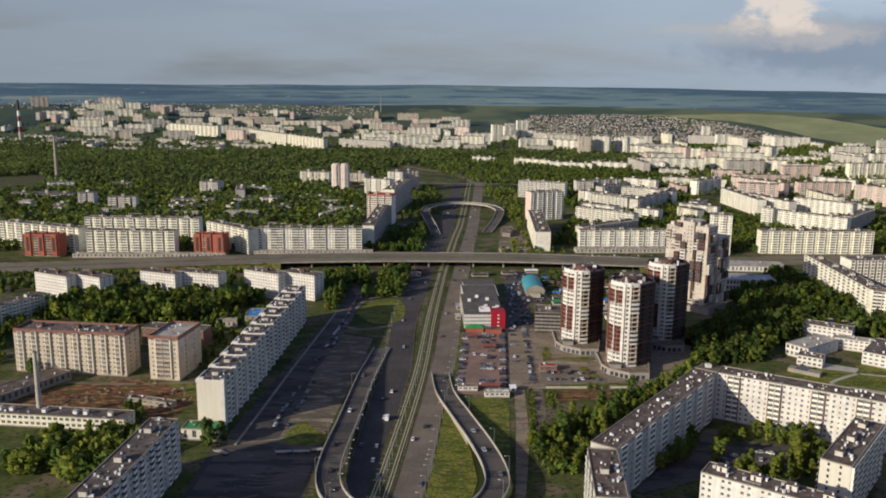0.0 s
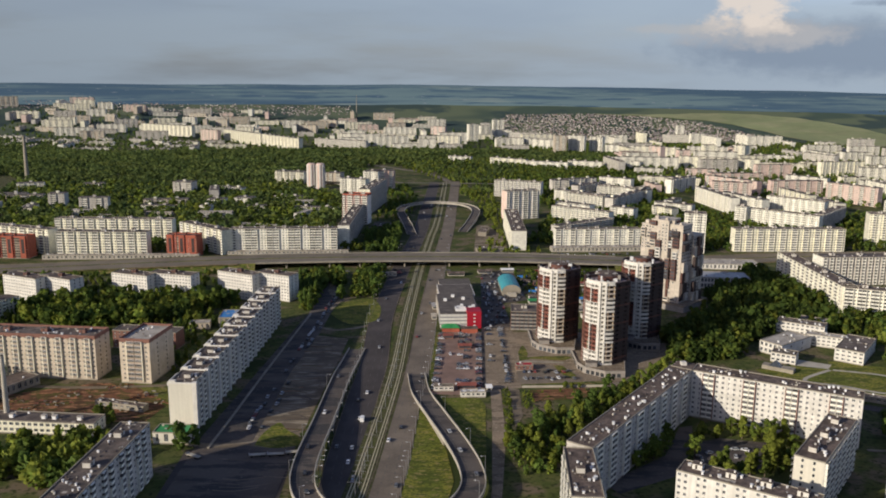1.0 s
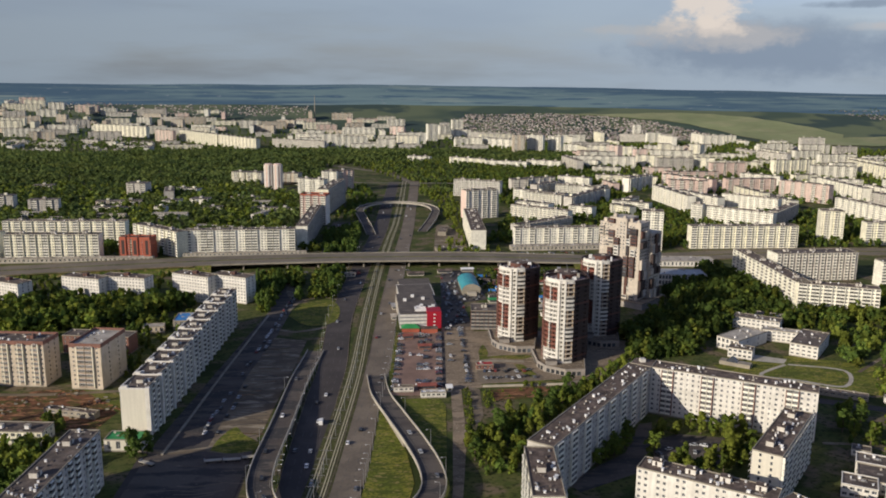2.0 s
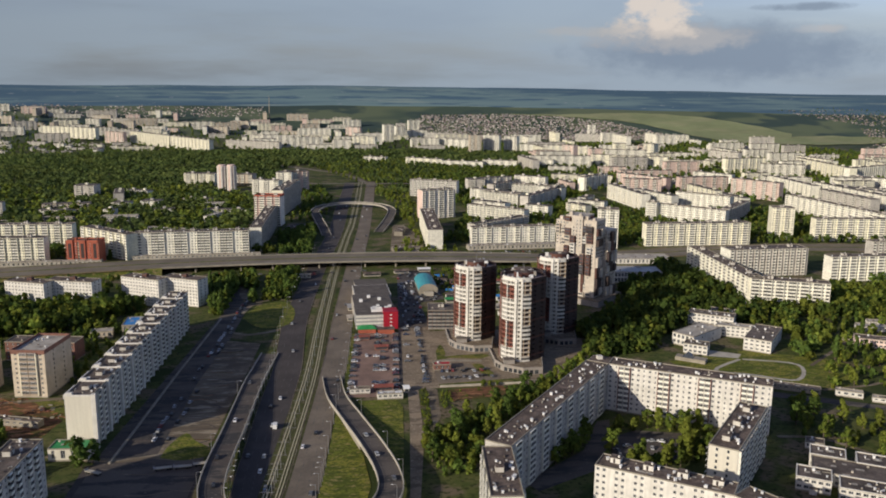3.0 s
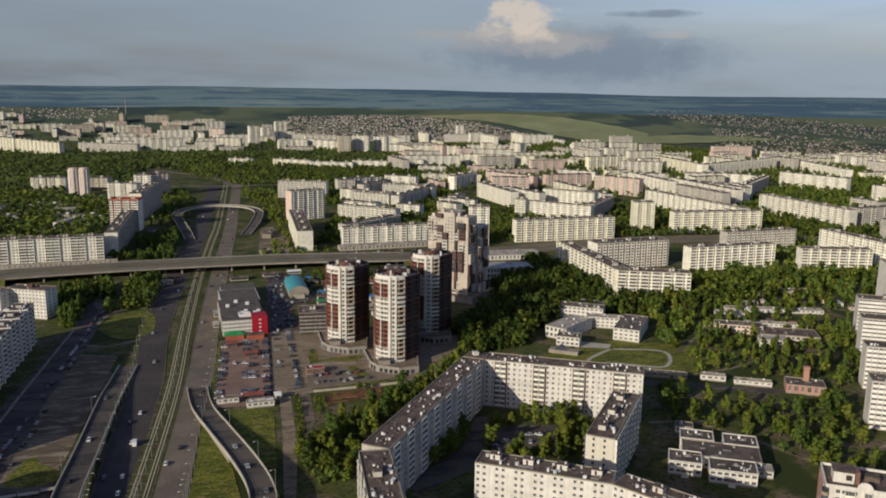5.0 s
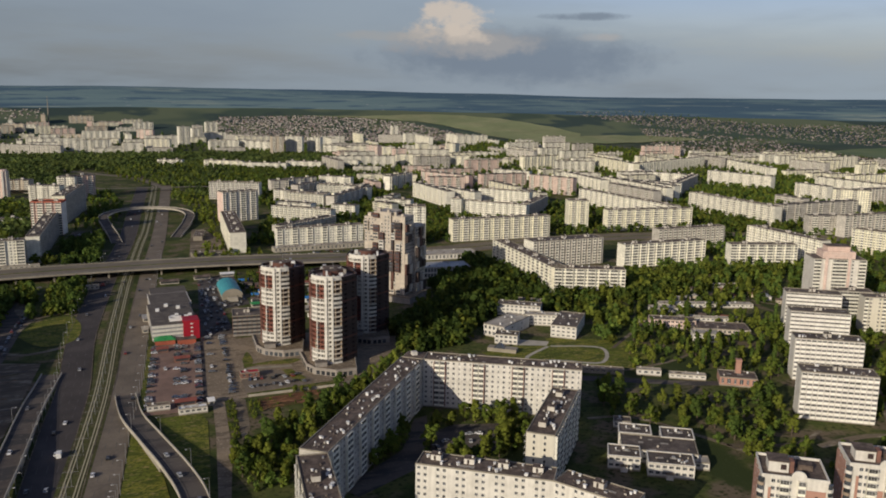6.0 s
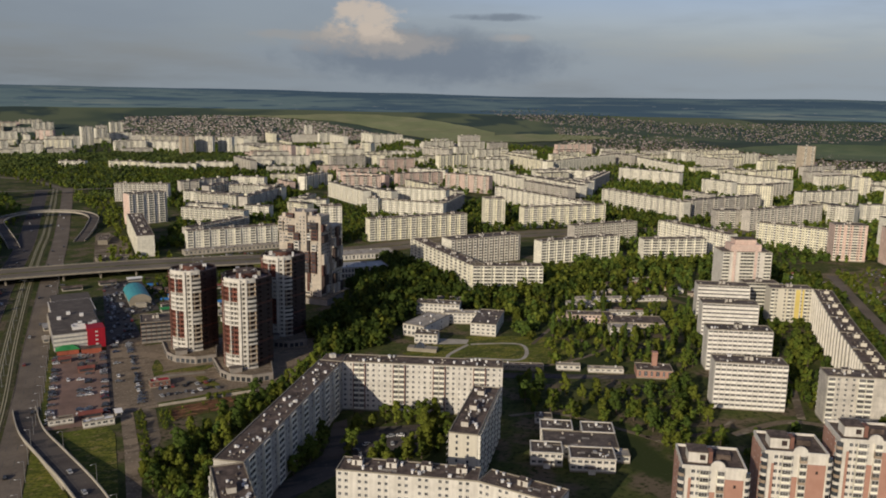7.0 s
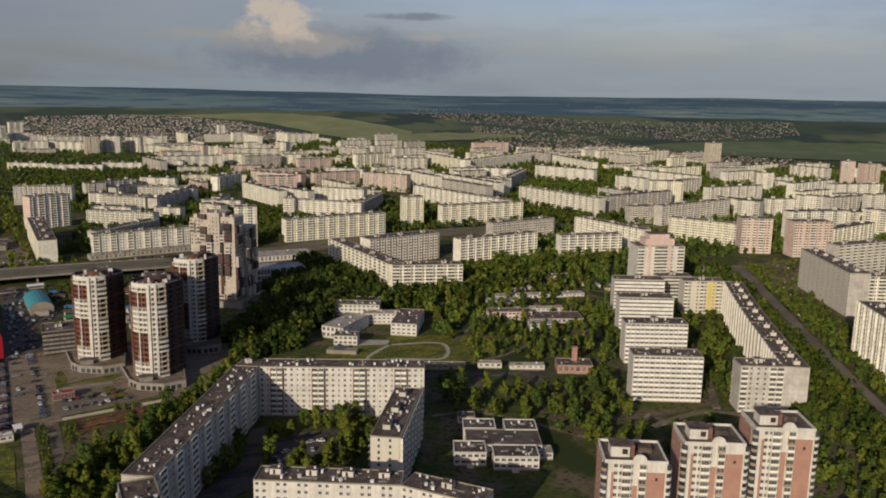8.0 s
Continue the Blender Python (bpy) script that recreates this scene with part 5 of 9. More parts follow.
slab("white panel house running to the avenue", 668, 779.9, 672, 675.5, 13, 9, 2.9, 1.0, "panel_white", None, "bww", 3.2, 2, houses=3, seed=66)
for ax, ay, bx, by, s in ((775.5, 628, 803, 609, 67), (808, 586, 846, 566, 68)):
    slab("pink tower with white balcony bands", ax, ay, bx, by, 20, 13, 2.9, 1.5, "panel_pink", None, "bwb-bwb", 3.0, 2, "parapet", houses=1, seed=s, group="pink towers")
slab("long cream slab with blank west panels", 689.2, 495.6, 628.7, 410.1, 16, 12, 2.9, 1.0, "panel_plain", "panel_grey", "wn-", 3.4, 2, houses=5, seed=69)
slab("grey slab behind the cream one", 735, 488, 800, 478, 14, 12, 2.9, 1.0, "panel_grey", None, "bbw", 3.2, 2, houses=2, seed=70)
slab("white slab with balcony rows by the street", 655.9, 412, 700, 385, 16, 10, 2.9, 1.0, "panel_white", None, "bbw", 3.2, 2, houses=2, seed=71)
slab("white panel slab at the street corner", 537.8, 347.8, 505, 306, 16, 13, 2.9, 1.0, "panel_white", "panel_cream", "bww", 3.2, 2, houses=2, seed=72)

# the court of nine-storey houses
slab("white panel house wing with dark-framed balcony stacks", 156.5, 445.5, 231.5, 401, 13, 9, 2.9, 1.4, "white_paint", None, "wnbbwwn", 3.1, 3, "parapet", houses=0, seed=80, roof="roof_rust", frames="attic_brick")
# same house as the white wing; the grey carries its shade
slab("shaded panel house wing with white roof vents", 79, 344.5, 156.5, 445.5, 13, 9, 2.9, 1.4, "panel_grey", None, "wbbwn", 3.1, 3, "parapet", houses=0, seed=81, roof="roof_rust", frames="panel_white")
slab("short panel house end turned to the road", 74.6, 300, 79, 344.5, 13, 9, 2.9, 1.4, "panel_white", None, "wbbw", 3.1, 3, "parapet", houses=1, seed=82, roof="roof_rust")
slab("nine-storey house in the court with lift houses", 177.2, 330.4, 215.2, 376.6, 13, 9, 2.85, 1.2, "panel_grey", "panel_plain", "bbw", 3.1, 3, "parapet", houses=3, seed=83, roof="roof_rust", ends="n")
slab("white panel house with small paired windows", 110.7, 325.2, 156.6, 293.2, 12, 9, 2.85, 0.9, "white_paint", None, "ww-", 2.7, 3, "parapet", houses=4, seed=84, roof="roof_rust", housekey="white_paint")
slab("white panel house wing that bends away", 156.6, 293.2, 174.6, 266.2, 12, 9, 2.85, 0.9, "white_paint", None, "ww-", 2.7, 3, "parapet", houses=1, seed=85, roof="roof_rust")
def corner_block(pts, H, label):
    """The blind wedge that closes the outer corner between two wings."""
    c = empty("apartment_building", Matrix.Translation((*pts[0], 0)), label, "apartment building", "corner sections")
    loc = [(x - pts[0][0], y - pts[0][1]) for x, y in pts]
    part("wall", Mesher().prism(loc, 0, H, "panel_grey"), c)
    part("roof", Mesher().prism([(x * 0.98, y * 0.98) for x, y in loc], H, H + 0.14, "roof_rust"), c)
    mid = (sum(p[0] for p in loc) / 4, sum(p[1] for p in loc) / 4)
    part("roof_house", Mesher().box(mid[0] - 2, mid[1] - 1, H + 0.14, mid[0] + 1, mid[1] + 2, H + 2.0, "white_paint"), c)


corner_block([(156.55, 445.65), (163.1, 456.7), (153.2, 462.5), (146.3, 453.3)], 27.5, "blind corner section between two panel house wings")
for i, (ax, ay, bx, by) in enumerate(((473.8, 511.2, 506.5, 489.4), (435.5, 465.9, 467.9, 444.7), (390.2, 413.5, 423.9, 392), (346.5, 362.8, 379, 341))):
    slab("white nine-storey house with long balcony rows" + (" and a parapet of vents" if i == 3 else ""), ax, ay, bx, by, 14, 9, 2.9, 1.0, "white_paint", None, "bbbbbb", 3.1, 2 if i < 2 else 3, "parapet_white", houses=1, seed=86 + i, group="white houses in a staggered row")
slab("grey linking block between two houses", 524, 512, 548, 498, 13, 8, 2.9, 0.8, "panel_grey", None, "bb", 3.1, 2, houses=1, seed=90)
yellow = slab("cream panel house with a yellow stripe", 519, 480, 546.4, 463.9, 13, 9, 2.9, 1.0, "panel_plain", None, "bw-w", 3.1, 2, "parapet", houses=1, seed=91)
part("yellow_panel", Mesher().box(19, -0.08, 1.2, 22.5, 0.05, 26.5, "yellow_paint").box(24, -0.08, 1.2, 26, 0.05, 26.5, "yellow_paint"), yellow)
CURVE = [(546.4, 463.9), (518, 434), (490, 404), (464, 375.5), (440, 348), (422, 328), (405, 307.8)]
for i, (a, b) in enumerate(zip(CURVE, CURVE[1:])):
    # last end panel greyed to paint that face as shaded
    sec = slab("section of a long curved cream house with ribbed face", a[0], a[1], b[0], b[1], 13.5, 9, 2.9, 1.0, "panel_plain", "panel_grey" if i == 5 else None, "n-n", 3.2, 2, houses=2, seed=92 + i, roof="roof_rust", group="sections of the long curved house", housekey="panel_plain")
    ln = math.hypot(b[0] - a[0], b[1] - a[1])
    for f in (0.0, 0.25, 0.5, 0.75):
        part("rib", Mesher().box(ln * f, -1.1, 0, ln * f + 1.1, 0.1, 27.6, "white_paint"), sec)
slab("grey-green panel house with paired balconies", 385.7, 320.8, 405, 307.8, 14, 9, 2.9, 0.8, "panel_grey", None, "bwwwb", 3.8, 3, "parapet", houses=1, seed=99)


# ---- the three curved towers ----
def curved_tower(x, y, floors, label, seed, lift=4.2, podium=True):
    rnd = random.Random(seed)
    fh, R = 3.0, 13.0
    base = lift
    t = empty("tower_block", Matrix.Translation((x, y, 0)) @ Matrix.Rotation(radians(-4), 4, "Z"), label, "tower block", "curved towers by the car park")
    FOOT.append((x - 20, y - 27, 1, 0, 36, 45))
    # plan: a bow from the west round to the south-east, straight flanks behind, clad near-black with their shade in the
    # colour
    arc = [(R * math.cos(radians(a)), R * math.sin(radians(a))) for a in range(168, 300, 9)]
    plan = arc + [(11.4, -7.4), (16.8, -3), (17, 7), (13, 14), (-1, 15), (-10, 10)]
    n_arc = len(arc) - 1
    H = base + floors * fh
    part("core", Mesher().prism([(px * 0.88, py * 0.88) for px, py in plan], 0, H - 0.3, "loggia_glass", "roof_plum"), t)

    def strip(g, i, r0, r1, z0, z1, key, lo=0.0, hi=1.0):
        a, b = Vector(plan[i]), Vector(plan[(i + 1) % len(plan)])
        p, q = a.lerp(b, lo), a.lerp(b, hi)
        g.prism([tuple(p * r1), tuple(q * r1), tuple(q * r0), tuple(p * r0)], z0, z1, key)

    for k in range(floors):
        g = Mesher()
        z = base + k * fh
        low_red, top_red = 3 <= k <= 8, floors - 4 <= k <= floors - 2
        for i in range(len(plan)):
            if i >= n_arc:
                strip(g, i, 0.86, 1.0, z, z + 1.2, "brown_brick" if k % 4 == 1 else "dark_clad_shade")
                strip(g, i, 0.86, 1.0, z + 1.2, z + 2.5, "dark_clad_shade", 0.62, 1.0)
                strip(g, i, 0.86, 1.0, z + 2.5, z + fh, "dark_clad_shade")
                strip(g, i, 0.86, 0.99, z + 1.2, z + 2.5, "dark_clad_shade", 0.0, 0.3)
                continue
            if i < 9:      # window bays, russet over some storeys
                key = ("brown_brick" if i % 3 == 0 else "clad_red") if low_red or top_red or i < 2 else "white_paint"
                if low_red and k < 5 and i in (2, 5):
                    key = "parapet_tan"
                strip(g, i, 0.86, 1.0, z, z + 1.0, key)
                strip(g, i, 0.86, 1.0, z + 1.0, z + fh, key, 0.0, 0.30 if i % 2 else 0.12)
                strip(g, i, 0.86, 1.0, z + 2.72, z + fh, key, 0.1, 1.0)
            elif i in (9, 10):      # small stacked balconies beside the tall white pier
                strip(g, i, 0.86, 1.055 if i == 10 else 1.0, z, z + (1.25 if i == 10 else 0.9), "white_paint")
                strip(g, i, 0.86, 1.0, z + 0.9, z + fh, "white_paint", 0.62, 0.9)
            else:          # long loggias
                white_group = (k + seed) % 7 < 3
                strip(g, i, 0.86, 1.045, z - 0.1, z + (0.95 if white_group else 0.6), "white_paint" if white_group else "beige")
                # near-black strip paints the shade at the back of the loggia
                strip(g, i, 0.86, 0.905, z + 0.6, z + fh - 0.1, "dark_clad_shade")
                if white_group:
                    strip(g, i, 0.99, 1.02, z + 1.0, z + 2.5, "loggia_glass", 0.08, 0.92)
                    strip(g, i, 0.9, 1.03, z + 2.5, z + 2.9, "white_paint")
                elif i % 2:
                    strip(g, i, 0.86, 1.03, z + 0.6, z + fh - 0.1, "parapet_tan", 0.82, 1.0)
        part("floor_band", g, t)
    for i in (0, 3, 6, 9, 11, 14):
        px, py = arc[i]
        n = Vector((px, py)).normalized()
        s = Vector((-n.y, n.x))
        wide = 0.85 if i == 9 else (0.5 if i == 11 else 0.3)
        out = 1.07 if i in (9, 11) else 1.03
        q = [(px * out + s.x * e - n.x * f, py * out + s.y * e - n.y * f) for e, f in ((-wide, 0), (wide, 0), (wide, 1.6), (-wide, 1.6))]
        part("pier", Mesher().prism(q, base, H + (1.5 if i in (9, 11) else 0.3), "brown_brick" if i in (0, 3) else ("dark_clad_shade" if i == 14 else "white_paint")), t)
    crown = Mesher()
    for i in range(3, n_arc):
        strip(crown, i, 0.95, 0.985, H, H + 2.3, "white_paint")
        strip(crown, i, 0.9, 1.05, H - 0.25, H + 0.1, "white_paint")
        if i % 2:
            strip(crown, i, 0.9, 0.94, H + 2.3, H + 3.0, "sheet_grey", 0.2, 0.8)
    part("crown", crown, t)
    rim = list(range(n_arc, len(plan))) + [0, 1, 2, 3]
    par = Mesher().prism([plan[i] for i in rim] + [(plan[i][0] * 0.96, plan[i][1] * 0.96) for i in rim[::-1]], H - 0.3, H + 1.3, "dark_clad_shade")
    part("parapet", par, t)
    top = Mesher().prism([(px * 0.45 + 2, py * 0.4 + 4) for px, py in plan], H - 0.3, H + 3.0, "brown_brick", "roof_rust")
    part("roof_plant", top, t)
    for i in range(12):
        ax, ay = rnd.uniform(-7, 9), rnd.uniform(-8, 11)
        w = rnd.uniform(0.8, 2.6)
        part("roof_unit", Mesher().box(ax, ay, H - 0.31, ax + w, ay + rnd.uniform(0.8, 2.6), H + rnd.uniform(1.0, 3.8), rnd.choice(("sheet_grey", "brown_brick", "roof_light", "metal_white", "dark_clad_shade"))), t)
    part("aerial", Mesher().box(3, 5, H, 3.15, 5.15, H + 8, "steel"), t)
    if not podium:
        return t
    out = [(-18, 17), (-17, -10), (-13, -19), (-1, -27), (12, -26), (15, -6), (15.5, 15)]
    base_block = part("podium", Mesher().prism(out, 0, lift - 0.3, "podium", "plaza"), t)
    edge = Mesher()
    for a, b in zip(out, out[1:]):
        d = (Vector(b) - Vector(a)).normalized()
        nn = Vector((d.y, -d.x))
        ins = [Vector(a), Vector(b), Vector(b) - nn * 0.4, Vector(a) - nn * 0.4]
        edge.prism([tuple(p) for p in ins], lift - 0.3, lift + 0.6, "podium")
        L = (Vector(b) - Vector(a)).length
        for j in range(int(L / 3.4)):
            p = Vector(a) + d * (1.0 + j * 3.4)
            q = p + d * 2.4
            edge.prism([tuple(p + nn * 0.06), tuple(q + nn * 0.06), tuple(q - nn * 0.2), tuple(p - nn * 0.2)], 0.4, lift - 1.2, "glass")
    part("podium_edge", edge, base_block)
    part("porch", Mesher().box(-12, -17, lift - 0.3, -5, -12.5, lift + 2.6, "podium").box(-12.3, -17.3, lift + 2.6, -4.7, -12.2, lift + 2.9, "roof_grey"), base_block)
    return t


curved_tower(100.5, 582, 17, "curved brown and white tower block with glazed loggias", 1)
curved_tower(124.5, 534, 18, "curved tower block with white piers and brown cladding", 2)
curved_tower(163.5, 591, 18, "curved tower block with a white crown ring", 3)
curved_tower(132, 569, 16, "brown tower block with a cluttered plum-grey roof", 4, 4.2, False)
slab("low brown block with open parking decks", 72, 612, 92, 610, 22, 5, 2.8, 0.6, "brown_brick", None, "oo", 3.4, 2, "podium", houses=1, seed=120)


# ---- the stepped tower of jutting boxes ----
def stepped_tower():
    rnd = random.Random(5)
    t = empty("tower_block", Matrix.Translation((192, 696, 0)) @ Matrix.Rotation(radians(-45), 4, "Z"), "tall beige tower of jutting dark and pale boxes", "tower block")
    FOOT.append((184, 655, 1, 0, 70, 55))
    shafts = ((0, 0, 12, 16, 69), (10, -2, 26, 18, 74), (24, 0, 38, 16, 71), (25, 14, 41, 33, 61), (8, 16, 24, 30, 58))
    for x0, y0, x1, y1, h in shafts:
        part("shaft", Mesher().box(x0, y0, 0, x1, y1, h, "beige"), t)
        part("roof", Mesher().box(x0 - 0.2, y0 - 0.2, h, x1 + 0.2, y1 + 0.2, h + 0.7, "beige").box(x0 + 2, y0 + 2, h + 0.7, x0 + 5, y0 + 5, h + 3.5, "beige").box(x1 - 4, y0 + 1, h + 0.7, x1 - 2, y0 + 4, h + 2.5, "beige"), t)
    for x0, y0, x1, y1, h in shafts:
        for k in range(int(h / 3) - 1):
            z = 3 + k * 3
            for x in np.arange(x0 + 0.8, x1 - 1.6, 3.1):
                g = (k // 3 * 7 + int(x) // 4 * 3) % 5
                if g in (1, 3):
                    continue
                part("window", shared(window_mesh, 1.5, 1.6), t, Matrix.Translation((float(x), y0 - 0.1, z + 0.8)))
        for k in range(int(h / 9)):
            z = 4 + k * 9 + rnd.choice((0, 3))
            for x in np.arange(x0, x1 - 4, 6.0):
                if rnd.random() < 0.62:
                    w, d = rnd.choice((4.2, 5.4)), rnd.choice((1.6, 2.6))
                    key = rnd.choice(("dark_clad_shade", "beige", "brown_brick", "white_paint", "dark_clad_shade"))
                    hh = rnd.choice((5.6, 8.4))
                    g = Mesher().box(float(x), y0 - d, z, float(x) + w, y0 + 0.2, min(z + hh, h - 0.5), key)
                    for q in range(int(hh / 2.8)):
                        zz = z + 0.8 + q * 2.8
                        if zz + 1.5 < h - 0.5:
                            g.box(float(x) + 0.5, y0 - d - 0.04, zz, float(x) + w - 0.5, y0 - d + 0.02, zz + 1.4, "glass")
                    part("bay", g, t)
        for k in range(int(h / 9)):
            z = 5 + k * 9 + rnd.choice((0, 3))
            for yy in np.arange(y0 + 0.5, y1 - 5, 5.5):
                if rnd.random() < 0.75:
                    part("bay", Mesher().box(x1 - 0.2, float(yy), z, x1 + rnd.choice((1.4, 2.4)), float(yy) + 4.6, min(z + rnd.choice((5.6, 8.4)), h - 0.5), rnd.choice(("dark_clad_shade", "beige", "brown_brick", "dark_clad_shade"))), t)
        side = Mesher()
        for k in range(int(h / 3) - 1):
            for yy in np.arange(y0 + 1.2, y1 - 2, 3.2):
                side.box(x1 - 0.02, float(yy), 3.8 + k * 3, x1 + 0.05, float(yy) + 1.5, 5.3 + k * 3, "glass")
        tagged(part("window_column", side, t), kind="stuff")
    part("podium", Mesher().box(-5, -6, 0, 46, 36, 5.0, "podium").box(-5.4, -6.4, 5.0, 46.4, 36.4, 5.5, "plaza"), t)


stepped_tower()


# ---- red and white towers ----
def brick_tower(x, y, ang, floors, label, seed):
    t = empty("tower_block", Matrix.Translation((x, y, 0)) @ Matrix.Rotation(radians(ang), 4, "Z"), label, "tower block", "red and white towers")
    claim(x, y, radians(ang), 24, 19)
    fh, base, W, D = 2.9, 1.5, 23.5, 19.0
    H = base + floors * fh
    part("wall", Mesher().box(0.4, 0.4, 0, W - 0.4, D, H, "white_paint"), t)
    part("brick_panel", Mesher().box(W * 0.66, 0.0, 0, W * 0.95, 0.5, H - 3.6, "orange_brick").box(W * 0.8, -0.06, H * 0.83, W * 0.84, 0.02, H * 0.83 + 1.2, "dark_clad_shade").box(W - 0.5, 0.5, 0, W + 0.02, D * 0.5, H - 1.2, "orange_brick"), t)
    part("brick_panel", Mesher().box(W * 0.45, 0.05, 0, W * 0.53, 0.5, H - 9, "orange_brick"), t)
    part("brick_panel", Mesher().box(W * 0.12, 0.12, 0, W * 0.16, 0.5, H - 4, "orange_brick"), t)
    part("brick_panel", Mesher().box(-0.02, 5, 0, 0.5, D, H - 1.2, "orange_brick"), t)
    for k in range(floors):
        z = base + k * fh
        for x0, w in ((3.6, 1.5), (10.0, 0.8)):
            part("window", shared(window_mesh, w, 1.5), t, Matrix.Translation((x0, 0.3, z + 0.9)))
        part("window", shared(window_mesh, 1.1, 1.5), t, Matrix.Translation((5.6, 0.3, z + 0.9)))
        # rounded corner balconies
        for cx, a0, a1 in ((0.6, 180, 285), (W - 0.4, 255, 360)):
            g = Mesher()
            ring = [(cx + 1.7 * math.cos(radians(a)), 0.6 + 1.7 * math.sin(radians(a))) for a in range(a0, a1 + 1, 15)]
            g.prism([(cx, 0.6)] + ring, z - 0.12, z + 1.05, "white_paint" if cx > 5 or k % 2 else "parapet_tan")
            g.prism([(cx, 0.6)] + [(cx + (px - cx) * 0.9, 0.6 + (py - 0.6) * 0.9) for px, py in ring], z + 1.05, z + fh - 0.12, "glass")
            part("balcony", g, t)
        part("balcony", shared(balcony_mesh, 3.2, fh, "parapet", True), t, Matrix.Translation((6.6, 0.35, z)))
        part("balcony", shared(balcony_mesh, 2.6, fh, "parapet_tan" if k % 3 == 1 else "parapet", True), t, Matrix.Translation((12.8, 0.35, z)))
        for y0 in (3.5, 8.0, 12.5):
            part("window", shared(window_mesh, 1.5, 1.5), t, Matrix.Translation((0.0, y0 + 1.5, z + 0.9)) @ pose(0, 0, 0, 0, 0, -90))
    roof = Mesher().box(0.6, 0.6, H, W - 0.6, D - 0.2, H + 0.15, "roof_rust")
    part("roof", roof, t)
    par = Mesher()
    for b in ((0.2, 0.2, W - 0.2, 0.6), (0.2, D - 0.3, W - 0.2, D + 0.1), (0.2, 0.6, 0.6, D - 0.3), (W - 0.6, 0.6, W - 0.2, D - 0.3)):
        par.box(b[0], b[1], H - 0.2, b[2], b[3], H + 1.1, "white_paint")
    part("parapet", par, t)
    ped = Mesher()
    arch = [(13.0 + 2.6 * math.cos(radians(a)), H + 1.0 + 2.4 * math.sin(radians(a))) for a in range(0, 181, 15)]
    n = len(arch)
    ped.v += [(px, 0.1, pz) for px, pz in arch] + [(px, 0.7, pz) for px, pz in arch]
    s = ped.slot("white_paint")
    ped.f += [tuple(range(n - 1, -1, -1)), tuple(range(n, 2 * n))] + [(i, i + 1, n + i + 1, n + i) for i in range(n - 1)]
    ped.k += [s] * (n + 1)
    part("pediment", ped, t)
    house = part("roof_house", Mesher().box(3, 5, H, 10, 12, H + 4.2, "white_paint").box(2.7, 4.7, H + 4.2, 10.3, 12.3, H + 4.5, "roof_rust"), t)
    part("window", Mesher().box(7.2, 4.9, H + 1.3, 9.2, 5.02, H + 3.3, "dark_clad_shade"), house)
    part("roof_house", Mesher().box(14, 9, H, 19, 13, H + 2.2, "roof_rust"), t)
    part("roof_duct", Mesher().box(10.4, 5.2, H, 11.8, 9, H + 4.7, "attic_brick"), t)


brick_tower(217.9, 250.1, -35, 13, "red brick and white tower with rounded balconies", 1)
brick_tower(250.8, 241.7, -34, 14, "red brick and white tower with an arched pediment", 2)
brick_tower(280.4, 232.7, -34, 15, "red brick and white tower with a white roof house", 3)

# pale tower with a pink stepped top
t48 = slab("pale tower with a pink stepped top", 534.8, 547.5, 571.8, 529, 24, 14, 2.9, 1.5, "white_paint", None, "bb-w-bb", 3.0, 2, houses=0, seed=130)
part("pink_top", Mesher().box(8, 4, 42, 34, 20, 48, "panel_pink").box(12, 6, 48, 30, 18, 52, "panel_pink").box(11.6, 5.6, 52, 30.4, 18.4, 52.5, "roof_rust"), t48)
part("pink_strip", Mesher().box(9, -1.3, 6, 11, 0.1, 44, "panel_pink").box(27, -1.3, 6, 29, 0.1, 44, "panel_pink"), t48)
# twin round towers beyond the wood
for x in (-184, -169):
    g = empty("tower_block", Matrix.Translation((x, 1440, 0)), "pink and white round tower beyond the wood", "tower block", "round towers")
    FOOT.append((x - 8, 1432, 1, 0, 16, 16))
    part("wall", Mesher().lathe([(7.6, 0), (7.6, 42), (6.5, 42.2), (6.5, 44)], "panel_pink", 16), g)
    for a in range(0, 360, 45):
        part("pier", Mesher().box(7.3, -1.2, 0, 8.2, 1.2, 42, "white_paint"), g, pose(0, 0, 0, 0, 0, a))


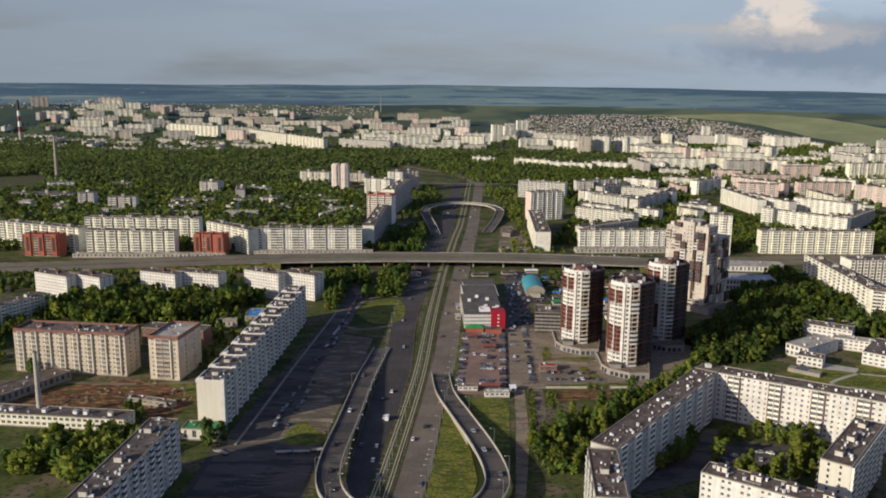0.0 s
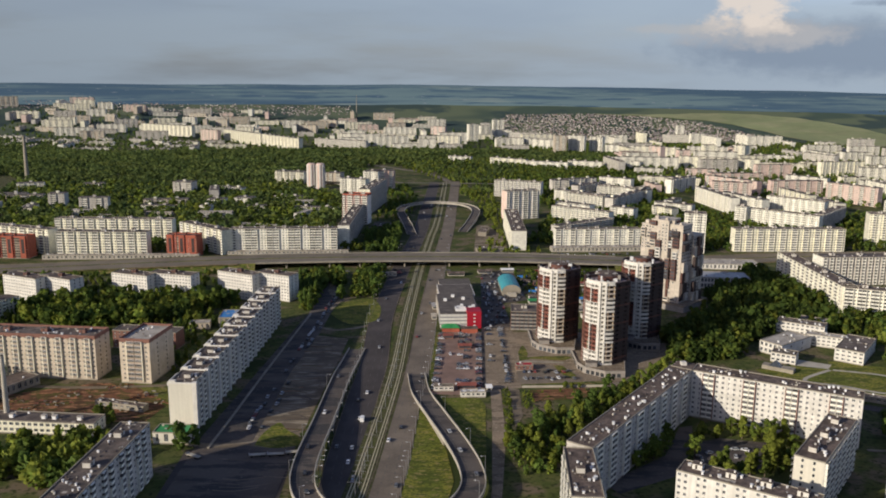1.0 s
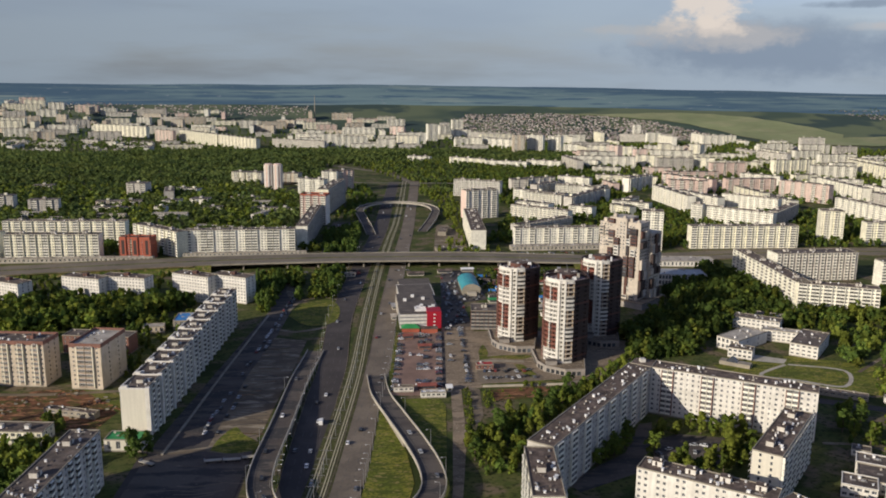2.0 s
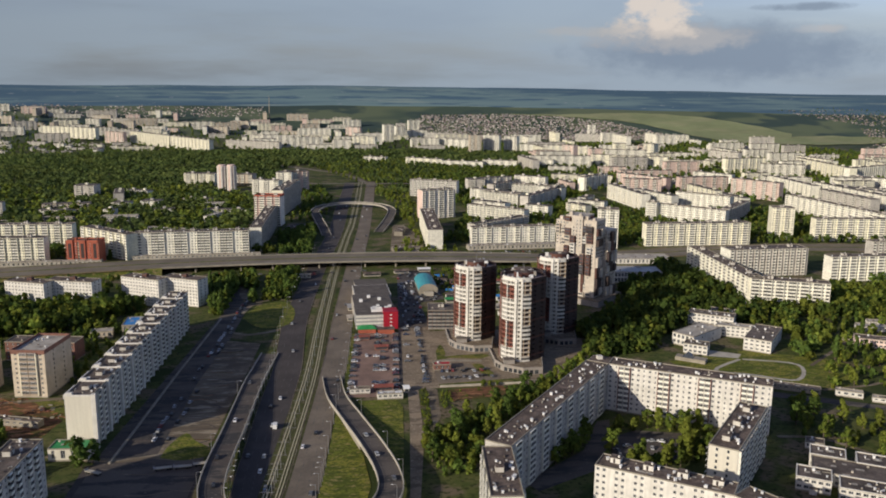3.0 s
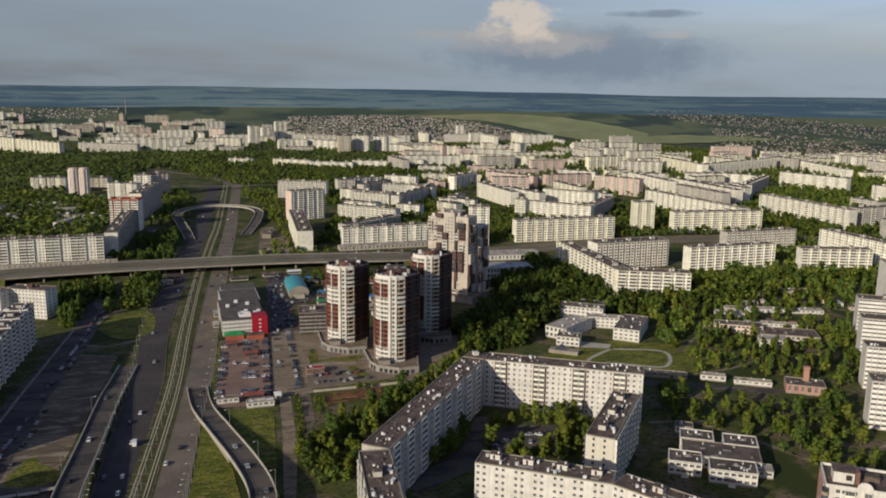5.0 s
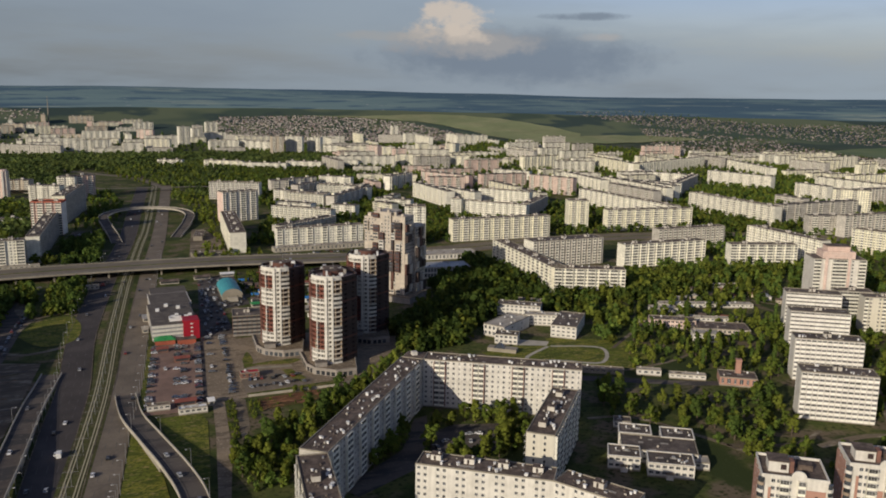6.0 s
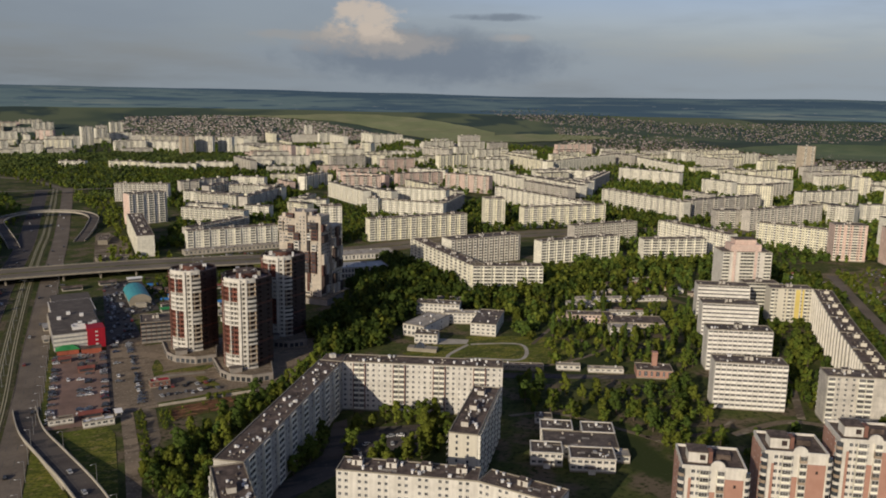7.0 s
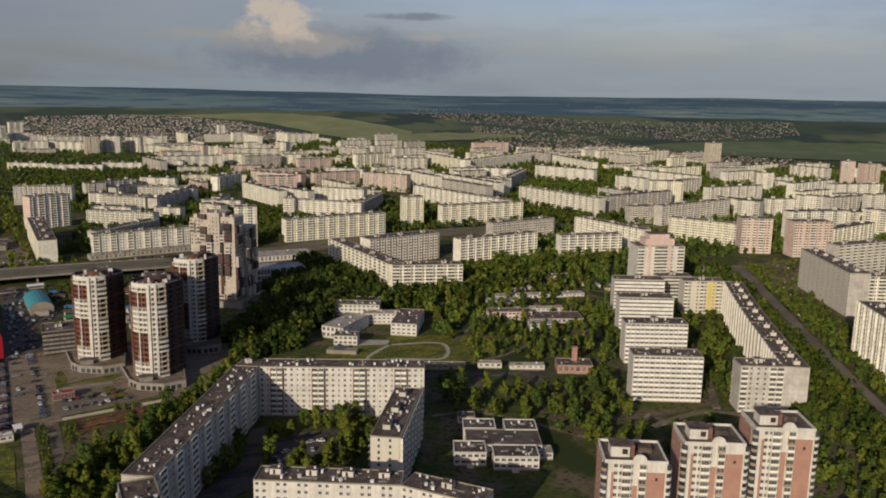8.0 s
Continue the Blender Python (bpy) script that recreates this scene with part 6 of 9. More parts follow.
# ---- market hall, shops, school, kindergarten ----
def shop_hall():
    h = empty("shopping_hall", Matrix.Translation((18.2, 616, 0)) @ Matrix.Rotation(radians(2), 4, "Z"), "white banded shopping hall with a bright red corner", "shopping hall")
    FOOT.append((14, 608, 1, 0, 48, 150))
    part("wall", Mesher().box(0, 0, 0, 21, 26, 11.5, "sheet_grey"), h)
    for z in (1.2, 4.0, 6.8, 9.6):
        part("fascia_band", Mesher().box(-0.3, -0.4, z, 20.4, 0.2, z + 1.55, "white_paint"), h)
    corner = part("corner_block", Mesher().box(20.4, -0.8, 0, 31.5, 12, 13.4, "red_clad"), h, label="bright red corner block with white panes")
    for z in (2.2, 5.0, 7.8, 10.6):
        part("pane", Mesher().box(25.4, -0.9, z, 27.0, -0.75, z + 0.9, "metal_white"), corner)
    part("hall", Mesher().box(0, 26, 0, 31, 64, 10.5, "roof_light").box(21, 12, 0, 31, 26, 11, "sheet_grey"), h)
    part("roof", Mesher().box(-0.3, 0.2, 11.5, 21, 26, 11.9, "roof_grey").box(0.5, 26, 10.5, 30.5, 64, 10.9, "roof_grey").box(20.4, 12, 11, 31, 26, 11.3, "roof_grey"), h)
    part("rear_hall", Mesher().box(3, 66, 0, 33, 104, 8.5, "roof_light").box(2.7, 65.7, 8.5, 33.3, 104.3, 9.0, "white_paint").box(3.3, 66.3, 9.0, 32.7, 103.7, 9.06, "roof_grey"), h)
    part("rear_hall", Mesher().box(6, 106, 0, 34, 132, 7.0, "roof_light").box(5.7, 105.7, 7.0, 34.3, 132.3, 7.4, "roof_grey"), h)
    for x, y in ((14, 17), (17, 22), (23, 16), (26, 20), (5, 40), (12, 52), (20, 44)):
        part("roof_plant", Mesher().box(x, y, 10.9, x + 2.6, y + 2.0, 13.0, "metal_white"), h)
    part("skylight_frame", Mesher().box(12, 6, 11.9, 20.5, 7, 14.0, "metal_white").box(12, 12, 11.9, 20.5, 13, 14.0, "metal_white").box(12, 7, 13.4, 13, 12, 14.0, "metal_white"), h)
    p = empty("market_pavilion", Matrix.Translation((19.5, 607, 0)), "low market pavilion with a green hipped roof", "pavilion")
    part("wall", Mesher().box(0, 0, 0, 13, 7.5, 3.2, "red_brick"), p)
    r = Mesher()
    r.v += [(-0.8, -0.8, 3.2), (13.8, -0.8, 3.2), (13.8, 8.3, 3.2), (-0.8, 8.3, 3.2), (3.2, 3.7, 5.6), (9.8, 3.7, 5.6)]
    s = r.slot("green_roof")
    r.f += [(0, 1, 5, 4), (1, 2, 5), (2, 3, 4, 5), (3, 0, 4), (3, 2, 1, 0)]
    r.k += [s] * 5
    part("roof", r, p)
    k = empty("market_kiosk", Matrix.Translation((34, 604, 0)), "red brick kiosk with a flat roof", "kiosk")
    part("wall", Mesher().box(0, 0, 0, 12, 6, 3.4, "red_brick"), k)
    part("roof", Mesher().box(-0.4, -0.4, 3.4, 12.4, 6.4, 3.7, "roof_rust"), k)


shop_hall()


def flat_block(name, label, category, x, y, ang, w, d, floors, wall, roof, bay=3.4, fh=3.2, detail=3, group="", place=0.0):
    """A low flat-roofed building with windows all along."""
    t = empty(name, Matrix.Translation((x, y, 0)) @ Matrix.Rotation(radians(ang), 4, "Z"), label, category, group)
    claim(x, y, radians(ang), w, d)
    section(t, 0, 0, w, d, floors, fh, 0.6, wall, wall, "dd" if floors > 1 else "wd", bay, detail, "parapet", 120, "n" if floors > 1 else "", roof, 0, 3, True)
    return t


SCHOOL = "white school wing with a flat grey roof"
flat_block("school_wing", SCHOOL, "school", 243.7, 560.5, -55, 17, 38, 2, "white_paint", "roof_light", fh=4.0)
flat_block("school_wing", "white school hall with a low porch", "school", 243.1, 539.6, -34, 16, 11, 2, "white_paint", "roofing", fh=3.1)
flat_block("school_wing", "white three-storey school wing by the field", "school", 288.2, 541.3, -39, 18.5, 40, 3, "white_paint", "roofing", fh=2.8)
flat_block("school_wing", "long white school wing with window bands", "school", 276, 608, -34, 34, 13, 3, "white_paint", "roofing", fh=2.8)
flat_block("school_wing", "white linking corridor of the school", "school", 284, 575, -27, 30, 9, 3, "white_paint", "roof_light", fh=2.6)
flat_block("school_wing", "dark-roofed school annex among trees", "school", 296, 622, -34, 24, 12, 2, "panel_grey", "roofing", fh=3.0)
por = empty("school_porch", Matrix.Translation((231.5, 526, 0)) @ Matrix.Rotation(radians(-37), 4, "Z"), "school porch with dark pyramid glazing", "porch")
part("wall", Mesher().box(0, 0, 0, 20, 7, 2.6, "concrete"), por)
pg = Mesher()
pg.v += [(4, 0, 2.6), (12, 0, 2.6), (12, 7, 2.6), (4, 7, 2.6), (8, 3.5, 6.4)]
pg.f += [(0, 1, 4), (1, 2, 4), (2, 3, 4), (3, 0, 4)]
pg.k += [pg.slot("glass")] * 4
part("glazing", pg, por)

KIND = "white two-storey kindergarten wing with a dark felt roof"
for x, y, w, d in ((213.5, 343.5, 15, 13), (227, 330.5, 21, 13), (233, 365, 16, 12), (250, 353, 16, 13)):
    wing = flat_block("kindergarten_wing", KIND, "kindergarten", x, y, -31, w, d, 2, "white_paint", "roofing", 3.2, 3.0, 3, "kindergarten wings")
    part("coping", Mesher().box(-0.25, -0.25, 6.9, w + 0.25, 0.3, 7.25, "white_paint").box(-0.25, d - 0.3, 6.9, w + 0.25, d + 0.25, 7.25, "white_paint").box(-0.25, 0.3, 6.9, 0.3, d - 0.3, 7.25, "white_paint").box(w - 0.3, 0.3, 6.9, w + 0.25, d - 0.3, 7.25, "white_paint"), wing)
    part("porch", Mesher().box(w * 0.4, -2.2, 0, w * 0.4 + 3.2, -0.1, 2.8, "white_paint").box(w * 0.4 - 0.2, -2.5, 2.8, w * 0.4 + 3.4, -0.1, 3.0, "roofing"), wing)
flat_block("kindergarten_core", "dark-roofed kindergarten core between the wings", "kindergarten", 224, 348.5, -31, 36, 18, 2, "white_paint", "roofing", 3.4, 2.9, 2)
flat_block("kindergarten_porch", "low white kindergarten porch", "porch", 252, 329, -31, 7, 8, 1, "white_paint", "roof_light", 3.0, 3.0, 2)
flat_block("garden_shed", "small white shed with dark square openings", "shed", 242.5, 384.5, -31, 9, 7, 1, "white_paint", "roofing", 3.0, 3.2, 2)
flat_block("boiler_house", "reddish brick boiler house with a flat roof", "boiler house", 340, 420, -33, 22, 14, 1, "orange_brick", "roof_rust", 4.0, 4.6, 2)
thing("boiler_chimney", Mesher().box(-1.6, -1.6, 0, 1.6, 1.6, 14, "orange_brick").box(-1.8, -1.8, 13.2, 1.8, 1.8, 14.1, "orange_brick"), Matrix.Translation((356, 423, 0)) @ Matrix.Rotation(radians(-33), 4, "Z"), "square red brick boiler chimney", "chimney")
flat_block("store_building", "low pale storehouse along the lane", "storehouse", 302, 452, -30, 15, 5, 1, "white_paint", "roof_light", 3.5, 3.0, 2)
flat_block("lane_wall_shed", "long low row of grey garages", "garages", 266, 470, -30, 32, 6, 1, "concrete", "roofing", 3.5, 2.4, 2)
flat_block("lane_wall_shed", "long low row of pale garages", "garages", 318, 440, -30, 22, 5, 1, "white_paint", "roof_light", 3.5, 2.4, 2)
flat_block("nursery_building", "low red and white nursery among trees", "nursery", 395, 516, -28, 40, 20, 1, "beige", "roof_rust", 3.2, 3.4, 2)
flat_block("nursery_building", "low pale nursery wing among trees", "nursery", 380, 498, -28, 18, 12, 2, "white_paint", "roof_light", 3.2, 3.0, 2)
flat_block("garage_row", "long pale row of garages among trees", "garages", 415, 588, -20, 78, 8, 1, "white_paint", "roof_light", 3.5, 2.6, 2)
flat_block("garage_row", "low pale outbuilding among trees", "garages", 398, 576, -20, 22, 10, 1, "white_paint", "roof_light", 3.5, 3.0, 2)
flat_block("garage_row", "small pale outbuilding in the park", "garages", 500, 628, -15, 30, 8, 1, "white_paint", "roof_rust", 3.5, 2.6, 2)
flat_block("long_hall", "long white hall with tall windows behind the tower", "hall", 245, 745, -8, 62, 26, 2, "white_paint", "sheet_grey", 3.0, 5.0, 2)
flat_block("market_hall", "low grey market hall beyond the park", "hall", 290, 822, -4, 60, 26, 1, "white_paint", "roof_light", 4.0, 5.0, 2)
flat_block("shop_row", "long low row of shops before the panel house", "shops", 150, 905, 3, 115, 12, 1, "concrete_pale", "roof_light", 4.5, 4.2, 2)
flat_block("shop_row", "low shops along the cross street", "shops", -390, 858, 2, 160, 8, 1, "concrete_pale", "roof_light", 4.5, 3.8, 2)
flat_block("shop_row", "low shops below the long panel house", "shops", -205, 884, 3, 130, 6, 1, "concrete_pale", "roof_light", 4.5, 3.2, 2)
flat_block("red_roof_shop", "low shop with a red sheet roof", "shop", 566, 511, -30, 30, 14, 1, "white_paint", "red_clad", 4.0, 4.5, 2)
flat_block("green_annex", "cream annex with a green sheet roof at the house end", "annex", -137, 411, -4, 19, 11, 1, "panel_plain", "green_roof", 5.0, 5.6, 2)
flat_block("blue_roof_shed", "shed with a bright blue roof behind the long house", "shed", -152, 620, 2, 17, 22, 1, "concrete", "blue_roof", 4.0, 6.5, 2)
teal = empty("teal_roof_hall", Matrix.Translation((76, 716, 0)), "market hall with a rounded teal sheet roof", "hall")
FOOT.append((74, 714, 1, 0, 22, 50))
part("wall", Mesher().box(0, 0, 0, 16, 42, 4.0, "concrete").box(4, -5, 0, 12, 0, 3.2, "concrete_pale"), teal)
tr = Mesher()
vault = [(8 - 8.6 * math.cos(radians(a)), 4.0 + 6.0 * math.sin(radians(a))) for a in range(0, 181, 20)]
for j in range(len(vault) - 1):
    (xa, za), (xb, zb) = vault[j], vault[j + 1]
    tr.quad([(xa, -0.6, za), (xb, -0.6, zb), (xb, 42.6, zb), (xa, 42.6, za)], "teal_roof")
tr.quad([(px, -0.5, pz) for px, pz in vault[::-1]], "concrete")
tr.quad([(px, 42.5, pz) for px, pz in vault], "white_paint")
part("roof", tr, teal)
shop = flat_block("grey_workshop", "low grey workshop with white roof vents", "workshop", -285, 432, -6, 115, 13, 2, "panel_cream", "roofing", 3.4, 3.2, 2)
for x in (12, 22, 40, 47, 66, 84, 90, 104):
    part("roof_vent", Mesher().box(x, 4, 7.0, x + 2.2, 6.2, 9.0, "metal_white").box(x - 0.3, 3.7, 9.0, x + 2.5, 6.5, 9.3, "roof_light"), shop)
flat_block("grey_workshop", "long shed with a worn pitched roof", "workshop", -262, 446, 62, 60, 16, 1, "concrete", "roof_rust", 4.0, 4.8, 2)
flat_block("white_kiosk", "white kiosk at the car park entrance", "kiosk", 27, 474, 2, 15, 5, 1, "white_paint", "metal_white", 3.0, 2.8, 2)
flat_block("white_kiosk", "small red and white kiosk by the car park", "kiosk", 11, 484, 2, 12, 4, 1, "white_paint", "roof_rust", 3.0, 2.6, 2)
for x, y, a, w, d, fl, wall in ((-640, 1080, -12, 70, 14, 1, "concrete_pale"), (-612, 1190, 4, 16, 12, 3, "white_paint"), (-480, 1140, 2, 30, 12, 2, "white_paint"), (-440, 1120, 0, 34, 9, 1, "white_paint"), (-380, 1150, -6, 40, 8, 1, "concrete_pale"), (-300, 1130, 3, 46, 12, 2, "panel_grey"), (-190, 1240, 5, 34, 12, 2, "white_paint"), (-230, 1060, -20, 90, 9, 1, "concrete_pale"), (-420, 1060, 6, 60, 8, 1, "panel_grey"), (-160, 1120, 70, 40, 9, 2, "white_paint")):
    flat_block("low_building", "low pale building among trees beyond the flyover", "building", x, y, a, w, d, fl, wall, "roof_light", 4.0, 3.4, 2, "low buildings among trees")
flat_block("tram_shelter", "long pale shelter beside the avenue", "shelter", -58, 785, 3, 38, 5, 1, "concrete_pale", "roof_light", 4.0, 3.0, 2)
def stall(x, y, ang, w, d, h, wall, roof):
    st = empty("market_stall", Matrix.Translation((x, y, 0)) @ Matrix.Rotation(radians(ang), 4, "Z"), {"roof_rust": "low market stall with a rusty roof", "metal_white": "low market stall with a white sheet roof", "sheet_grey": "low market stall with a grey sheet roof", "roof_light": "low market stall with a pale felt roof", "awning_red": "low market stall with a faded red awning", "blue_roof": "low market stall with a blue awning", "green_roof": "low market stall with a green awning"}[roof], "stall", "market stalls")
    claim(x, y, radians(ang), w, d)
    part("wall", Mesher().box(0, 0, 0, w, d, h, wall).box(0.6, -0.04, 0.9, w - 0.6, 0.1, h - 0.6, "glass"), st)
    r = Mesher()
    r.v += [(-0.5, -0.9, h), (w + 0.5, -0.9, h), (w + 0.5, d + 0.5, h), (-0.5, d + 0.5, h), (-0.5, d / 2, h + 1.1), (w + 0.5, d / 2, h + 1.1)]
    k = r.slot(roof)
    r.f += [(0, 1, 5, 4), (1, 2, 5), (2, 3, 4, 5), (3, 0, 4), (3, 2, 1, 0)]
    r.k += [k] * 5
    part("roof", r, st)


rs_ = random.Random(9)
ROOFS = ("roof_rust", "metal_white", "sheet_grey", "roof_light", "roof_rust", "roof_light", "sheet_grey", "blue_roof", "awning_red")
for i in range(52):
    x, y = 98 + i % 9 * 8.5 + rs_.uniform(-2, 2), 640 + i // 9 * 28 + rs_.uniform(-8, 8)
    if not clear(x, y, 3):
        continue
    stall(x, y, rs_.uniform(-14, 14), rs_.uniform(5, 10), rs_.uniform(4, 8), rs_.uniform(2.6, 4.0), rs_.choice(("concrete_pale", "attic_brick", "white_paint", "beige")), rs_.choice(ROOFS))
for x, y, w, d, k in ((30, 566, 9, 4, "awning_red"), (26, 488, 11, 5, "awning_red"), (36, 571, 5, 4, "roof_rust"), (20, 590, 7, 4, "awning_red"), (43.5, 484, 3, 6, "metal_white"), (12, 640, 4, 9, "roof_light"), (13, 670, 4, 12, "sheet_grey"), (96, 688, 9, 7, "green_roof"), (60, 800, 14, 7, "roof_rust"), (84, 806, 12, 6, "metal_white"), (30, 790, 16, 8, "roof_rust")):
    stall(x, y, 2, w, d, 2.7, "attic_brick" if k == "awning_red" else "concrete_pale", k)
slab("pale five-storey house half behind trees", -345, 600, -318, 655, 13, 5, 2.8, 0.8, "panel_cream", None, "wwb", 3.2, 2, houses=2, seed=151, roof="roof_rust")
slab("grey four-storey house with a pale roof", -372, 560, -322, 548, 12, 4, 2.8, 0.8, "panel_grey", None, "wwb", 3.2, 2, houses=1, seed=152, roof="roof_rust")
flat_block("yard_shed", "pale stone shed in the gardens", "shed", -172, 612, 8, 15, 9, 1, "panel_tan", "roof_light", 4.0, 4.2, 2)
flat_block("yard_shed", "small white garden shed", "shed", -198, 646, 4, 8, 6, 1, "white_paint", "roof_light", 4.0, 3.0, 2)
flat_block("yard_shed", "long low garage strip at the yard edge", "garages", -186, 462, -17, 32, 5, 1, "concrete", "roof_rust", 4.0, 2.6, 2)
flat_block("yard_shed", "shed yard with rusty roofs beside the avenue", "shed", 66, 905, 5, 30, 10, 1, "concrete", "roof_rust", 4.0, 3.0, 2)
flat_block("yard_shed", "low shed beside the slab house", "shed", 84, 1000, 80, 40, 10, 1, "concrete", "roof_rust", 4.0, 4.0, 2)


gr = random.Random(66)
GARDEN = {"roof_rust": "small garden house with a rusty roof", "roof_light": "small garden house with a pale roof", "clad_red": "small garden house with a russet roof", "sheet_grey": "small garden house with a grey sheet roof"}
for x0, y0, x1, y1, n in ((372, 528, 440, 586, 12), (430, 596, 520, 640, 10), (470, 540, 540, 610, 9), (590, 545, 680, 630, 16)):
    for i in range(n):
        x, y = gr.uniform(x0, x1), gr.uniform(y0, y1)
        if not clear(x, y, 4):
            continue
        w, d, h, rf = gr.uniform(4, 9), gr.uniform(3.5, 6), gr.uniform(2.4, 3.4), gr.choice(tuple(GARDEN))
        hut = empty("garden_house", Matrix.Translation((x, y, 0)) @ Matrix.Rotation(radians(-28 + gr.choice((0, 0, 90)) + gr.uniform(-5, 5)), 4, "Z"), GARDEN[rf], "garden house", "garden houses among trees")
        claim(x, y, 0, w, d)
        part("wall", Mesher().box(0, 0, 0, w, d, h, gr.choice(("white_paint", "beige", "orange_brick", "panel_tan"))).box(w * 0.2, -0.04, 0.9, w * 0.45, 0.05, 2.0, "glass").box(w * 0.6, -0.04, 0.1, w * 0.78, 0.05, 2.0, "brown_brick"), hut)
        top = Mesher()
        top.v += [(-0.4, -0.5, h), (w + 0.4, -0.5, h), (w + 0.4, d + 0.5, h), (-0.4, d + 0.5, h), (-0.4, d / 2, h + 1.3), (w + 0.4, d / 2, h + 1.3)]
        top.f += [(0, 1, 5, 4), (1, 2, 5), (2, 3, 4, 5), (3, 0, 4), (3, 2, 1, 0)]
        top.k += [top.slot(rf)] * 5
        part("roof", top, hut)
flat_block("nursery_building", "pink and white nursery wing with a rusty roof", "nursery", 372, 540, -28, 34, 11, 2, "panel_pink", "roof_rust", 3.2, 3.0, 2)
flat_block("garage_row", "row of pale garages behind the nursery", "garages", 404, 548, -24, 46, 6, 1, "white_paint", "roof_light", 3.5, 2.6, 2)


def chimney(x, y, h, r0, r1, label, bands):
    c = empty("chimney", Matrix.Translation((x, y, ground_z(x, y) - 0.5)), label, "chimney")
    FOOT.append((x - 5, y - 5, 1, 0, 10, 10))
    n = len(bands)
    for i, key in enumerate(bands):
        a, b = i / n, (i + 1) / n
        part("shaft", Mesher().lathe([(r0 + (r1 - r0) * a, h * a), (r0 + (r1 - r0) * b, h * b)], key, 16), c)
    part("rim", Mesher().lathe([(r1 * 1.12, h - 1.2), (r1 * 1.12, h)], bands[-1], 16), c)
    part("plinth", Mesher().lathe([(r0 * 1.4, 0), (r0 * 1.4, 2.0), (r0, 2.4)], "concrete", 16), c)


chimney(-223.8, 436.7, 40, 1.6, 1.1, "slender grey steel chimney over the workshop", ["concrete_pale"])
chimney(-713.5, 1535, 82, 3.8, 2.3, "brown-grey concrete chimney in the wood", ["concrete"])
chimney(-1291.7, 2559.6, 128, 5.5, 3.4, "tall banded chimney with a dark top", ["concrete_pale", "concrete_pale", "chimney_red", "metal_white", "chimney_red", "metal_white", "dark_clad_shade", "dark_clad_shade"])
mast = empty("lattice_mast", Matrix.Translation((-253, 3440, ground_z(-253, 3440))), "slender far television mast", "mast")
part("shaft", Mesher().lathe([(2.6, 0), (1.4, 60), (0.6, 95)], "concrete", 8), mast)

flat_block("red_shop", "low dark red shop beside the towers", "shop", 66, 521, 2, 11, 6, 1, "attic_brick", "red_clad", 3.2, 3.0, 2)

# ---- outlying houses ----
LABEL = {
    "panel_white": "pale panel apartment house with stacked balconies",
    "panel_cream": "cream panel apartment house with stacked balconies",
    "panel_grey": "grey weathered panel apartment house with balconies",
    "panel_pink": "pink panel apartment house with white balconies",
    "panel_tan": "tan brick apartment house with balconies",
}
far_slab(LABEL["panel_white"], 427.9, 1796.2, 561.9, 1781.7, 13, 9, "panel_white", "outlying apartment houses", 0)
far_slab(LABEL["panel_cream"], 575.7, 1825.8, 725.3, 1749.1, 13, 9, "panel_cream", "outlying apartment houses", 1)
far_slab(LABEL["panel_white"], 444.2, 1312.7, 452.6, 1179.2, 13, 8, "panel_white", "outlying apartment houses", 2)
far_slab(LABEL["panel_white"], 432.1, 1400.1, 493.0, 1458.2, 13, 8, "panel_white", "outlying apartment houses", 3)
far_slab(LABEL["panel_pink"], 515.2, 1475.3, 571.4, 1380.6, 13, 8, "panel_pink", "outlying apartment houses", 4)
far_slab(LABEL["panel_white"], 464.5, 1247.7, 489.8, 1160.1, 13, 8, "panel_white", "outlying apartment houses", 5)
far_slab(LABEL["panel_white"], 213.3, 1287.7, 279.1, 1222.1, 13, 7, "panel_white", "outlying apartment houses", 6)
far_slab(LABEL["panel_grey"], 259.4, 1333.3, 307.7, 1383.3, 13, 7, "panel_grey", "outlying apartment houses", 7)
far_slab(LABEL["panel_white"], 296.0, 1351.8, 358.2, 1280.4, 13, 7, "panel_white", "outlying apartment houses", 8)
far_slab(LABEL["panel_grey"], 283.4, 1188.9, 362.2, 1294.9, 13, 7, "panel_grey", "outlying apartment houses", 9)
far_slab(LABEL["panel_cream"], 1013.5, 1732.8, 995.0, 1504.5, 13, 9, "panel_cream", "outlying apartment houses", 10)
far_slab(LABEL["panel_white"], 995.0, 1504.5, 1271.1, 1629.8, 13, 9, "panel_white", "outlying apartment houses", 11)
far_slab(LABEL["panel_white"], 791.4, 1295.1, 797.4, 1115.2, 13, 9, "panel_white", "outlying apartment houses", 12)
far_slab(LABEL["panel_white"], 924.1, 1399.8, 985.6, 1322.4, 13, 8, "panel_white", "outlying apartment houses", 13)
far_slab(LABEL["panel_white"], 1062.0, 1352.3, 1101.9, 1224.2, 13, 9, "panel_white", "outlying apartment houses", 14)
far_slab(LABEL["panel_grey"], 826.5, 1155.8, 1012.4, 1318.7, 13, 8, "panel_grey", "outlying apartment houses", 15)
far_slab(LABEL["panel_pink"], 665.2, 1330.1, 709.0, 1254.2, 13, 10, "panel_pink", "outlying apartment houses", 16)
far_slab(LABEL["panel_white"], 778.8, 1419.5, 773.0, 1264.4, 13, 8, "panel_white", "outlying apartment houses", 17)
far_slab(LABEL["panel_white"], 692.2, 1542.9, 741.4, 1482.3, 13, 6, "panel_white", "outlying apartment houses", 18)
far_slab(LABEL["panel_cream"], 822.7, 1674.3, 920.1, 1692.4, 13, 10, "panel_cream", "outlying apartment houses", 19)
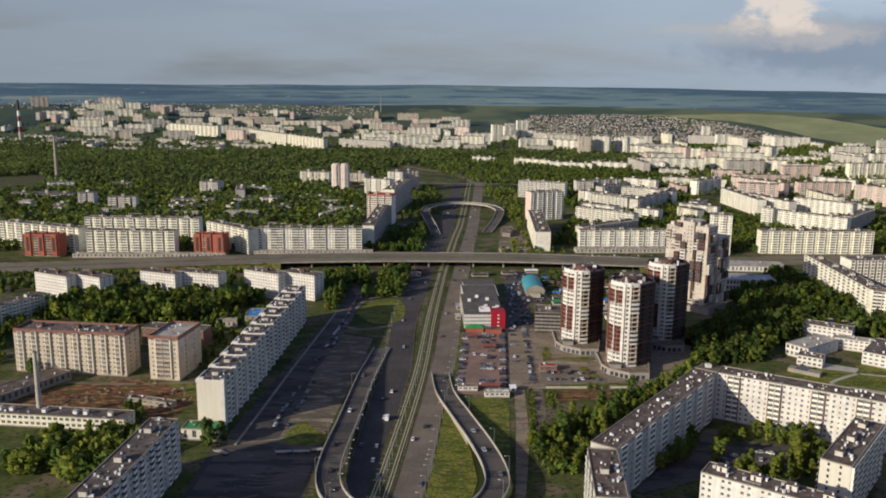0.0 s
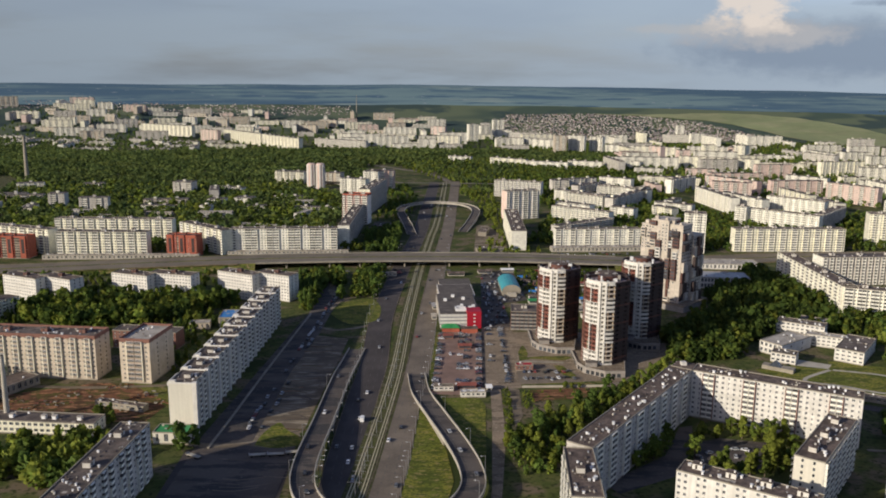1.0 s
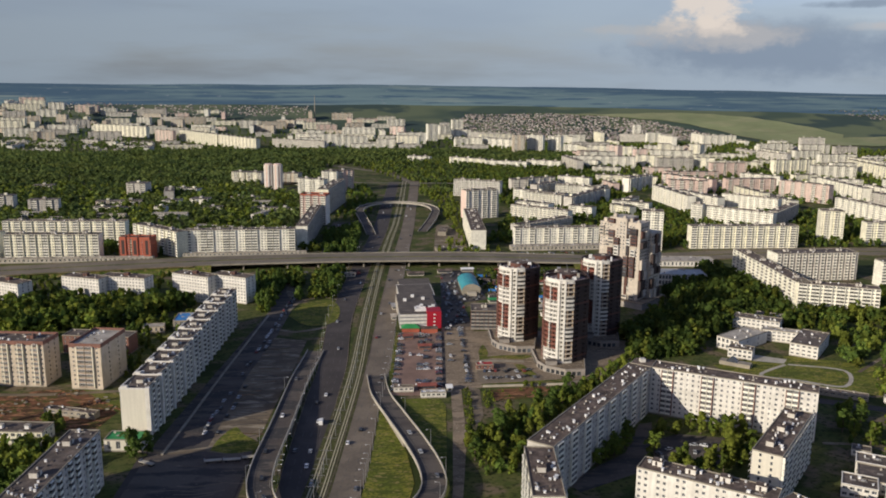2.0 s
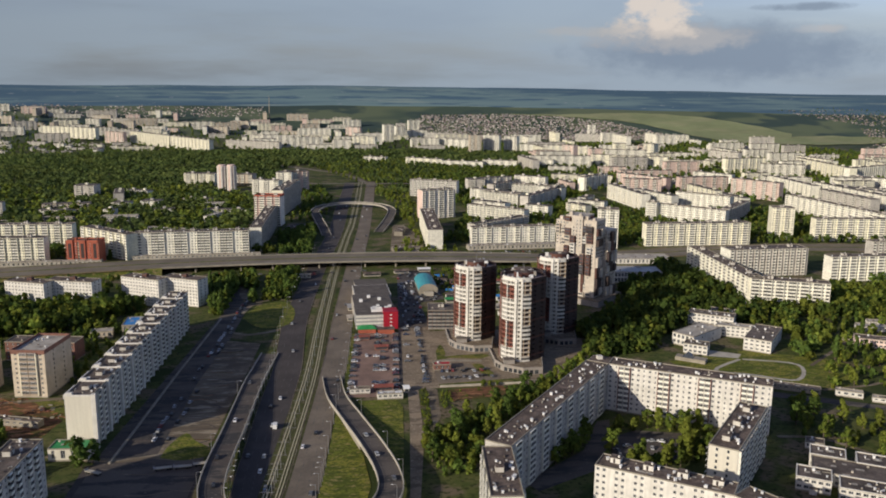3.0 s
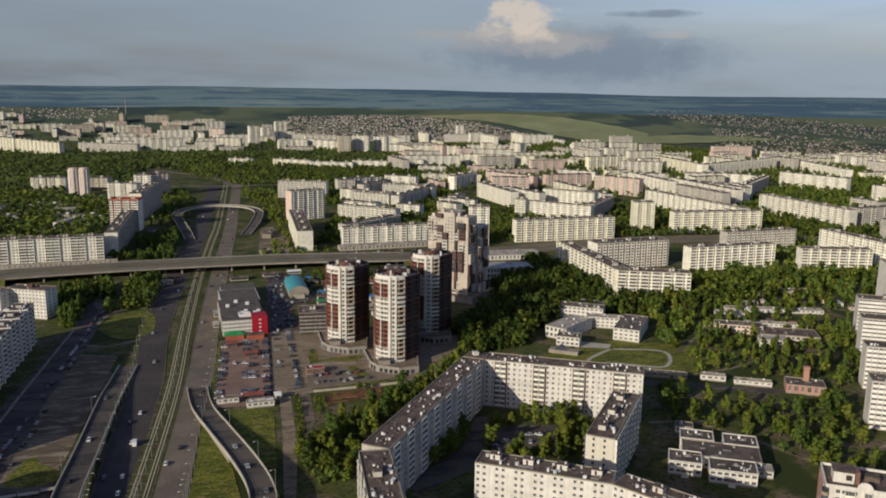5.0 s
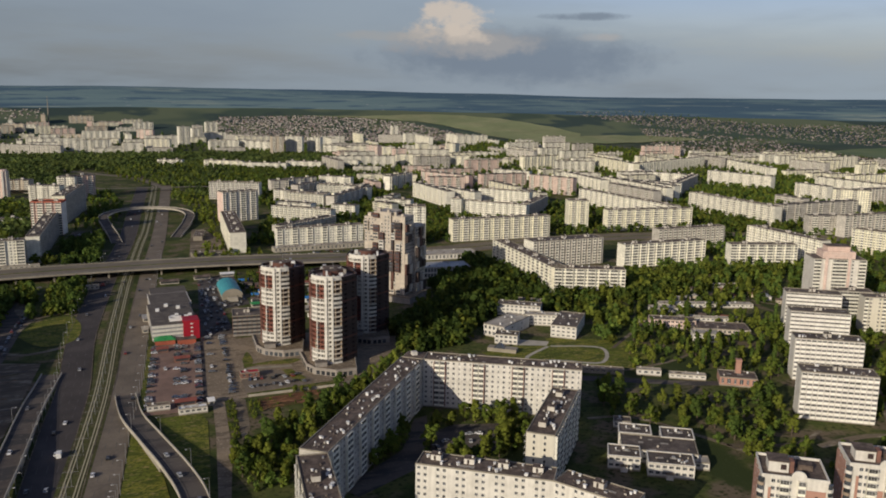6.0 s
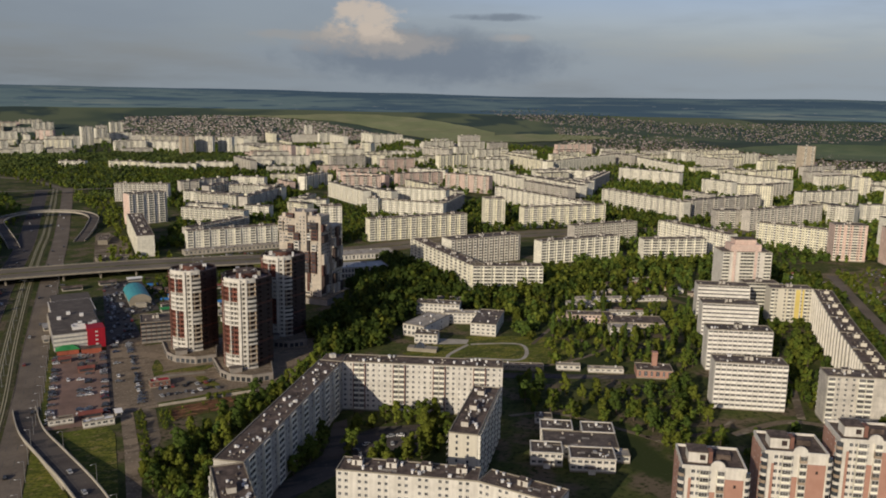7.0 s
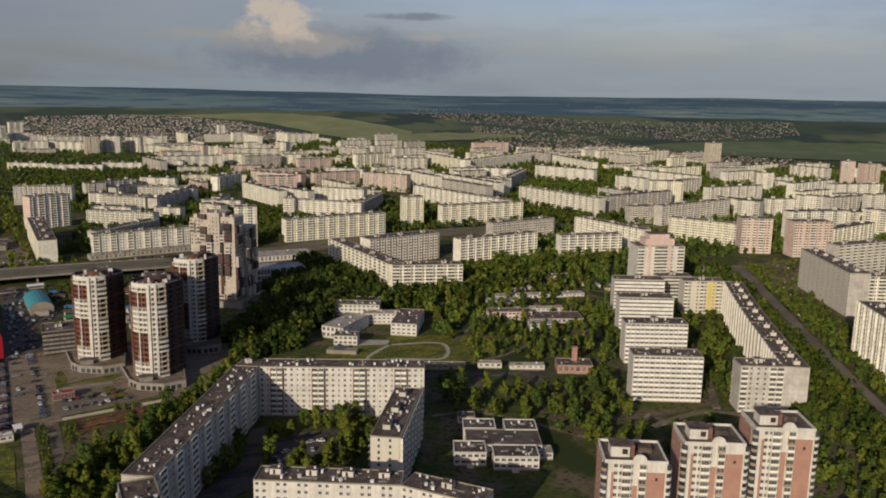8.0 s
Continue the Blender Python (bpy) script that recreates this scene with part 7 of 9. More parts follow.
far_slab(LABEL["panel_pink"], 1357.3, 2004.5, 1473.4, 1995.5, 13, 12, "panel_pink", "outlying apartment houses", 20)
far_slab(LABEL["panel_grey"], 952.6, 2038.7, 984.1, 1940.5, 13, 8, "panel_grey", "outlying apartment houses", 21)
far_slab(LABEL["panel_white"], 1350.8, 1732.1, 1266.3, 1407.7, 13, 8, "panel_white", "outlying apartment houses", 22)
far_slab(LABEL["panel_tan"], 353.8, 2171.6, 386.1, 2169.5, 22, 17, "panel_tan", "outlying apartment houses", 23)
far_slab(LABEL["panel_white"], 398.7, 2215.0, 436.4, 2189.2, 13, 17, "panel_white", "outlying apartment houses", 24)
far_slab(LABEL["panel_white"], 459.5, 2235.3, 489.7, 2209.4, 13, 16, "panel_white", "outlying apartment houses", 25)
far_slab(LABEL["panel_pink"], 559.0, 2005.6, 576.4, 1965.7, 13, 12, "panel_pink", "outlying apartment houses", 26)
far_slab(LABEL["panel_pink"], 588.0, 1874.4, 617.5, 1871.6, 22, 12, "panel_pink", "outlying apartment houses", 27)
far_slab(LABEL["panel_cream"], 707.9, 2054.4, 737.7, 2052.1, 22, 12, "panel_cream", "outlying apartment houses", 28)
far_slab(LABEL["panel_cream"], 798.6, 2090.3, 818.0, 2067.2, 22, 12, "panel_cream", "outlying apartment houses", 29)
far_slab(LABEL["panel_cream"], 163.7, 1892.8, 237.8, 1842.0, 13, 5, "panel_cream", "outlying apartment houses", 30)
far_slab(LABEL["panel_white"], 234.4, 1815.1, 320.5, 1778.2, 13, 5, "panel_white", "outlying apartment houses", 31)
far_slab(LABEL["panel_white"], 324.1, 1798.3, 391.5, 1763.4, 13, 6, "panel_white", "outlying apartment houses", 32)
far_slab(LABEL["panel_white"], 412.7, 1830.2, 477.6, 1780.4, 13, 6, "panel_white", "outlying apartment houses", 33)
far_slab(LABEL["panel_grey"], 225.9, 3026.1, 259.5, 3026.7, 22, 15, "panel_grey", "outlying apartment houses", 34)
far_slab(LABEL["panel_white"], 236.7, 2564.6, 317.9, 2532.4, 13, 9, "panel_white", "outlying apartment houses", 35)
far_slab(LABEL["panel_white"], 321.4, 2560.3, 406.8, 2500.1, 13, 9, "panel_white", "outlying apartment houses", 36)
far_slab(LABEL["panel_white"], 495.7, 2201.1, 568.9, 2152.5, 13, 9, "panel_white", "outlying apartment houses", 37)
far_slab(LABEL["panel_cream"], 563.5, 2132.0, 656.5, 2083.5, 13, 9, "panel_cream", "outlying apartment houses", 38)
far_slab(LABEL["panel_grey"], -475.5, 1170.9, -436.3, 1173.4, 13, 7, "panel_grey", "outlying apartment houses", 39)
far_slab(LABEL["panel_grey"], -534.6, 1209.1, -512.0, 1210.7, 18, 7, "panel_grey", "outlying apartment houses", 40)
far_slab(LABEL["panel_grey"], -398.5, 1358.1, -367.4, 1352.7, 22, 7, "panel_grey", "outlying apartment houses", 41)
far_slab(LABEL["panel_white"], -667.9, 1396.9, -627.8, 1407.9, 13, 4, "panel_white", "outlying apartment houses", 42)
far_slab(LABEL["panel_white"], -315.2, 1244.2, -291.1, 1239.7, 20, 3, "panel_white", "outlying apartment houses", 43)
far_slab(LABEL["panel_white"], -310.2, 1181.1, -296.8, 1176.5, 13, 3, "panel_white", "outlying apartment houses", 44)
far_slab(LABEL["panel_white"], -278.2, 1258.8, -251.5, 1254.4, 22, 3, "panel_white", "outlying apartment houses", 45)
far_slab(LABEL["panel_white"], -329.9, 1392.0, -291.5, 1372.4, 13, 3, "panel_white", "outlying apartment houses", 46)
far_slab(LABEL["panel_tan"], -174.9, 1503.8, -164.7, 1504.7, 13, 7, "panel_tan", "outlying apartment houses", 47)
far_slab(LABEL["panel_tan"], -164.7, 1504.7, -140.4, 1497.4, 20, 7, "panel_tan", "outlying apartment houses", 48)
far_slab(LABEL["panel_white"], -129.2, 1376.3, -85.6, 1355.8, 13, 9, "panel_white", "outlying apartment houses", 49)
far_slab(LABEL["panel_grey"], 229.2, 1406.0, 257.5, 1408.1, 22, 7, "panel_grey", "outlying apartment houses", 50)
far_slab(LABEL["panel_white"], 70.7, 1954.9, 121.0, 1931.1, 13, 4, "panel_white", "outlying apartment houses", 51)
far_slab(LABEL["panel_cream"], -261.5, 1525.1, -237.5, 1517.5, 20, 7, "panel_cream", "outlying apartment houses", 52)
far_slab(LABEL["panel_cream"], -235.4, 1517.7, -206.6, 1510.6, 22, 7, "panel_cream", "outlying apartment houses", 53)
far_slab(LABEL["panel_white"], -92.2, 1400.6, -67.0, 1393.9, 21, 12, "panel_white", "outlying apartment houses", 54)
far_slab(LABEL["panel_pink"], -67.5, 1402.7, -39.1, 1414.0, 22, 12, "panel_pink", "outlying apartment houses", 55)
far_slab(LABEL["panel_grey"], 258.5, 1424.5, 313.5, 1445.4, 13, 7, "panel_grey", "outlying apartment houses", 56)
far_slab(LABEL["panel_white"], 834.4, 1243.6, 883.0, 1193.1, 13, 8, "panel_white", "outlying apartment houses", 57)
far_slab(LABEL["panel_white"], 1208.7, 1228.3, 1227.6, 1081.6, 13, 8, "panel_white", "outlying apartment houses", 58)
far_slab(LABEL["panel_cream"], 979.8, 963.3, 1018.5, 929.5, 13, 13, "panel_cream", "outlying apartment houses", 59)
far_slab(LABEL["panel_white"], 1344.5, 1113.3, 1443.1, 1110.4, 13, 8, "panel_white", "outlying apartment houses", 60)
far_slab(LABEL["panel_cream"], 1293.6, 1004.3, 1315.1, 984.7, 22, 12, "panel_cream", "outlying apartment houses", 61)
far_slab(LABEL["panel_white"], 1263.6, 907.2, 1397.3, 918.0, 13, 9, "panel_white", "outlying apartment houses", 62)
far_slab(LABEL["panel_white"], 1041.3, 791.7, 1080.9, 773.7, 13, 9, "panel_white", "outlying apartment houses", 63)
far_slab(LABEL["panel_white"], 1123.9, 803.9, 1154.3, 768.5, 13, 9, "panel_white", "outlying apartment houses", 64)
far_slab(LABEL["panel_grey"], 1141.4, 760.1, 1240.3, 751.7, 13, 9, "panel_grey", "outlying apartment houses", 65)
far_slab(LABEL["panel_pink"], 1532.9, 994.0, 1548.7, 974.7, 20, 17, "panel_pink", "outlying apartment houses", 66)
far_slab(LABEL["panel_pink"], 1516.8, 934.9, 1547.3, 923.3, 22, 17, "panel_pink", "outlying apartment houses", 67)
far_slab(LABEL["panel_grey"], 987.4, 671.2, 1025.1, 664.1, 13, 8, "panel_grey", "outlying apartment houses", 68)
far_slab(LABEL["panel_cream"], 1043.8, 671.9, 1061.7, 657.8, 18, 8, "panel_cream", "outlying apartment houses", 69)
far_slab(LABEL["panel_tan"], 1618.1, 1386.5, 1649.4, 1377.4, 22, 20, "panel_tan", "outlying apartment houses", 70)
far_slab(LABEL["panel_white"], 792.8, 1270.7, 829.6, 1137.5, 13, 9, "panel_white", "outlying apartment houses", 71)
far_slab(LABEL["panel_grey"], 837.1, 911.4, 983.5, 919.2, 13, 9, "panel_grey", "outlying apartment houses", 72)
far_slab(LABEL["panel_white"], 1075.5, 927.1, 1188.7, 912.3, 13, 9, "panel_white", "outlying apartment houses", 73)
far_slab(LABEL["panel_grey"], 814.0, 837.5, 857.6, 823.3, 13, 8, "panel_grey", "outlying apartment houses", 74)
far_slab(LABEL["panel_white"], 989.0, 808.7, 1002.2, 776.3, 22, 9, "panel_white", "outlying apartment houses", 75)
far_slab(LABEL["panel_cream"], -631.5, 2736.3, -471.9, 2513.0, 13, 12, "panel_cream", "outlying apartment houses", 76)
far_slab(LABEL["panel_cream"], -468.6, 2513.5, -331.5, 2323.7, 13, 12, "panel_cream", "outlying apartment houses", 77)
far_slab(LABEL["panel_cream"], -961.7, 2935.5, -748.0, 2785.7, 13, 12, "panel_cream", "outlying apartment houses", 78)
far_slab(LABEL["panel_white"], -265.7, 2748.3, -67.8, 2629.7, 13, 8, "panel_white", "outlying apartment houses", 79)
far_slab(LABEL["panel_grey"], -311.0, 2513.0, -151.7, 2410.0, 13, 8, "panel_grey", "outlying apartment houses", 80)
far_slab(LABEL["panel_pink"], -704.0, 2723.9, -635.9, 2669.1, 13, 12, "panel_pink", "outlying apartment houses", 81)
far_slab(LABEL["panel_white"], 164.7, 2758.0, 198.6, 2764.3, 22, 19, "panel_white", "outlying apartment houses", 82)
far_slab(LABEL["panel_white"], 213.8, 2892.5, 247.4, 2898.7, 22, 15, "panel_white", "outlying apartment houses", 83)
far_slab(LABEL["panel_white"], 281.3, 3172.2, 324.8, 3180.6, 13, 13, "panel_white", "outlying apartment houses", 84)
far_slab(LABEL["panel_white"], 234.8, 2537.6, 287.1, 2544.9, 13, 8, "panel_white", "outlying apartment houses", 85)
far_slab(LABEL["panel_white"], 333.5, 2505.7, 416.1, 2442.4, 13, 9, "panel_white", "outlying apartment houses", 86)
far_slab(LABEL["panel_pink"], 44.5, 3038.9, 94.8, 3009.3, 13, 10, "panel_pink", "outlying apartment houses", 87)
far_slab(LABEL["panel_tan"], -116.7, 3130.5, -49.4, 3142.7, 13, 10, "panel_tan", "outlying apartment houses", 88)
far_slab(LABEL["panel_grey"], -1098.0, 3059.0, -1021.0, 3075.1, 13, 10, "panel_grey", "outlying apartment houses", 89)
far_slab(LABEL["panel_tan"], -1663.4, 3401.7, -1603.0, 3419.9, 16, 13, "panel_tan", "outlying apartment houses", 90)
far_slab(LABEL["panel_white"], 910.5, 2932.5, 935.4, 2929.2, 20, 15, "panel_white", "outlying apartment houses", 91)

# ---- more of the distant city ----
def fill_blocks(poly, count, seed, wall_choices, floors, group, lengths=(45, 120), turn=0.0, joined=False):
    into = Mesher() if joined else None
    rnd = random.Random(seed)
    xs, ys = [p[0] for p in poly], [p[1] for p in poly]
    made = tries = 0
    while made < count and tries < count * 40:
        tries += 1
        x, y = rnd.uniform(min(xs), max(xs)), rnd.uniform(min(ys), max(ys))
        if not inside(poly, x, y):
            continue
        ln = rnd.uniform(*lengths)
        ang = radians(turn + rnd.choice((0, 0, 3, -86, -84, -20)))
        ex, ey = x + ln * math.cos(ang), y + ln * math.sin(ang)
        mx, my = (x + ex) / 2, (y + ey) / 2
        if not (clear(x, y, 16) and clear(ex, ey, 16) and clear(mx, my, 18)):
            continue
        m = rnd.choice(wall_choices)
        far_slab(LABEL[m], x, y, ex, ey, rnd.choice((12, 13, 14)), rnd.choice(floors), m, group, seed * 100 + made, into=into)
        made += 1
    if joined:
        thing("apartment_district", into, Matrix(), group, "apartment houses", kind="stuff")


PALE = ("panel_white", "panel_white", "panel_white", "panel_cream", "panel_cream", "panel_grey")
fill_blocks([(430, 1160), (760, 1160), (980, 1420), (1300, 1720), (1300, 2350), (500, 2350), (380, 1800), (400, 1400)], 54, 1, PALE + ("panel_pink",), (5, 5, 9, 9), "crowded pale panel apartment houses of the far district", joined=True)
fill_blocks([(820, 860), (1500, 760), (1900, 1100), (1500, 1600), (1000, 1250)], 33, 2, PALE, (5, 5, 9, 9), "apartment houses of the eastern district")
fill_blocks([(860, 560), (1250, 480), (1500, 760), (1050, 740), (900, 660)], 12, 3, PALE, (9, 9, 12), "apartment houses of the eastern district")
fill_blocks([(-500, 2500), (250, 2350), (450, 2450), (1300, 2400), (1300, 2700), (300, 2950), (-500, 3000)], 46, 4, PALE, (5, 5, 9, 12), "crowded pale panel apartment houses of the far district", joined=True)
fill_blocks([(-1500, 2750), (-900, 2700), (-420, 2950), (-420, 3350), (-1500, 3500)], 40, 5, ("panel_grey", "panel_cream", "panel_tan", "panel_white"), (5, 9, 9), "grey and tan high-rise houses of the far quarter", joined=True)
fill_blocks([(170, 1130), (430, 1180), (380, 1480), (230, 1460), (200, 1240)], 8, 6, PALE, (5, 7), "apartment houses beside the wood", (35, 70), -42)
fill_blocks([(1300, 1750), (1700, 1450), (1900, 1700), (1500, 2300)], 24, 7, PALE, (5, 9), "apartment houses of the eastern district", joined=True)

fill_blocks([(-1500, 2490), (-850, 2260), (-520, 2290), (-340, 2330), (-420, 2480), (-760, 2600), (-1500, 2760)], 34, 8, ("panel_white", "panel_white", "panel_grey", "panel_cream"), (2, 3, 2, 4), "low white works and depots beyond the forest", (30, 110), joined=True)
fill_blocks([(-1500, 2900), (-420, 3000), (100, 3150), (100, 3420), (-1500, 3600)], 46, 9, ("panel_tan", "panel_pink", "panel_cream", "panel_white"), (4, 5, 9), "apartment houses of the farthest quarter", (40, 110), joined=True)
fill_blocks([(-900, 1020), (-430, 1010), (-160, 1020), (-150, 1300), (-420, 1420), (-900, 1430)], 16, 10, ("panel_white", "panel_grey", "panel_cream", "panel_tan"), (2, 3, 5), "low houses half hidden among trees", (25, 70), 8)

# detached houses on the slopes: too many to count
def hamlet(name, label, poly, count, seed, small=1.0, walls=("house_wall", "house_wall", "panel_grey")):
    rnd = random.Random(seed)
    g = Mesher()
    xs, ys = [p[0] for p in poly], [p[1] for p in poly]
    n = 0
    while n < count:
        x, y = rnd.uniform(min(xs), max(xs)), rnd.uniform(min(ys), max(ys))
        if not inside(poly, x, y):
            continue
        n += 1
        z = ground_z(x, y) - 0.4
        w, d, h, e = (small * q for q in (rnd.uniform(2.2, 4.6), rnd.uniform(2.0, 3.2), rnd.uniform(2.2, 3.4), rnd.uniform(1.2, 2.2)))
        a = rnd.uniform(0, math.pi)
        c, s = math.cos(a), math.sin(a)

        def q(u, v, k):
            return (x + u * c - v * s, y + u * s + v * c, z + k)
        wall = rnd.choice(walls)
        b, t = [q(-w, -d, 0), q(w, -d, 0), q(w, d, 0), q(-w, d, 0)], [q(-w, -d, h), q(w, -d, h), q(w, d, h), q(-w, d, h)]
        for i in range(4):
            g.quad([b[i], b[(i + 1) % 4], t[(i + 1) % 4], t[i]], wall)
        r0, r1 = q(-w, 0, h + e), q(w, 0, h + e)
        roof = rnd.choice(("house_roof", "roof_rust", "house_roof", "roof_light"))
        g.quad([t[0], t[1], r1, r0], roof)
        g.quad([t[2], t[3], r0, r1], roof)
        g.quad([t[1], t[2], r1], wall)
        g.quad([t[3], t[0], r0], wall)
    thing(name, g, Matrix(), label, "houses", kind="stuff")


hamlet("house_rows", "hundreds of small gabled houses on the far slope", [(286, 2842), (1000, 2833), (1240, 2780), (1231, 2900), (1111, 3289), (963, 3436), (744, 3545), (356, 3550)], 3200, 1, 0.85)
hamlet("house_rows", "small gabled houses scattered over the far eastern slope", [(1887, 3417), (2184, 3400), (2254, 3044), (2461, 2720), (3079, 2205), (2813, 1964), (2542, 2052), (2372, 2165), (2235, 2469), (1976, 2946)], 1900, 2, 0.72, ("house_haze", "house_haze", "house_wall"))
hamlet("house_rows", "small red-roofed houses at the district edge", [(1937, 2888), (2194, 2393), (2100, 1918), (2294, 1852), (2078, 1319), (1773, 1434), (1767, 1720), (1782, 1945), (1731, 2508)], 1300, 3, 0.85, ("house_haze", "house_wall"))
hamlet("house_rows", "small houses in the hazy western valley", [(-1900, 3300), (-300, 3500), (-300, 3780), (-1900, 3600)], 700, 4, 0.9)

# ---- trees ----
def crown_data(seed, height, radius, leaves, size, tall=False):
    """Leaf clumps as small bent cards over several lobes; returns vertices and quads as arrays."""
    rs = np.random.RandomState(seed)
    lobes = []
    n = 22 if not tall else 14
    for i in range(n):
        f = i / (n - 1)
        if tall:
            c = np.array((rs.normal(0, 0.12), rs.normal(0, 0.12), 0.18 + 0.75 * f)) * (radius, radius, height)
            r = radius * (0.7 - 0.45 * abs(f - 0.3)) * rs.uniform(0.6, 1.15)
        else:
            a = rs.uniform(0, 2 * np.pi)
            d = rs.uniform(0.1, 0.9) * radius * (1 - 0.55 * abs(f - 0.3))
            c = np.array((d * np.cos(a), d * np.sin(a), height * (0.22 + 0.64 * f + rs.uniform(-0.09, 0.09))))
            r = radius * rs.uniform(0.20, 0.42)
        lobes.append((c, r))
    V, S = np.zeros((leaves, 4, 3)), np.zeros((leaves, 4, 3))
    mid = np.array((0, 0, height * 0.45))
    for i in range(leaves):
        c, r = lobes[rs.randint(len(lobes))]
        d = rs.normal(size=3)
        d /= np.linalg.norm(d)
        if d[2] < -0.55:
            d[2] *= -0.6
        p = c + d * r * rs.uniform(0.5, 1.1) * (1, 1, 1.25 if tall else 0.9)
        nrm = d + rs.normal(0, 0.34, 3)
        nrm /= np.linalg.norm(nrm)
        u = np.cross(nrm, (0.3, 0.2, 1.0))
        u /= np.linalg.norm(u)
        w = np.cross(nrm, u)
        s = size * rs.uniform(0.6, 1.35)
        bend = nrm * s * 0.25
        V[i] = (p - u * s - w * s * 0.6, p + u * s * 0.8 - w * s, p + u * s + w * s * 0.7 - bend, p - u * s * 0.7 + w * s - bend)
        out = (p - mid) / np.linalg.norm(p - mid)
        soft_normal = d * 0.75 + out * 0.6 + nrm * 0.35 + np.array((0, 0, 0.12))
        S[i] = soft_normal / np.linalg.norm(soft_normal)
    return V.reshape(-1, 3), np.arange(leaves * 4).reshape(-1, 4), S.reshape(-1, 3)


def raw_mesh(name, verts, quads, key, normals):
    me = bpy.data.meshes.new(name)
    me.vertices.add(len(verts))
    me.vertices.foreach_set("co", np.ascontiguousarray(verts, dtype=np.float32).ravel())
    me.loops.add(quads.size)
    me.loops.foreach_set("vertex_index", np.ascontiguousarray(quads, dtype=np.int32).ravel())
    me.polygons.add(len(quads))
    me.polygons.foreach_set("loop_start", np.arange(0, quads.size, 4, dtype=np.int32))
    me.polygons.foreach_set("loop_total", np.full(len(quads), 4, dtype=np.int32))
    me.materials.append(M[key])
    me.update(calc_edges=True)
    me.validate()
    me.polygons.foreach_set("use_smooth", np.ones(len(quads), dtype=bool))
    me.normals_split_custom_set_from_vertices(normals.tolist())
    return me


def trunk_mesh(height, r, seed):
    rnd = random.Random(seed)
    g = Mesher()
    g.lathe([(r * 1.3, -0.2), (r, 0.6), (r * 0.75, height * 0.45), (r * 0.35, height * 0.8)], "bark", 6)
    for i in range(4):
        a, z = rnd.uniform(0, 6.28), height * rnd.uniform(0.3, 0.5)
        ex, ey, ez = math.cos(a) * height * 0.2, math.sin(a) * height * 0.2, z + height * 0.2
        s = r * 0.3
        g.quad([(-s, 0, z), (s, 0, z), (ex + s * 0.4, ey, ez), (ex - s * 0.4, ey, ez)], "bark")
        g.quad([(0, -s, z), (0, s, z), (ex, ey + s * 0.4, ez), (ex, ey - s * 0.4, ez)], "bark")
    return g.mesh("trunk")


KINDS = []
for i, (h, r, tall, key, label) in enumerate(((11, 4.2, False, "leaf_a", "broad leafy street tree in full summer leaf"), (13, 4.8, False, "leaf_b", "tall dark green broadleaf tree"), (9, 3.6, False, "leaf_c", "young yellow-green tree with a loose crown"),
                                              (16, 2.6, True, "leaf_b", "slim dark green poplar tree"), (8, 3.4, False, "leaf_a", "low spreading mid-green garden tree"), (12, 4.0, False, "leaf_c", "sunlit yellow-green broadleaf tree"), (14, 2.4, True, "leaf_a", "slim mid-green poplar tree"), (12, 4.6, False, "leaf_a", "wide mid-green tree with gaps in its crown"))):
    v, q, s = crown_data(40 + i, h, r, 900 if not tall else 700, 0.44, tall)
    KINDS.append((raw_mesh("crown", v, q, key, s), trunk_mesh(h, 0.26 if h < 10 else 0.34, i), label, tall))


def tree(kind, x, y, scale, turn, group):
    crown, trunk, label, _ = KINDS[kind]
    t = empty("tree", Matrix.Translation((x, y, 0)) @ Matrix.Rotation(turn, 4, "Z") @ Matrix.Scale(scale, 4), label, "tree", group)
    part("trunk", trunk, t)
    part("crown", crown, t)


PLACED, LATER = [], []


def far_enough(x, y, d):
    return all((x - a) ** 2 + (y - b) ** 2 > d * d for a, b in PLACED)


def grove(poly, count, gap, seed, kinds, group, scale=(0.75, 1.15)):
    rnd = random.Random(seed)
    xs, ys = [p[0] for p in poly], [p[1] for p in poly]
    made = 0
    for _ in range(count * 25):
        if made >= count:
            break
        x, y = rnd.uniform(min(xs), max(xs)), rnd.uniform(min(ys), max(ys))
        if inside(poly, x, y) and clear(x, y, 2.0) and far_enough(x, y, gap):
            PLACED.append((x, y))
            tree(rnd.choice(kinds), x, y, rnd.uniform(*scale), rnd.uniform(0, 6.28), group)
            made += 1


grove([(50, 418), (72, 440), (93, 457), (130, 490), (172, 540), (180, 528), (121, 454), (80, 405), (66, 372), (44, 395)], 62, 4.6, 1, (0, 1, 2, 4, 5, 7), "trees behind the court houses")
grove([(154, 422), (200, 412), (200, 388), (165, 368), (142, 364), (140, 392)], 24, 5.0, 2, (0, 5, 7, 2), "trees in the court")
grove([(95, 365), (128, 380), (140, 410), (150, 430), (128, 400), (100, 372)], 10, 5.0, 3, (1, 0), "trees in the court")
grove([(271, 454), (279, 416), (322, 392), (395, 428), (345, 375), (324, 341), (306, 300), (280, 310), (285, 345), (272, 372), (245, 395)], 46, 6.4, 4, (0, 2, 5, 7, 1), "trees of the school lane")
grove([(362, 551), (424, 599), (487, 522), (405, 431), (369, 424), (331, 458), (302, 462)], 56, 5.8, 5, (0, 2, 3, 5, 6, 7), "trees of the nursery gardens")
LATER.append(([(-318, 690), (-206, 700), (-175, 695), (-150, 690), (-185, 640), (-215, 622), (-269, 615), (-312, 640)], 5.0, 6, "grove between the white houses"))
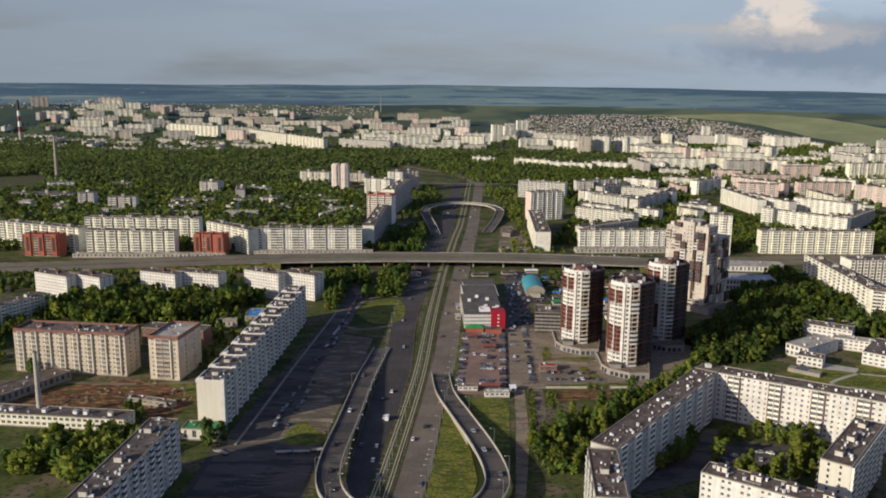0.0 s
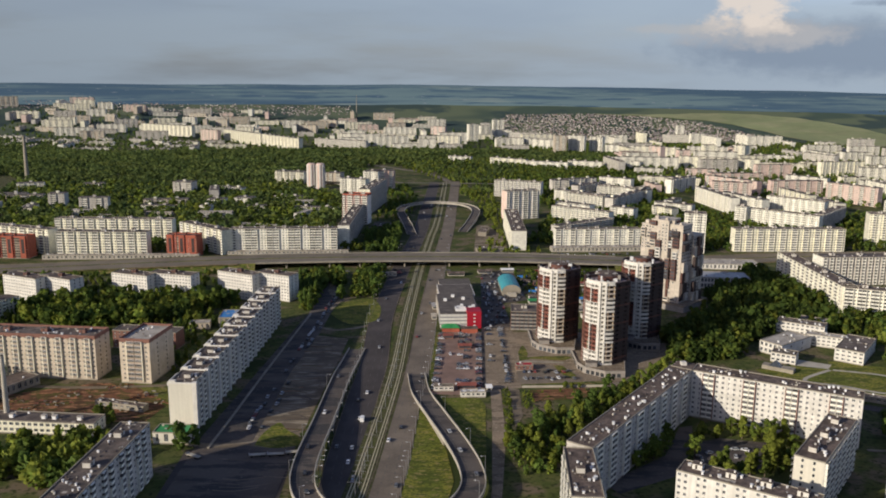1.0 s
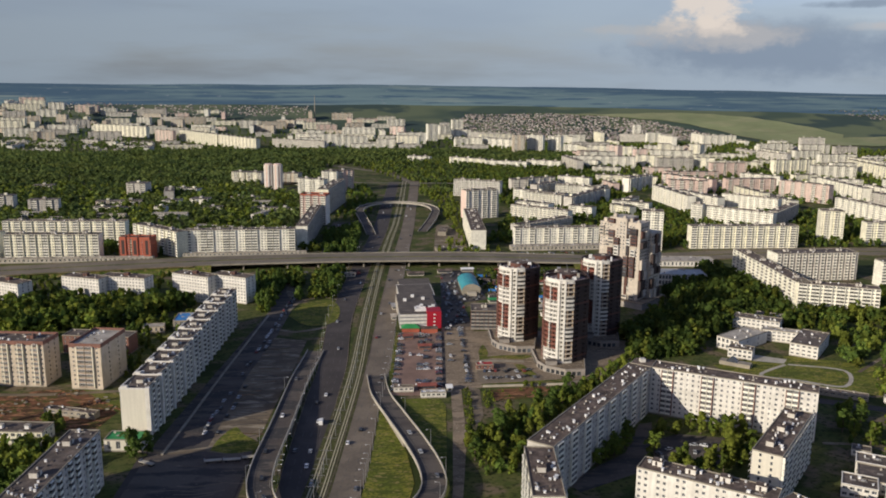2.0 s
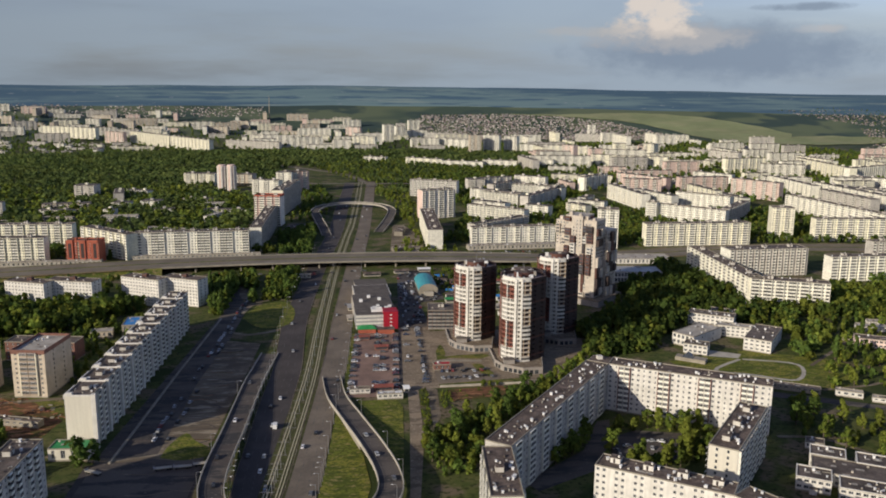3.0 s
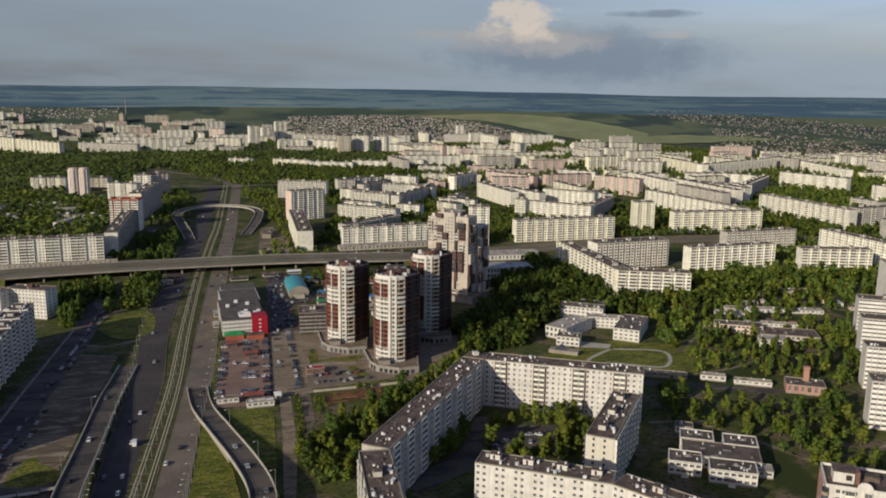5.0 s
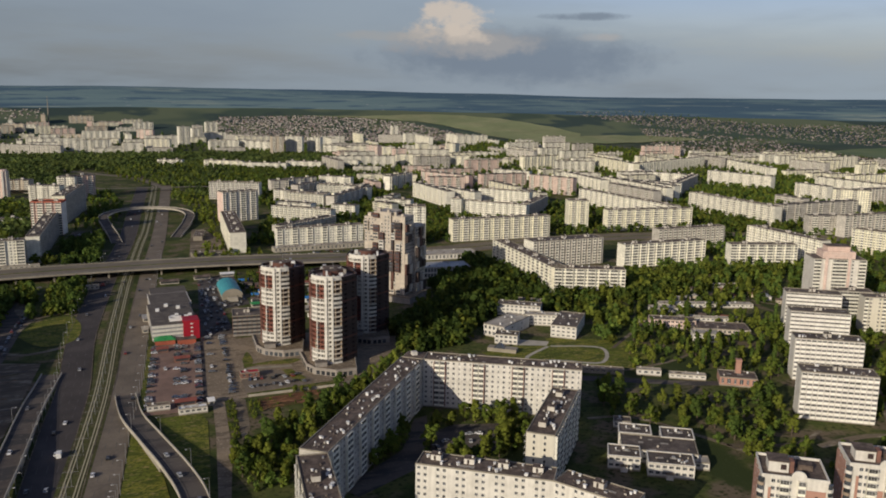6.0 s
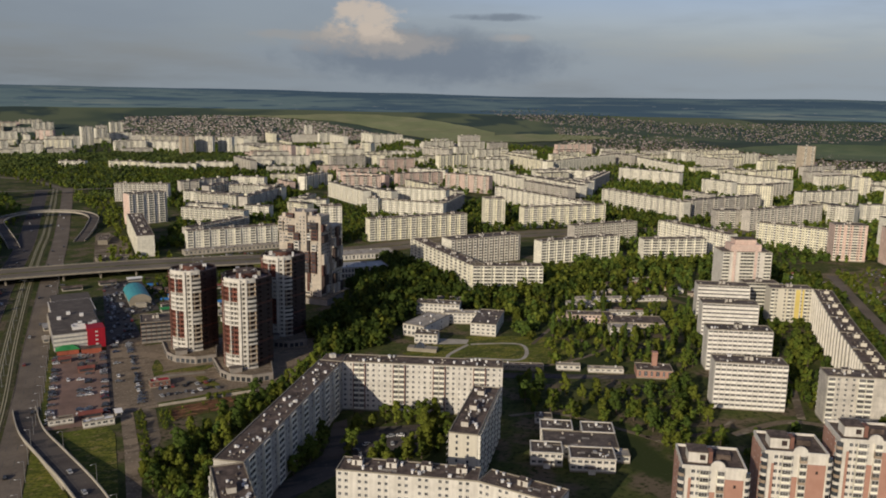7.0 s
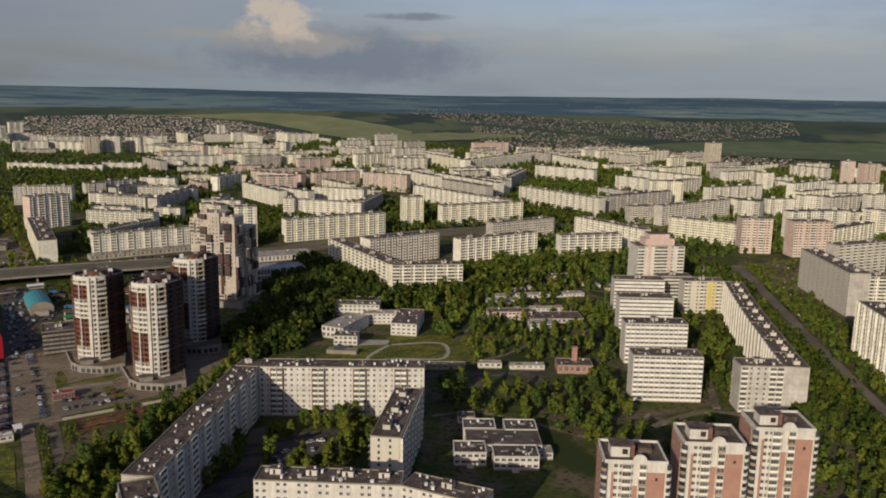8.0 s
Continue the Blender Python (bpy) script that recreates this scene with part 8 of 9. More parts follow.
grove([(-111, 749), (-76, 772), (-70, 700), (-76, 628), (-92, 645)], 26, 4.6, 7, (3, 6, 3, 1), "poplars beside the long house")
grove([(-52, 785), (-30, 786), (-30, 706), (-50, 706)], 14, 4.6, 8, (1, 3, 0), "trees on the avenue lawn")
LATER.append(([(-206, 404), (-160, 414), (-150, 386), (-168, 360), (-210, 372)], 3.6, 9, "bushes behind the near house"))
grove([(-125, 409), (-109, 409), (-105, 398), (-118, 398)], 4, 4.0, 10, (1, 0), "trees by the annex")
LATER.append(([(-345, 640), (-318, 660), (-300, 606), (-320, 572), (-345, 590)], 5.0, 11, "trees by the white houses"))
LATER.append(([(377, 275), (430, 262), (368, 205), (330, 200), (345, 240)], 5.0, 14, "trees beside the eastern street"))
grove([(576, 517), (571, 477), (499, 408), (420, 330), (400, 345), (450, 410), (496, 470)], 34, 5.5, 15, (0, 2, 7, 4), "trees inside the curved house")
LATER.append(([(640, 470), (615, 410), (520, 315), (470, 262), (430, 225), (420, 240), (500, 330), (600, 445)], 5.5, 16, "trees along the eastern street"))
grove([(-180, 446), (-166, 446), (-162, 436), (-178, 434)], 4, 4.5, 17, (0, 7), "trees in the earth yard", (0.7, 0.95))
grove([(-272, 512), (-260, 512), (-260, 502), (-272, 502)], 2, 4.5, 19, (1, 0), "trees in the earth yard", (0.7, 0.9))
grove([(-180, 640), (-160, 640), (-160, 626), (-180, 626)], 3, 4.5, 20, (0, 7), "trees behind the long house", (0.8, 1.0))
grove([(-97, 400), (-93, 400), (-93, 394), (-97, 394)], 1, 4.5, 21, (1,), "trees by the annex", (0.7, 0.8))
# dark-leaved kind mixed in to paint the shade along the wing
grove([(100, 372), (112, 398), (126, 412), (140, 424), (146, 418), (132, 404), (118, 384), (106, 364)], 14, 5.0, 22, (1, 7), "trees in the court", (0.85, 1.1))
grove([(70, 520), (110, 505), (120, 490), (72, 489)], 6, 4.0, 18, (4, 2), "small trees in the tower yard", (0.4, 0.7))


def woods(name, label, poly, gap, seed, keys, heights, avoid=3.0, leaves=70, near_trees=False, wide=1.0):
    """Woods nobody could count: low crowns of leaf cards, joined."""
    rs = np.random.RandomState(seed)
    base = [crown_data(200 + i, 1.0, 0.40 if i < 3 else 0.22, leaves, 0.15 if leaves < 30 else (0.12 if leaves < 80 else 0.09), i == 3) for i in range(4)]
    xs, ys = [p[0] for p in poly], [p[1] for p in poly]
    pts = []
    near = PLACED if near_trees else []
    cells = {}
    area = (max(xs) - min(xs)) * (max(ys) - min(ys))
    for _ in range(int(area / (gap * gap) * 1.9)):
        x, y = rs.uniform(min(xs), max(xs)), rs.uniform(min(ys), max(ys))
        c = (int(x // gap), int(y // gap))
        if any((x - a) ** 2 + (y - b) ** 2 < (gap * 0.72) ** 2 for i in (-1, 0, 1) for j in (-1, 0, 1) for a, b in cells.get((c[0] + i, c[1] + j), ())):
            continue
        if inside(poly, x, y) and clear(x, y, avoid) and all((x - a) ** 2 + (y - b) ** 2 > 20 for a, b in near):
            cells.setdefault(c, []).append((x, y))
            pts.append((x, y))
    rs.shuffle(pts)
    for j, key in enumerate(keys):
        V, Q, S, n = [], [], [], 0
        for i in range(j, len(pts), len(keys)):
            x, y = pts[i]
            v, q, sn = base[rs.randint(4)]
            h = heights[0] + (heights[1] - heights[0]) * rs.beta(1.6, 1.8)
            a = rs.uniform(0, 6.28)
            c, s = math.cos(a), math.sin(a)
            w = v * (h * wide * rs.uniform(0.85, 1.25), h * wide * rs.uniform(0.85, 1.25), h)
            V.append(np.stack([w[:, 0] * c - w[:, 1] * s + x, w[:, 0] * s + w[:, 1] * c + y, w[:, 2] + ground_z(x, y) - 0.12 * h], 1))
            S.append(np.stack([sn[:, 0] * c - sn[:, 1] * s, sn[:, 0] * s + sn[:, 1] * c, sn[:, 2]], 1))
            Q.append(q + n)
            n += len(v)
        if V:
            tagged(new(name, raw_mesh(name, np.concatenate(V), np.concatenate(Q), key, np.concatenate(S))), label, "woods", kind="stuff")


woods("park_woods", "dense shaded park trees beside the towers", [(166, 545), (184, 590), (238, 660), (250, 700), (330, 800), (345, 800), (345, 650), (323, 640), (340, 600), (300, 610), (262, 600), (236, 560), (213, 540), (180, 534)], 6.0, 1, ("leaf_b", "leaf_a", "leaf_b"), (8, 17), 2, 100)
woods("park_woods", "mixed park trees round the school", [(305, 620), (345, 640), (420, 622), (477, 672), (519, 711), (640, 690), (590, 640), (530, 575), (462, 560), (424, 600), (362, 556), (330, 520), (318, 500), (322, 540), (340, 580)], 8.6, 2, ("leaf_a", "leaf_c", "leaf_b"), (6, 15), 2, 100)
woods("park_woods", "trees among gardens east of the park", [(530, 566), (640, 685), (700, 640), (690, 575), (640, 533), (575, 525)], 8.0, 3, ("leaf_a", "leaf_b"), (5, 12), 2, 80)
woods("far_woods", "broad dark green forest beyond the city", [(-1500, 1500), (-700, 1480), (-260, 1560), (-80, 1840), (60, 1990), (150, 1970), (240, 1830), (480, 1700), (560, 1900), (520, 2150), (200, 2300), (-250, 2280), (-520, 2200), (-800, 2150), (-1150, 2480), (-1700, 2480), (-1700, 1600)], 11.5, 4, ("leaf_far_b", "leaf_far", "leaf_far"), (10, 14), 4, 18, False, 1.35)
woods("far_woods", "trees between the houses west of the avenue", [(-900, 960), (-420, 990), (-210, 960), (-105, 1000), (-110, 1330), (-250, 1470), (-700, 1480), (-1100, 1450)], 10.0, 5, ("leaf_far", "leaf_far_b", "leaf_a"), (7, 14), 3, 24, False, 1.2)
woods("far_woods", "trees beside the avenue north of the flyover", [(-64, 1014), (-22, 1057), (-22, 886), (-56, 884)], 7.5, 6, ("leaf_b", "leaf_b"), (9, 14), 2, 82)
woods("far_woods", "trees between panel houses beyond the flyover", [(-520, 880), (-60, 900), (-80, 990), (-520, 990)], 9.0, 7, ("leaf_b", "leaf_a"), (8, 13), 3, 44)
woods("far_woods", "trees along the avenue towards the forest", [(58, 880), (140, 890), (125, 1100), (120, 1340), (60, 1620), (-10, 1800), (-30, 1780), (60, 1500), (90, 1250), (100, 1000)], 11.0, 8, ("leaf_a", "leaf_c"), (6, 12), 3, 33)
woods("far_woods", "trees between the houses north of the park", [(130, 950), (340, 915), (700, 870), (830, 840), (830, 1160), (430, 1160), (400, 1420), (480, 1700), (240, 1830), (150, 1500), (200, 1200)], 9.5, 9, ("leaf_b", "leaf_a"), (8, 14), 3, 33)
woods("far_woods", "trees between the houses of the eastern district", [(480, 690), (830, 600), (1250, 470), (1900, 1100), (1500, 1650), (830, 1160), (830, 840), (640, 860)], 10.5, 10, ("leaf_b", "leaf_a"), (8, 13), 3, 19)
woods("far_woods", "trees between the houses of the far district", [(400, 1420), (830, 1160), (1500, 1650), (1900, 1700), (1300, 2700), (300, 2600), (480, 1700)], 16.0, 11, ("leaf_b", "leaf_a"), (9, 14), 4, 16)
woods("far_woods", "trees along the streets of the far quarters", [(-1500, 2480), (-500, 2300), (300, 2400), (300, 3100), (-1500, 3400)], 34.0, 12, ("leaf_b",), (9, 15), 4, 18)
for poly, n in (([(286, 2842), (1000, 2833), (1240, 2780), (1111, 3289), (963, 3436), (744, 3545), (356, 3550)], 13), ([(1887, 3417), (2184, 3400), (2461, 2720), (3079, 2205), (2813, 1964), (2372, 2165), (1976, 2946)], 14), ([(1937, 2888), (2194, 2393), (2100, 1918), (2078, 1319), (1773, 1434), (1767, 1720), (1731, 2508)], 15)):
    woods("far_woods", "orchard trees among the small houses", poly, 26.0, n, ("leaf_b", "leaf_far_b"), (5, 9), 4, 16)
for poly, gap, n, words in LATER:
    woods("grove_trees", "leafy " + words, poly, gap * (1.7 if n in (9, 14) else 1.25), 60 + n, ("leaf_a", "leaf_b", "leaf_a") if n == 6 else ("leaf_a", "leaf_c", "leaf_b"), (11, 19) if n == 6 else ((9, 15) if n == 9 else (4, 11)), 2, 110)
woods("garden_bushes", "low bushes and young trees of the school lane", [(271, 454), (279, 416), (322, 392), (395, 428), (345, 375), (324, 341), (306, 300), (280, 310), (285, 345), (272, 372), (245, 395)], 9.5, 81, ("leaf_a", "leaf_b", "leaf_c"), (3, 8), 1.5, 60, True)
woods("garden_bushes", "low bushes and young trees of the nursery gardens", [(362, 551), (424, 599), (487, 522), (405, 431), (369, 424), (331, 458), (302, 462), (330, 500)], 8.5, 82, ("leaf_a", "leaf_b", "leaf_c"), (3, 9), 1.5, 60, True)
woods("garden_bushes", "bushes inside the curved house", [(576, 517), (571, 477), (499, 408), (420, 330), (395, 330), (380, 380), (450, 470), (520, 520)], 8.0, 83, ("leaf_a", "leaf_b"), (3, 9), 1.5, 60, True)
woods("garden_bushes", "dense trees behind the court houses", [(50, 418), (72, 440), (93, 457), (130, 490), (172, 540), (180, 528), (121, 454), (80, 405), (66, 372), (44, 395)], 4.6, 84, ("leaf_a", "leaf_b"), (3, 9), 1.5, 60, True)
woods("garden_bushes", "bushes and small trees of the court", [(154, 428), (205, 412), (205, 388), (165, 364), (142, 360), (130, 375), (128, 395)], 5.0, 85, ("leaf_b", "leaf_a"), (2, 7), 1.5, 60, True)
woods("garden_bushes", "tree belt south of the cross street", [(-430, 745), (-190, 778), (-112, 785), (-108, 752), (-180, 738), (-420, 705)], 8.5, 86, ("leaf_b", "leaf_a"), (4, 11), 2, 60)
woods("garden_bushes", "scrub along the earth yard", [(-150, 498), (-126, 470), (-126, 446), (-144, 462)], 4.5, 87, ("leaf_c", "leaf_a"), (1.5, 4), 1.0, 50)
woods("garden_bushes", "garden trees and scrub behind the brick houses", [(-350, 660), (-318, 600), (-300, 540), (-285, 545), (-270, 612), (-215, 618), (-175, 640), (-130, 690), (-128, 650), (-150, 590), (-138, 520), (-160, 520), (-185, 600), (-230, 590), (-300, 520), (-350, 560)], 7.5, 95, ("leaf_a", "leaf_b", "leaf_c"), (3, 9), 1.5, 60)
woods("garden_bushes", "trees among the market stalls", [(92, 690), (180, 700), (185, 800), (92, 806)], 9.0, 96, ("leaf_b", "leaf_a"), (4, 9), 0.8, 50)
woods("garden_bushes", "rough growth on the bare plot", [(72, 482), (106, 486), (112, 482), (98, 470), (72, 468)], 7.5, 97, ("leaf_c", "leaf_b"), (1, 3), 0.5, 40)
woods("garden_bushes", "shrubs along the yard fence", [(66, 497), (120, 503), (124, 497), (66, 492)], 3.2, 98, ("leaf_b", "leaf_a"), (1.2, 3.0), 0.0, 40)
woods("garden_bushes", "gardens and scrub east of the park", [(640, 690), (700, 640), (690, 575), (640, 533), (575, 525), (540, 560)], 7.0, 88, ("leaf_a", "leaf_b"), (3, 8), 1.5, 50)
woods("garden_bushes", "trees along the eastern waste ground", [(716, 575), (800, 575), (700, 470), (640, 400), (600, 430), (660, 520)], 10.0, 89, ("leaf_c", "leaf_a"), (3, 8), 1.5, 50)
woods("garden_bushes", "trees round the red and white towers", [(300, 300), (345, 330), (395, 300), (440, 260), (380, 190), (310, 180), (300, 215), (310, 250)], 10.0, 90, ("leaf_b", "leaf_a"), (3, 10), 1.5, 60)
woods("park_woods", "tall poplars before the bent house", [(338, 652), (352, 634), (408, 610), (470, 628), (486, 648), (470, 690), (430, 690), (412, 622), (350, 645)], 6.0, 101, ("leaf_a", "leaf_c", "leaf_b"), (9, 17), 1.5, 110)
woods("garden_bushes", "shady trees between the curved house and the street", [(694, 578), (541, 395), (456, 292), (372, 190), (356, 205), (436, 308), (512, 410), (640, 548)], 5.6, 103, ("leaf_b", "leaf_a"), (5, 12), 2.0, 70)
woods("garden_bushes", "shrubs along the south edge of the cross street", [(-640, 768), (-437, 778), (-300, 793), (-170, 803), (-170, 796), (-300, 785), (-437, 770), (-640, 758)], 5.0, 104, ("leaf_b", "leaf_a"), (3, 8), 0.5, 60)
woods("garden_bushes", "tall poplars and shrubs at the end of the long house", [(-113, 780), (-70, 796), (-66, 705), (-78, 650), (-96, 668), (-104, 715)], 5.2, 105, ("leaf_b", "leaf_b", "leaf_a"), (7, 15), 1.5, 80)
woods("garden_bushes", "trees and shrubs behind the oval lawn", [(-58, 806), (-30, 806), (-27, 745), (-36, 706), (-58, 706)], 5.2, 106, ("leaf_b", "leaf_a"), (5, 12), 1.0, 80)
woods("garden_bushes", "trees along both sides of the eastern street", [(722, 582), (730, 576), (570, 388), (486, 286), (398, 170), (386, 172), (474, 284), (556, 380)], 7.0, 102, ("leaf_b", "leaf_a", "leaf_c"), (4, 9), 1.0, 70)
woods("hedge", "clipped green hedge beside the footpath", [(52.8, 488), (57.3, 488), (54.6, 433), (48.9, 427)], 2.2, 91, ("leaf_c", "leaf_a"), (1.6, 2.8), 0.0, 40)
woods("hedge", "clipped green hedge beside the gravel walk", [(64.1, 484), (71.4, 484), (69.1, 457), (62.6, 456)], 2.4, 92, ("leaf_c", "leaf_a"), (1.6, 3.2), 0.0, 40)
woods("garden_bushes", "trees at the foot of the footpath", [(54, 412), (64, 428), (72, 440), (80, 420), (70, 380), (52, 370), (48, 392)], 5.4, 93, ("leaf_a", "leaf_b"), (4, 10), 1.0, 80, True)
woods("far_woods", "forest edge west of the avenue bend", [(-700, 1480), (-250, 1470), (-110, 1500), (-70, 1560), (-120, 1760), (-260, 1560)], 10.5, 21, ("leaf_far", "leaf_far_b"), (8, 14), 4, 20)
woods("far_woods", "forest edge east of the avenue bend", [(75, 1330), (140, 1380), (230, 1500), (300, 1720), (150, 1970), (60, 1990), (-60, 1840), (20, 1700), (55, 1520)], 10.5, 22, ("leaf_far", "leaf_far_b", "leaf_a"), (7, 13), 4, 22)
woods("far_woods", "roadside trees west of the avenue", [(-60, 1110), (-12, 1110), (0, 1300), (-18, 1480), (-60, 1480), (-40, 1300)], 9.0, 23, ("leaf_b", "leaf_a"), (5, 11), 3, 34)
woods("far_woods", "trees between the depots beyond the forest", [(-1500, 2480), (-850, 2250), (-340, 2330), (-420, 2480), (-760, 2600), (-1500, 2780)], 24.0, 24, ("leaf_far",), (7, 12), 4, 16, False, 1.3)
woods("garden_bushes", "trees between the curved house and the street", [(556, 470), (548, 440), (455, 335), (424, 300), (402, 278), (398, 292), (440, 342), (532, 446)], 4.6, 99, ("leaf_b", "leaf_a"), (4, 12), 1.5, 60)

# ---- cars and street furniture ----
for nm, col in (("white", (0.70, 0.70, 0.70)), ("silver", (0.36, 0.37, 0.38)), ("black", (0.02, 0.02, 0.022)), ("red", (0.20, 0.025, 0.02)), ("blue", (0.035, 0.055, 0.11)), ("grey", (0.12, 0.12, 0.125))):
    M["car_" + nm] = material("car paint " + nm, col, 0.3, 0.03, 0.5, 2.0, 0.0, spec=0.6)


def car_meshes(key):
    body = Mesher()
    side = [(-2.15, 0.28), (2.1, 0.28), (2.2, 0.62), (2.0, 0.82), (1.05, 0.92), (-1.75, 0.98), (-2.15, 0.85)]
    n = len(side)
    body.v += [(x, -0.86, z) for x, z in side] + [(x, 0.86, z) for x, z in side]
    s = body.slot(key)
    body.f += [tuple(range(n)), tuple(range(2 * n - 1, n - 1, -1))] + [(i, n + i, n + (i + 1) % n, (i + 1) % n) for i in range(n)]
    body.k += [s] * (n + 2)
    body.box(-1.25, -0.66, 1.40, 0.35, 0.66, 1.46, key)
    glass = Mesher()
    lo, hi = [(-1.75, -0.8), (1.05, -0.8), (1.05, 0.8), (-1.75, 0.8)], [(-1.25, -0.66), (0.35, -0.66), (0.35, 0.66), (-1.25, 0.66)]
    for i in range(4):
        j = (i + 1) % 4
        glass.quad([(*lo[i], 0.94), (*lo[j], 0.94), (*hi[j], 1.41), (*hi[i], 1.41)], "glass")
    wheel = Mesher()
    pts = [(0.31 * math.cos(a), 0.31 * math.sin(a)) for a in np.linspace(0, 2 * math.pi, 9)[:-1]]
    m = len(pts)
    wheel.v += [(x, -0.1, z + 0.31) for x, z in pts] + [(x, 0.1, z + 0.31) for x, z in pts]
    wheel.f += [tuple(range(m)), tuple(range(2 * m - 1, m - 1, -1))] + [(i, m + i, m + (i + 1) % m, (i + 1) % m) for i in range(m)]
    wheel.k += [wheel.slot("tyre")] * (m + 2)
    under = Mesher().box(-1.9, -0.8, 0.2, 1.9, 0.8, 0.42, "tyre")
    for dx in (-1.35, 1.35):
        under.box(dx - 0.31, -0.88, 0.0, dx + 0.31, 0.88, 0.6, "tyre")
    return body.mesh("body"), glass.mesh("glazing"), wheel.mesh("wheel"), under.mesh("undercarriage")


CARS = {}


def car(x, y, ang, colour, where, z=0.12):
    if colour not in CARS:
        CARS[colour] = car_meshes("car_" + colour)
    b, g, w, u = CARS[colour]
    c = empty("car", Matrix.Translation((x, y, z)) @ Matrix.Rotation(radians(ang), 4, "Z"), f"{colour} saloon car {where}", "car", "cars")
    shell_part = part("body", b, c)
    part("glazing", g, shell_part)
    part("undercarriage", u, c)


rnd = random.Random(77)
TINTS = ("white", "silver", "black", "grey", "black", "silver", "grey", "black", "white", "grey", "black", "silver", "grey", "black", "grey", "red", "grey", "black", "blue", "black", "white")
# rows of the paved car park
for f, turn, chance in ((0.05, 4, 0.75), (0.30, 90, 0.25), (0.52, 0, 0.45), (0.66, 2, 0.5), (0.93, 0, 0.8)):
    for y in np.arange(484, 603, 3.1 if turn != 90 else 7.0):
        if rnd.random() < chance * 0.86:
            u = (float(y) - 478) / 128
            car(9 + 8.5 * u + (31.5 * f) + rnd.uniform(-0.4, 0.4), float(y), turn + rnd.choice((0, 180)) + rnd.uniform(-5, 5), rnd.choice(TINTS), "in the paved car park")
for y in np.arange(500, 616, 5.0):
    u = (y - 478) / 128
    for x, c in ((46.5 + 8 * u, 0.35), (57.5 + 6 * u, 0.85)):
        if rnd.random() < c:
            car(x + rnd.uniform(-0.5, 0.5), float(y), rnd.choice((0, 90, 8)), rnd.choice(TINTS), "parked in the lane")
for i in range(16):
    car(70 + i % 8 * 4.4 + rnd.uniform(-1, 1), 506 + i // 8 * 13 + rnd.uniform(-2, 2), rnd.choice((80, 100, 20)), rnd.choice(TINTS), "parked by the towers")


def car_rows(label, poly, count, seed, turn):
    """Cars too many and too far to count."""
    r = random.Random(seed)
    g = Mesher()
    xs, ys = [p[0] for p in poly], [p[1] for p in poly]
    done, tries = 0, 0
    while done < count and tries < count * 20:
        tries += 1
        x = r.uniform(min(xs), max(xs))
        y = min(ys) + 6.5 * round(r.uniform(0, max(ys) - min(ys)) / 6.5)
        if not inside(poly, x, y):
            continue
        one, key = Mesher(), "car_" + r.choice(TINTS)
        one.box(-2.1, -0.85, 0.3, 2.1, 0.85, 0.95, key).box(-1.3, -0.7, 0.95, 0.7, 0.7, 1.4, "glass").box(-1.1, -0.65, 1.4, 0.5, 0.65, 1.46, key).box(-1.7, -0.8, 0.0, 1.7, 0.8, 0.3, "tyre")
        g.absorb(one, Matrix.Translation((x, y, 0.1)) @ Matrix.Rotation(radians(turn + r.uniform(-6, 6) + r.choice((0, 180))), 4, "Z"))
        done += 1
    tagged(new("parked_cars", g.mesh("parked_cars")), label, "cars", kind="stuff")


car_rows("rows of parked cars on the market lot", [(52, 622), (63, 800), (94, 800), (94, 700), (73, 690), (72, 622)], 120, 5, 90)
car_rows("parked cars along the foot of the flyover", [(-110, 815), (180, 815), (180, 800), (-110, 800)], 26, 6, 0)
car_rows("parked cars before the panel house", [(150, 880), (255, 890), (255, 904), (150, 900)], 26, 7, 90)
car_rows("parked cars along the eastern waste ground", [(560, 400), (600, 440), (700, 545), (760, 580), (790, 575), (700, 500), (620, 420)], 40, 8, 40)
car_rows("parked cars beside the avenue", [(-58, 885), (-40, 885), (-32, 1000), (-36, 1090), (-56, 1090)], 30, 9, 90)
for x, y, ang in ((-84, 394, 8), (-75, 395, 4), (-66, 397, 10), (-116, 396, -30)):
    tl = empty("trailer", Matrix.Translation((x, y, 0.08)) @ Matrix.Rotation(radians(ang), 4, "Z"), "long pale flatbed trailer parked in the yard", "trailer", "trailers")
    bed = part("bed", Mesher().box(0, 0, 1.0, 8.5, 2.4, 1.3, "concrete_pale").box(0, 0, 1.3, 0.2, 2.4, 2.0, "steel"), tl)
    for wx in (1.0, 6.0, 7.3):
        part("wheel", Mesher().box(wx, 0.05, 0.0, wx + 0.9, 2.35, 0.95, "tyre"), bed)
for y in np.arange(425, 740, 5.6):
    if rnd.random() < 0.6:
        car(-92 + (y - 425) * 0.07 + rnd.uniform(-1, 1), float(y), 86 + rnd.uniform(-5, 5), rnd.choice(TINTS), "parked along the service road")
    if rnd.random() < 0.4:
        car(-84 + (y - 425) * 0.05 + rnd.uniform(-1, 1), float(y), 80, rnd.choice(TINTS), "parked along the service road")
for line, offs, z in ((right_line, (-5, 0, 5), 0.12), (left_line, (-6, -2, 2, 6), 0.12)):
    for i in range(10, len(line) - 12):
        a, b = Vector(line[i][:2]), Vector(line[i + 1][:2])
        d = b - a
        for k in range(max(1, int(d.length / 16))):
            if rnd.random() < 0.4 and 340 < a.y < 1300:
                p = a.lerp(b, rnd.random())
                nrm = Vector((d.y, -d.x)).normalized() * rnd.choice(offs)
                car(p.x + nrm.x, p.y + nrm.y, math.degrees(math.atan2(d.y, d.x)), rnd.choice(TINTS), "driving on the avenue", z)
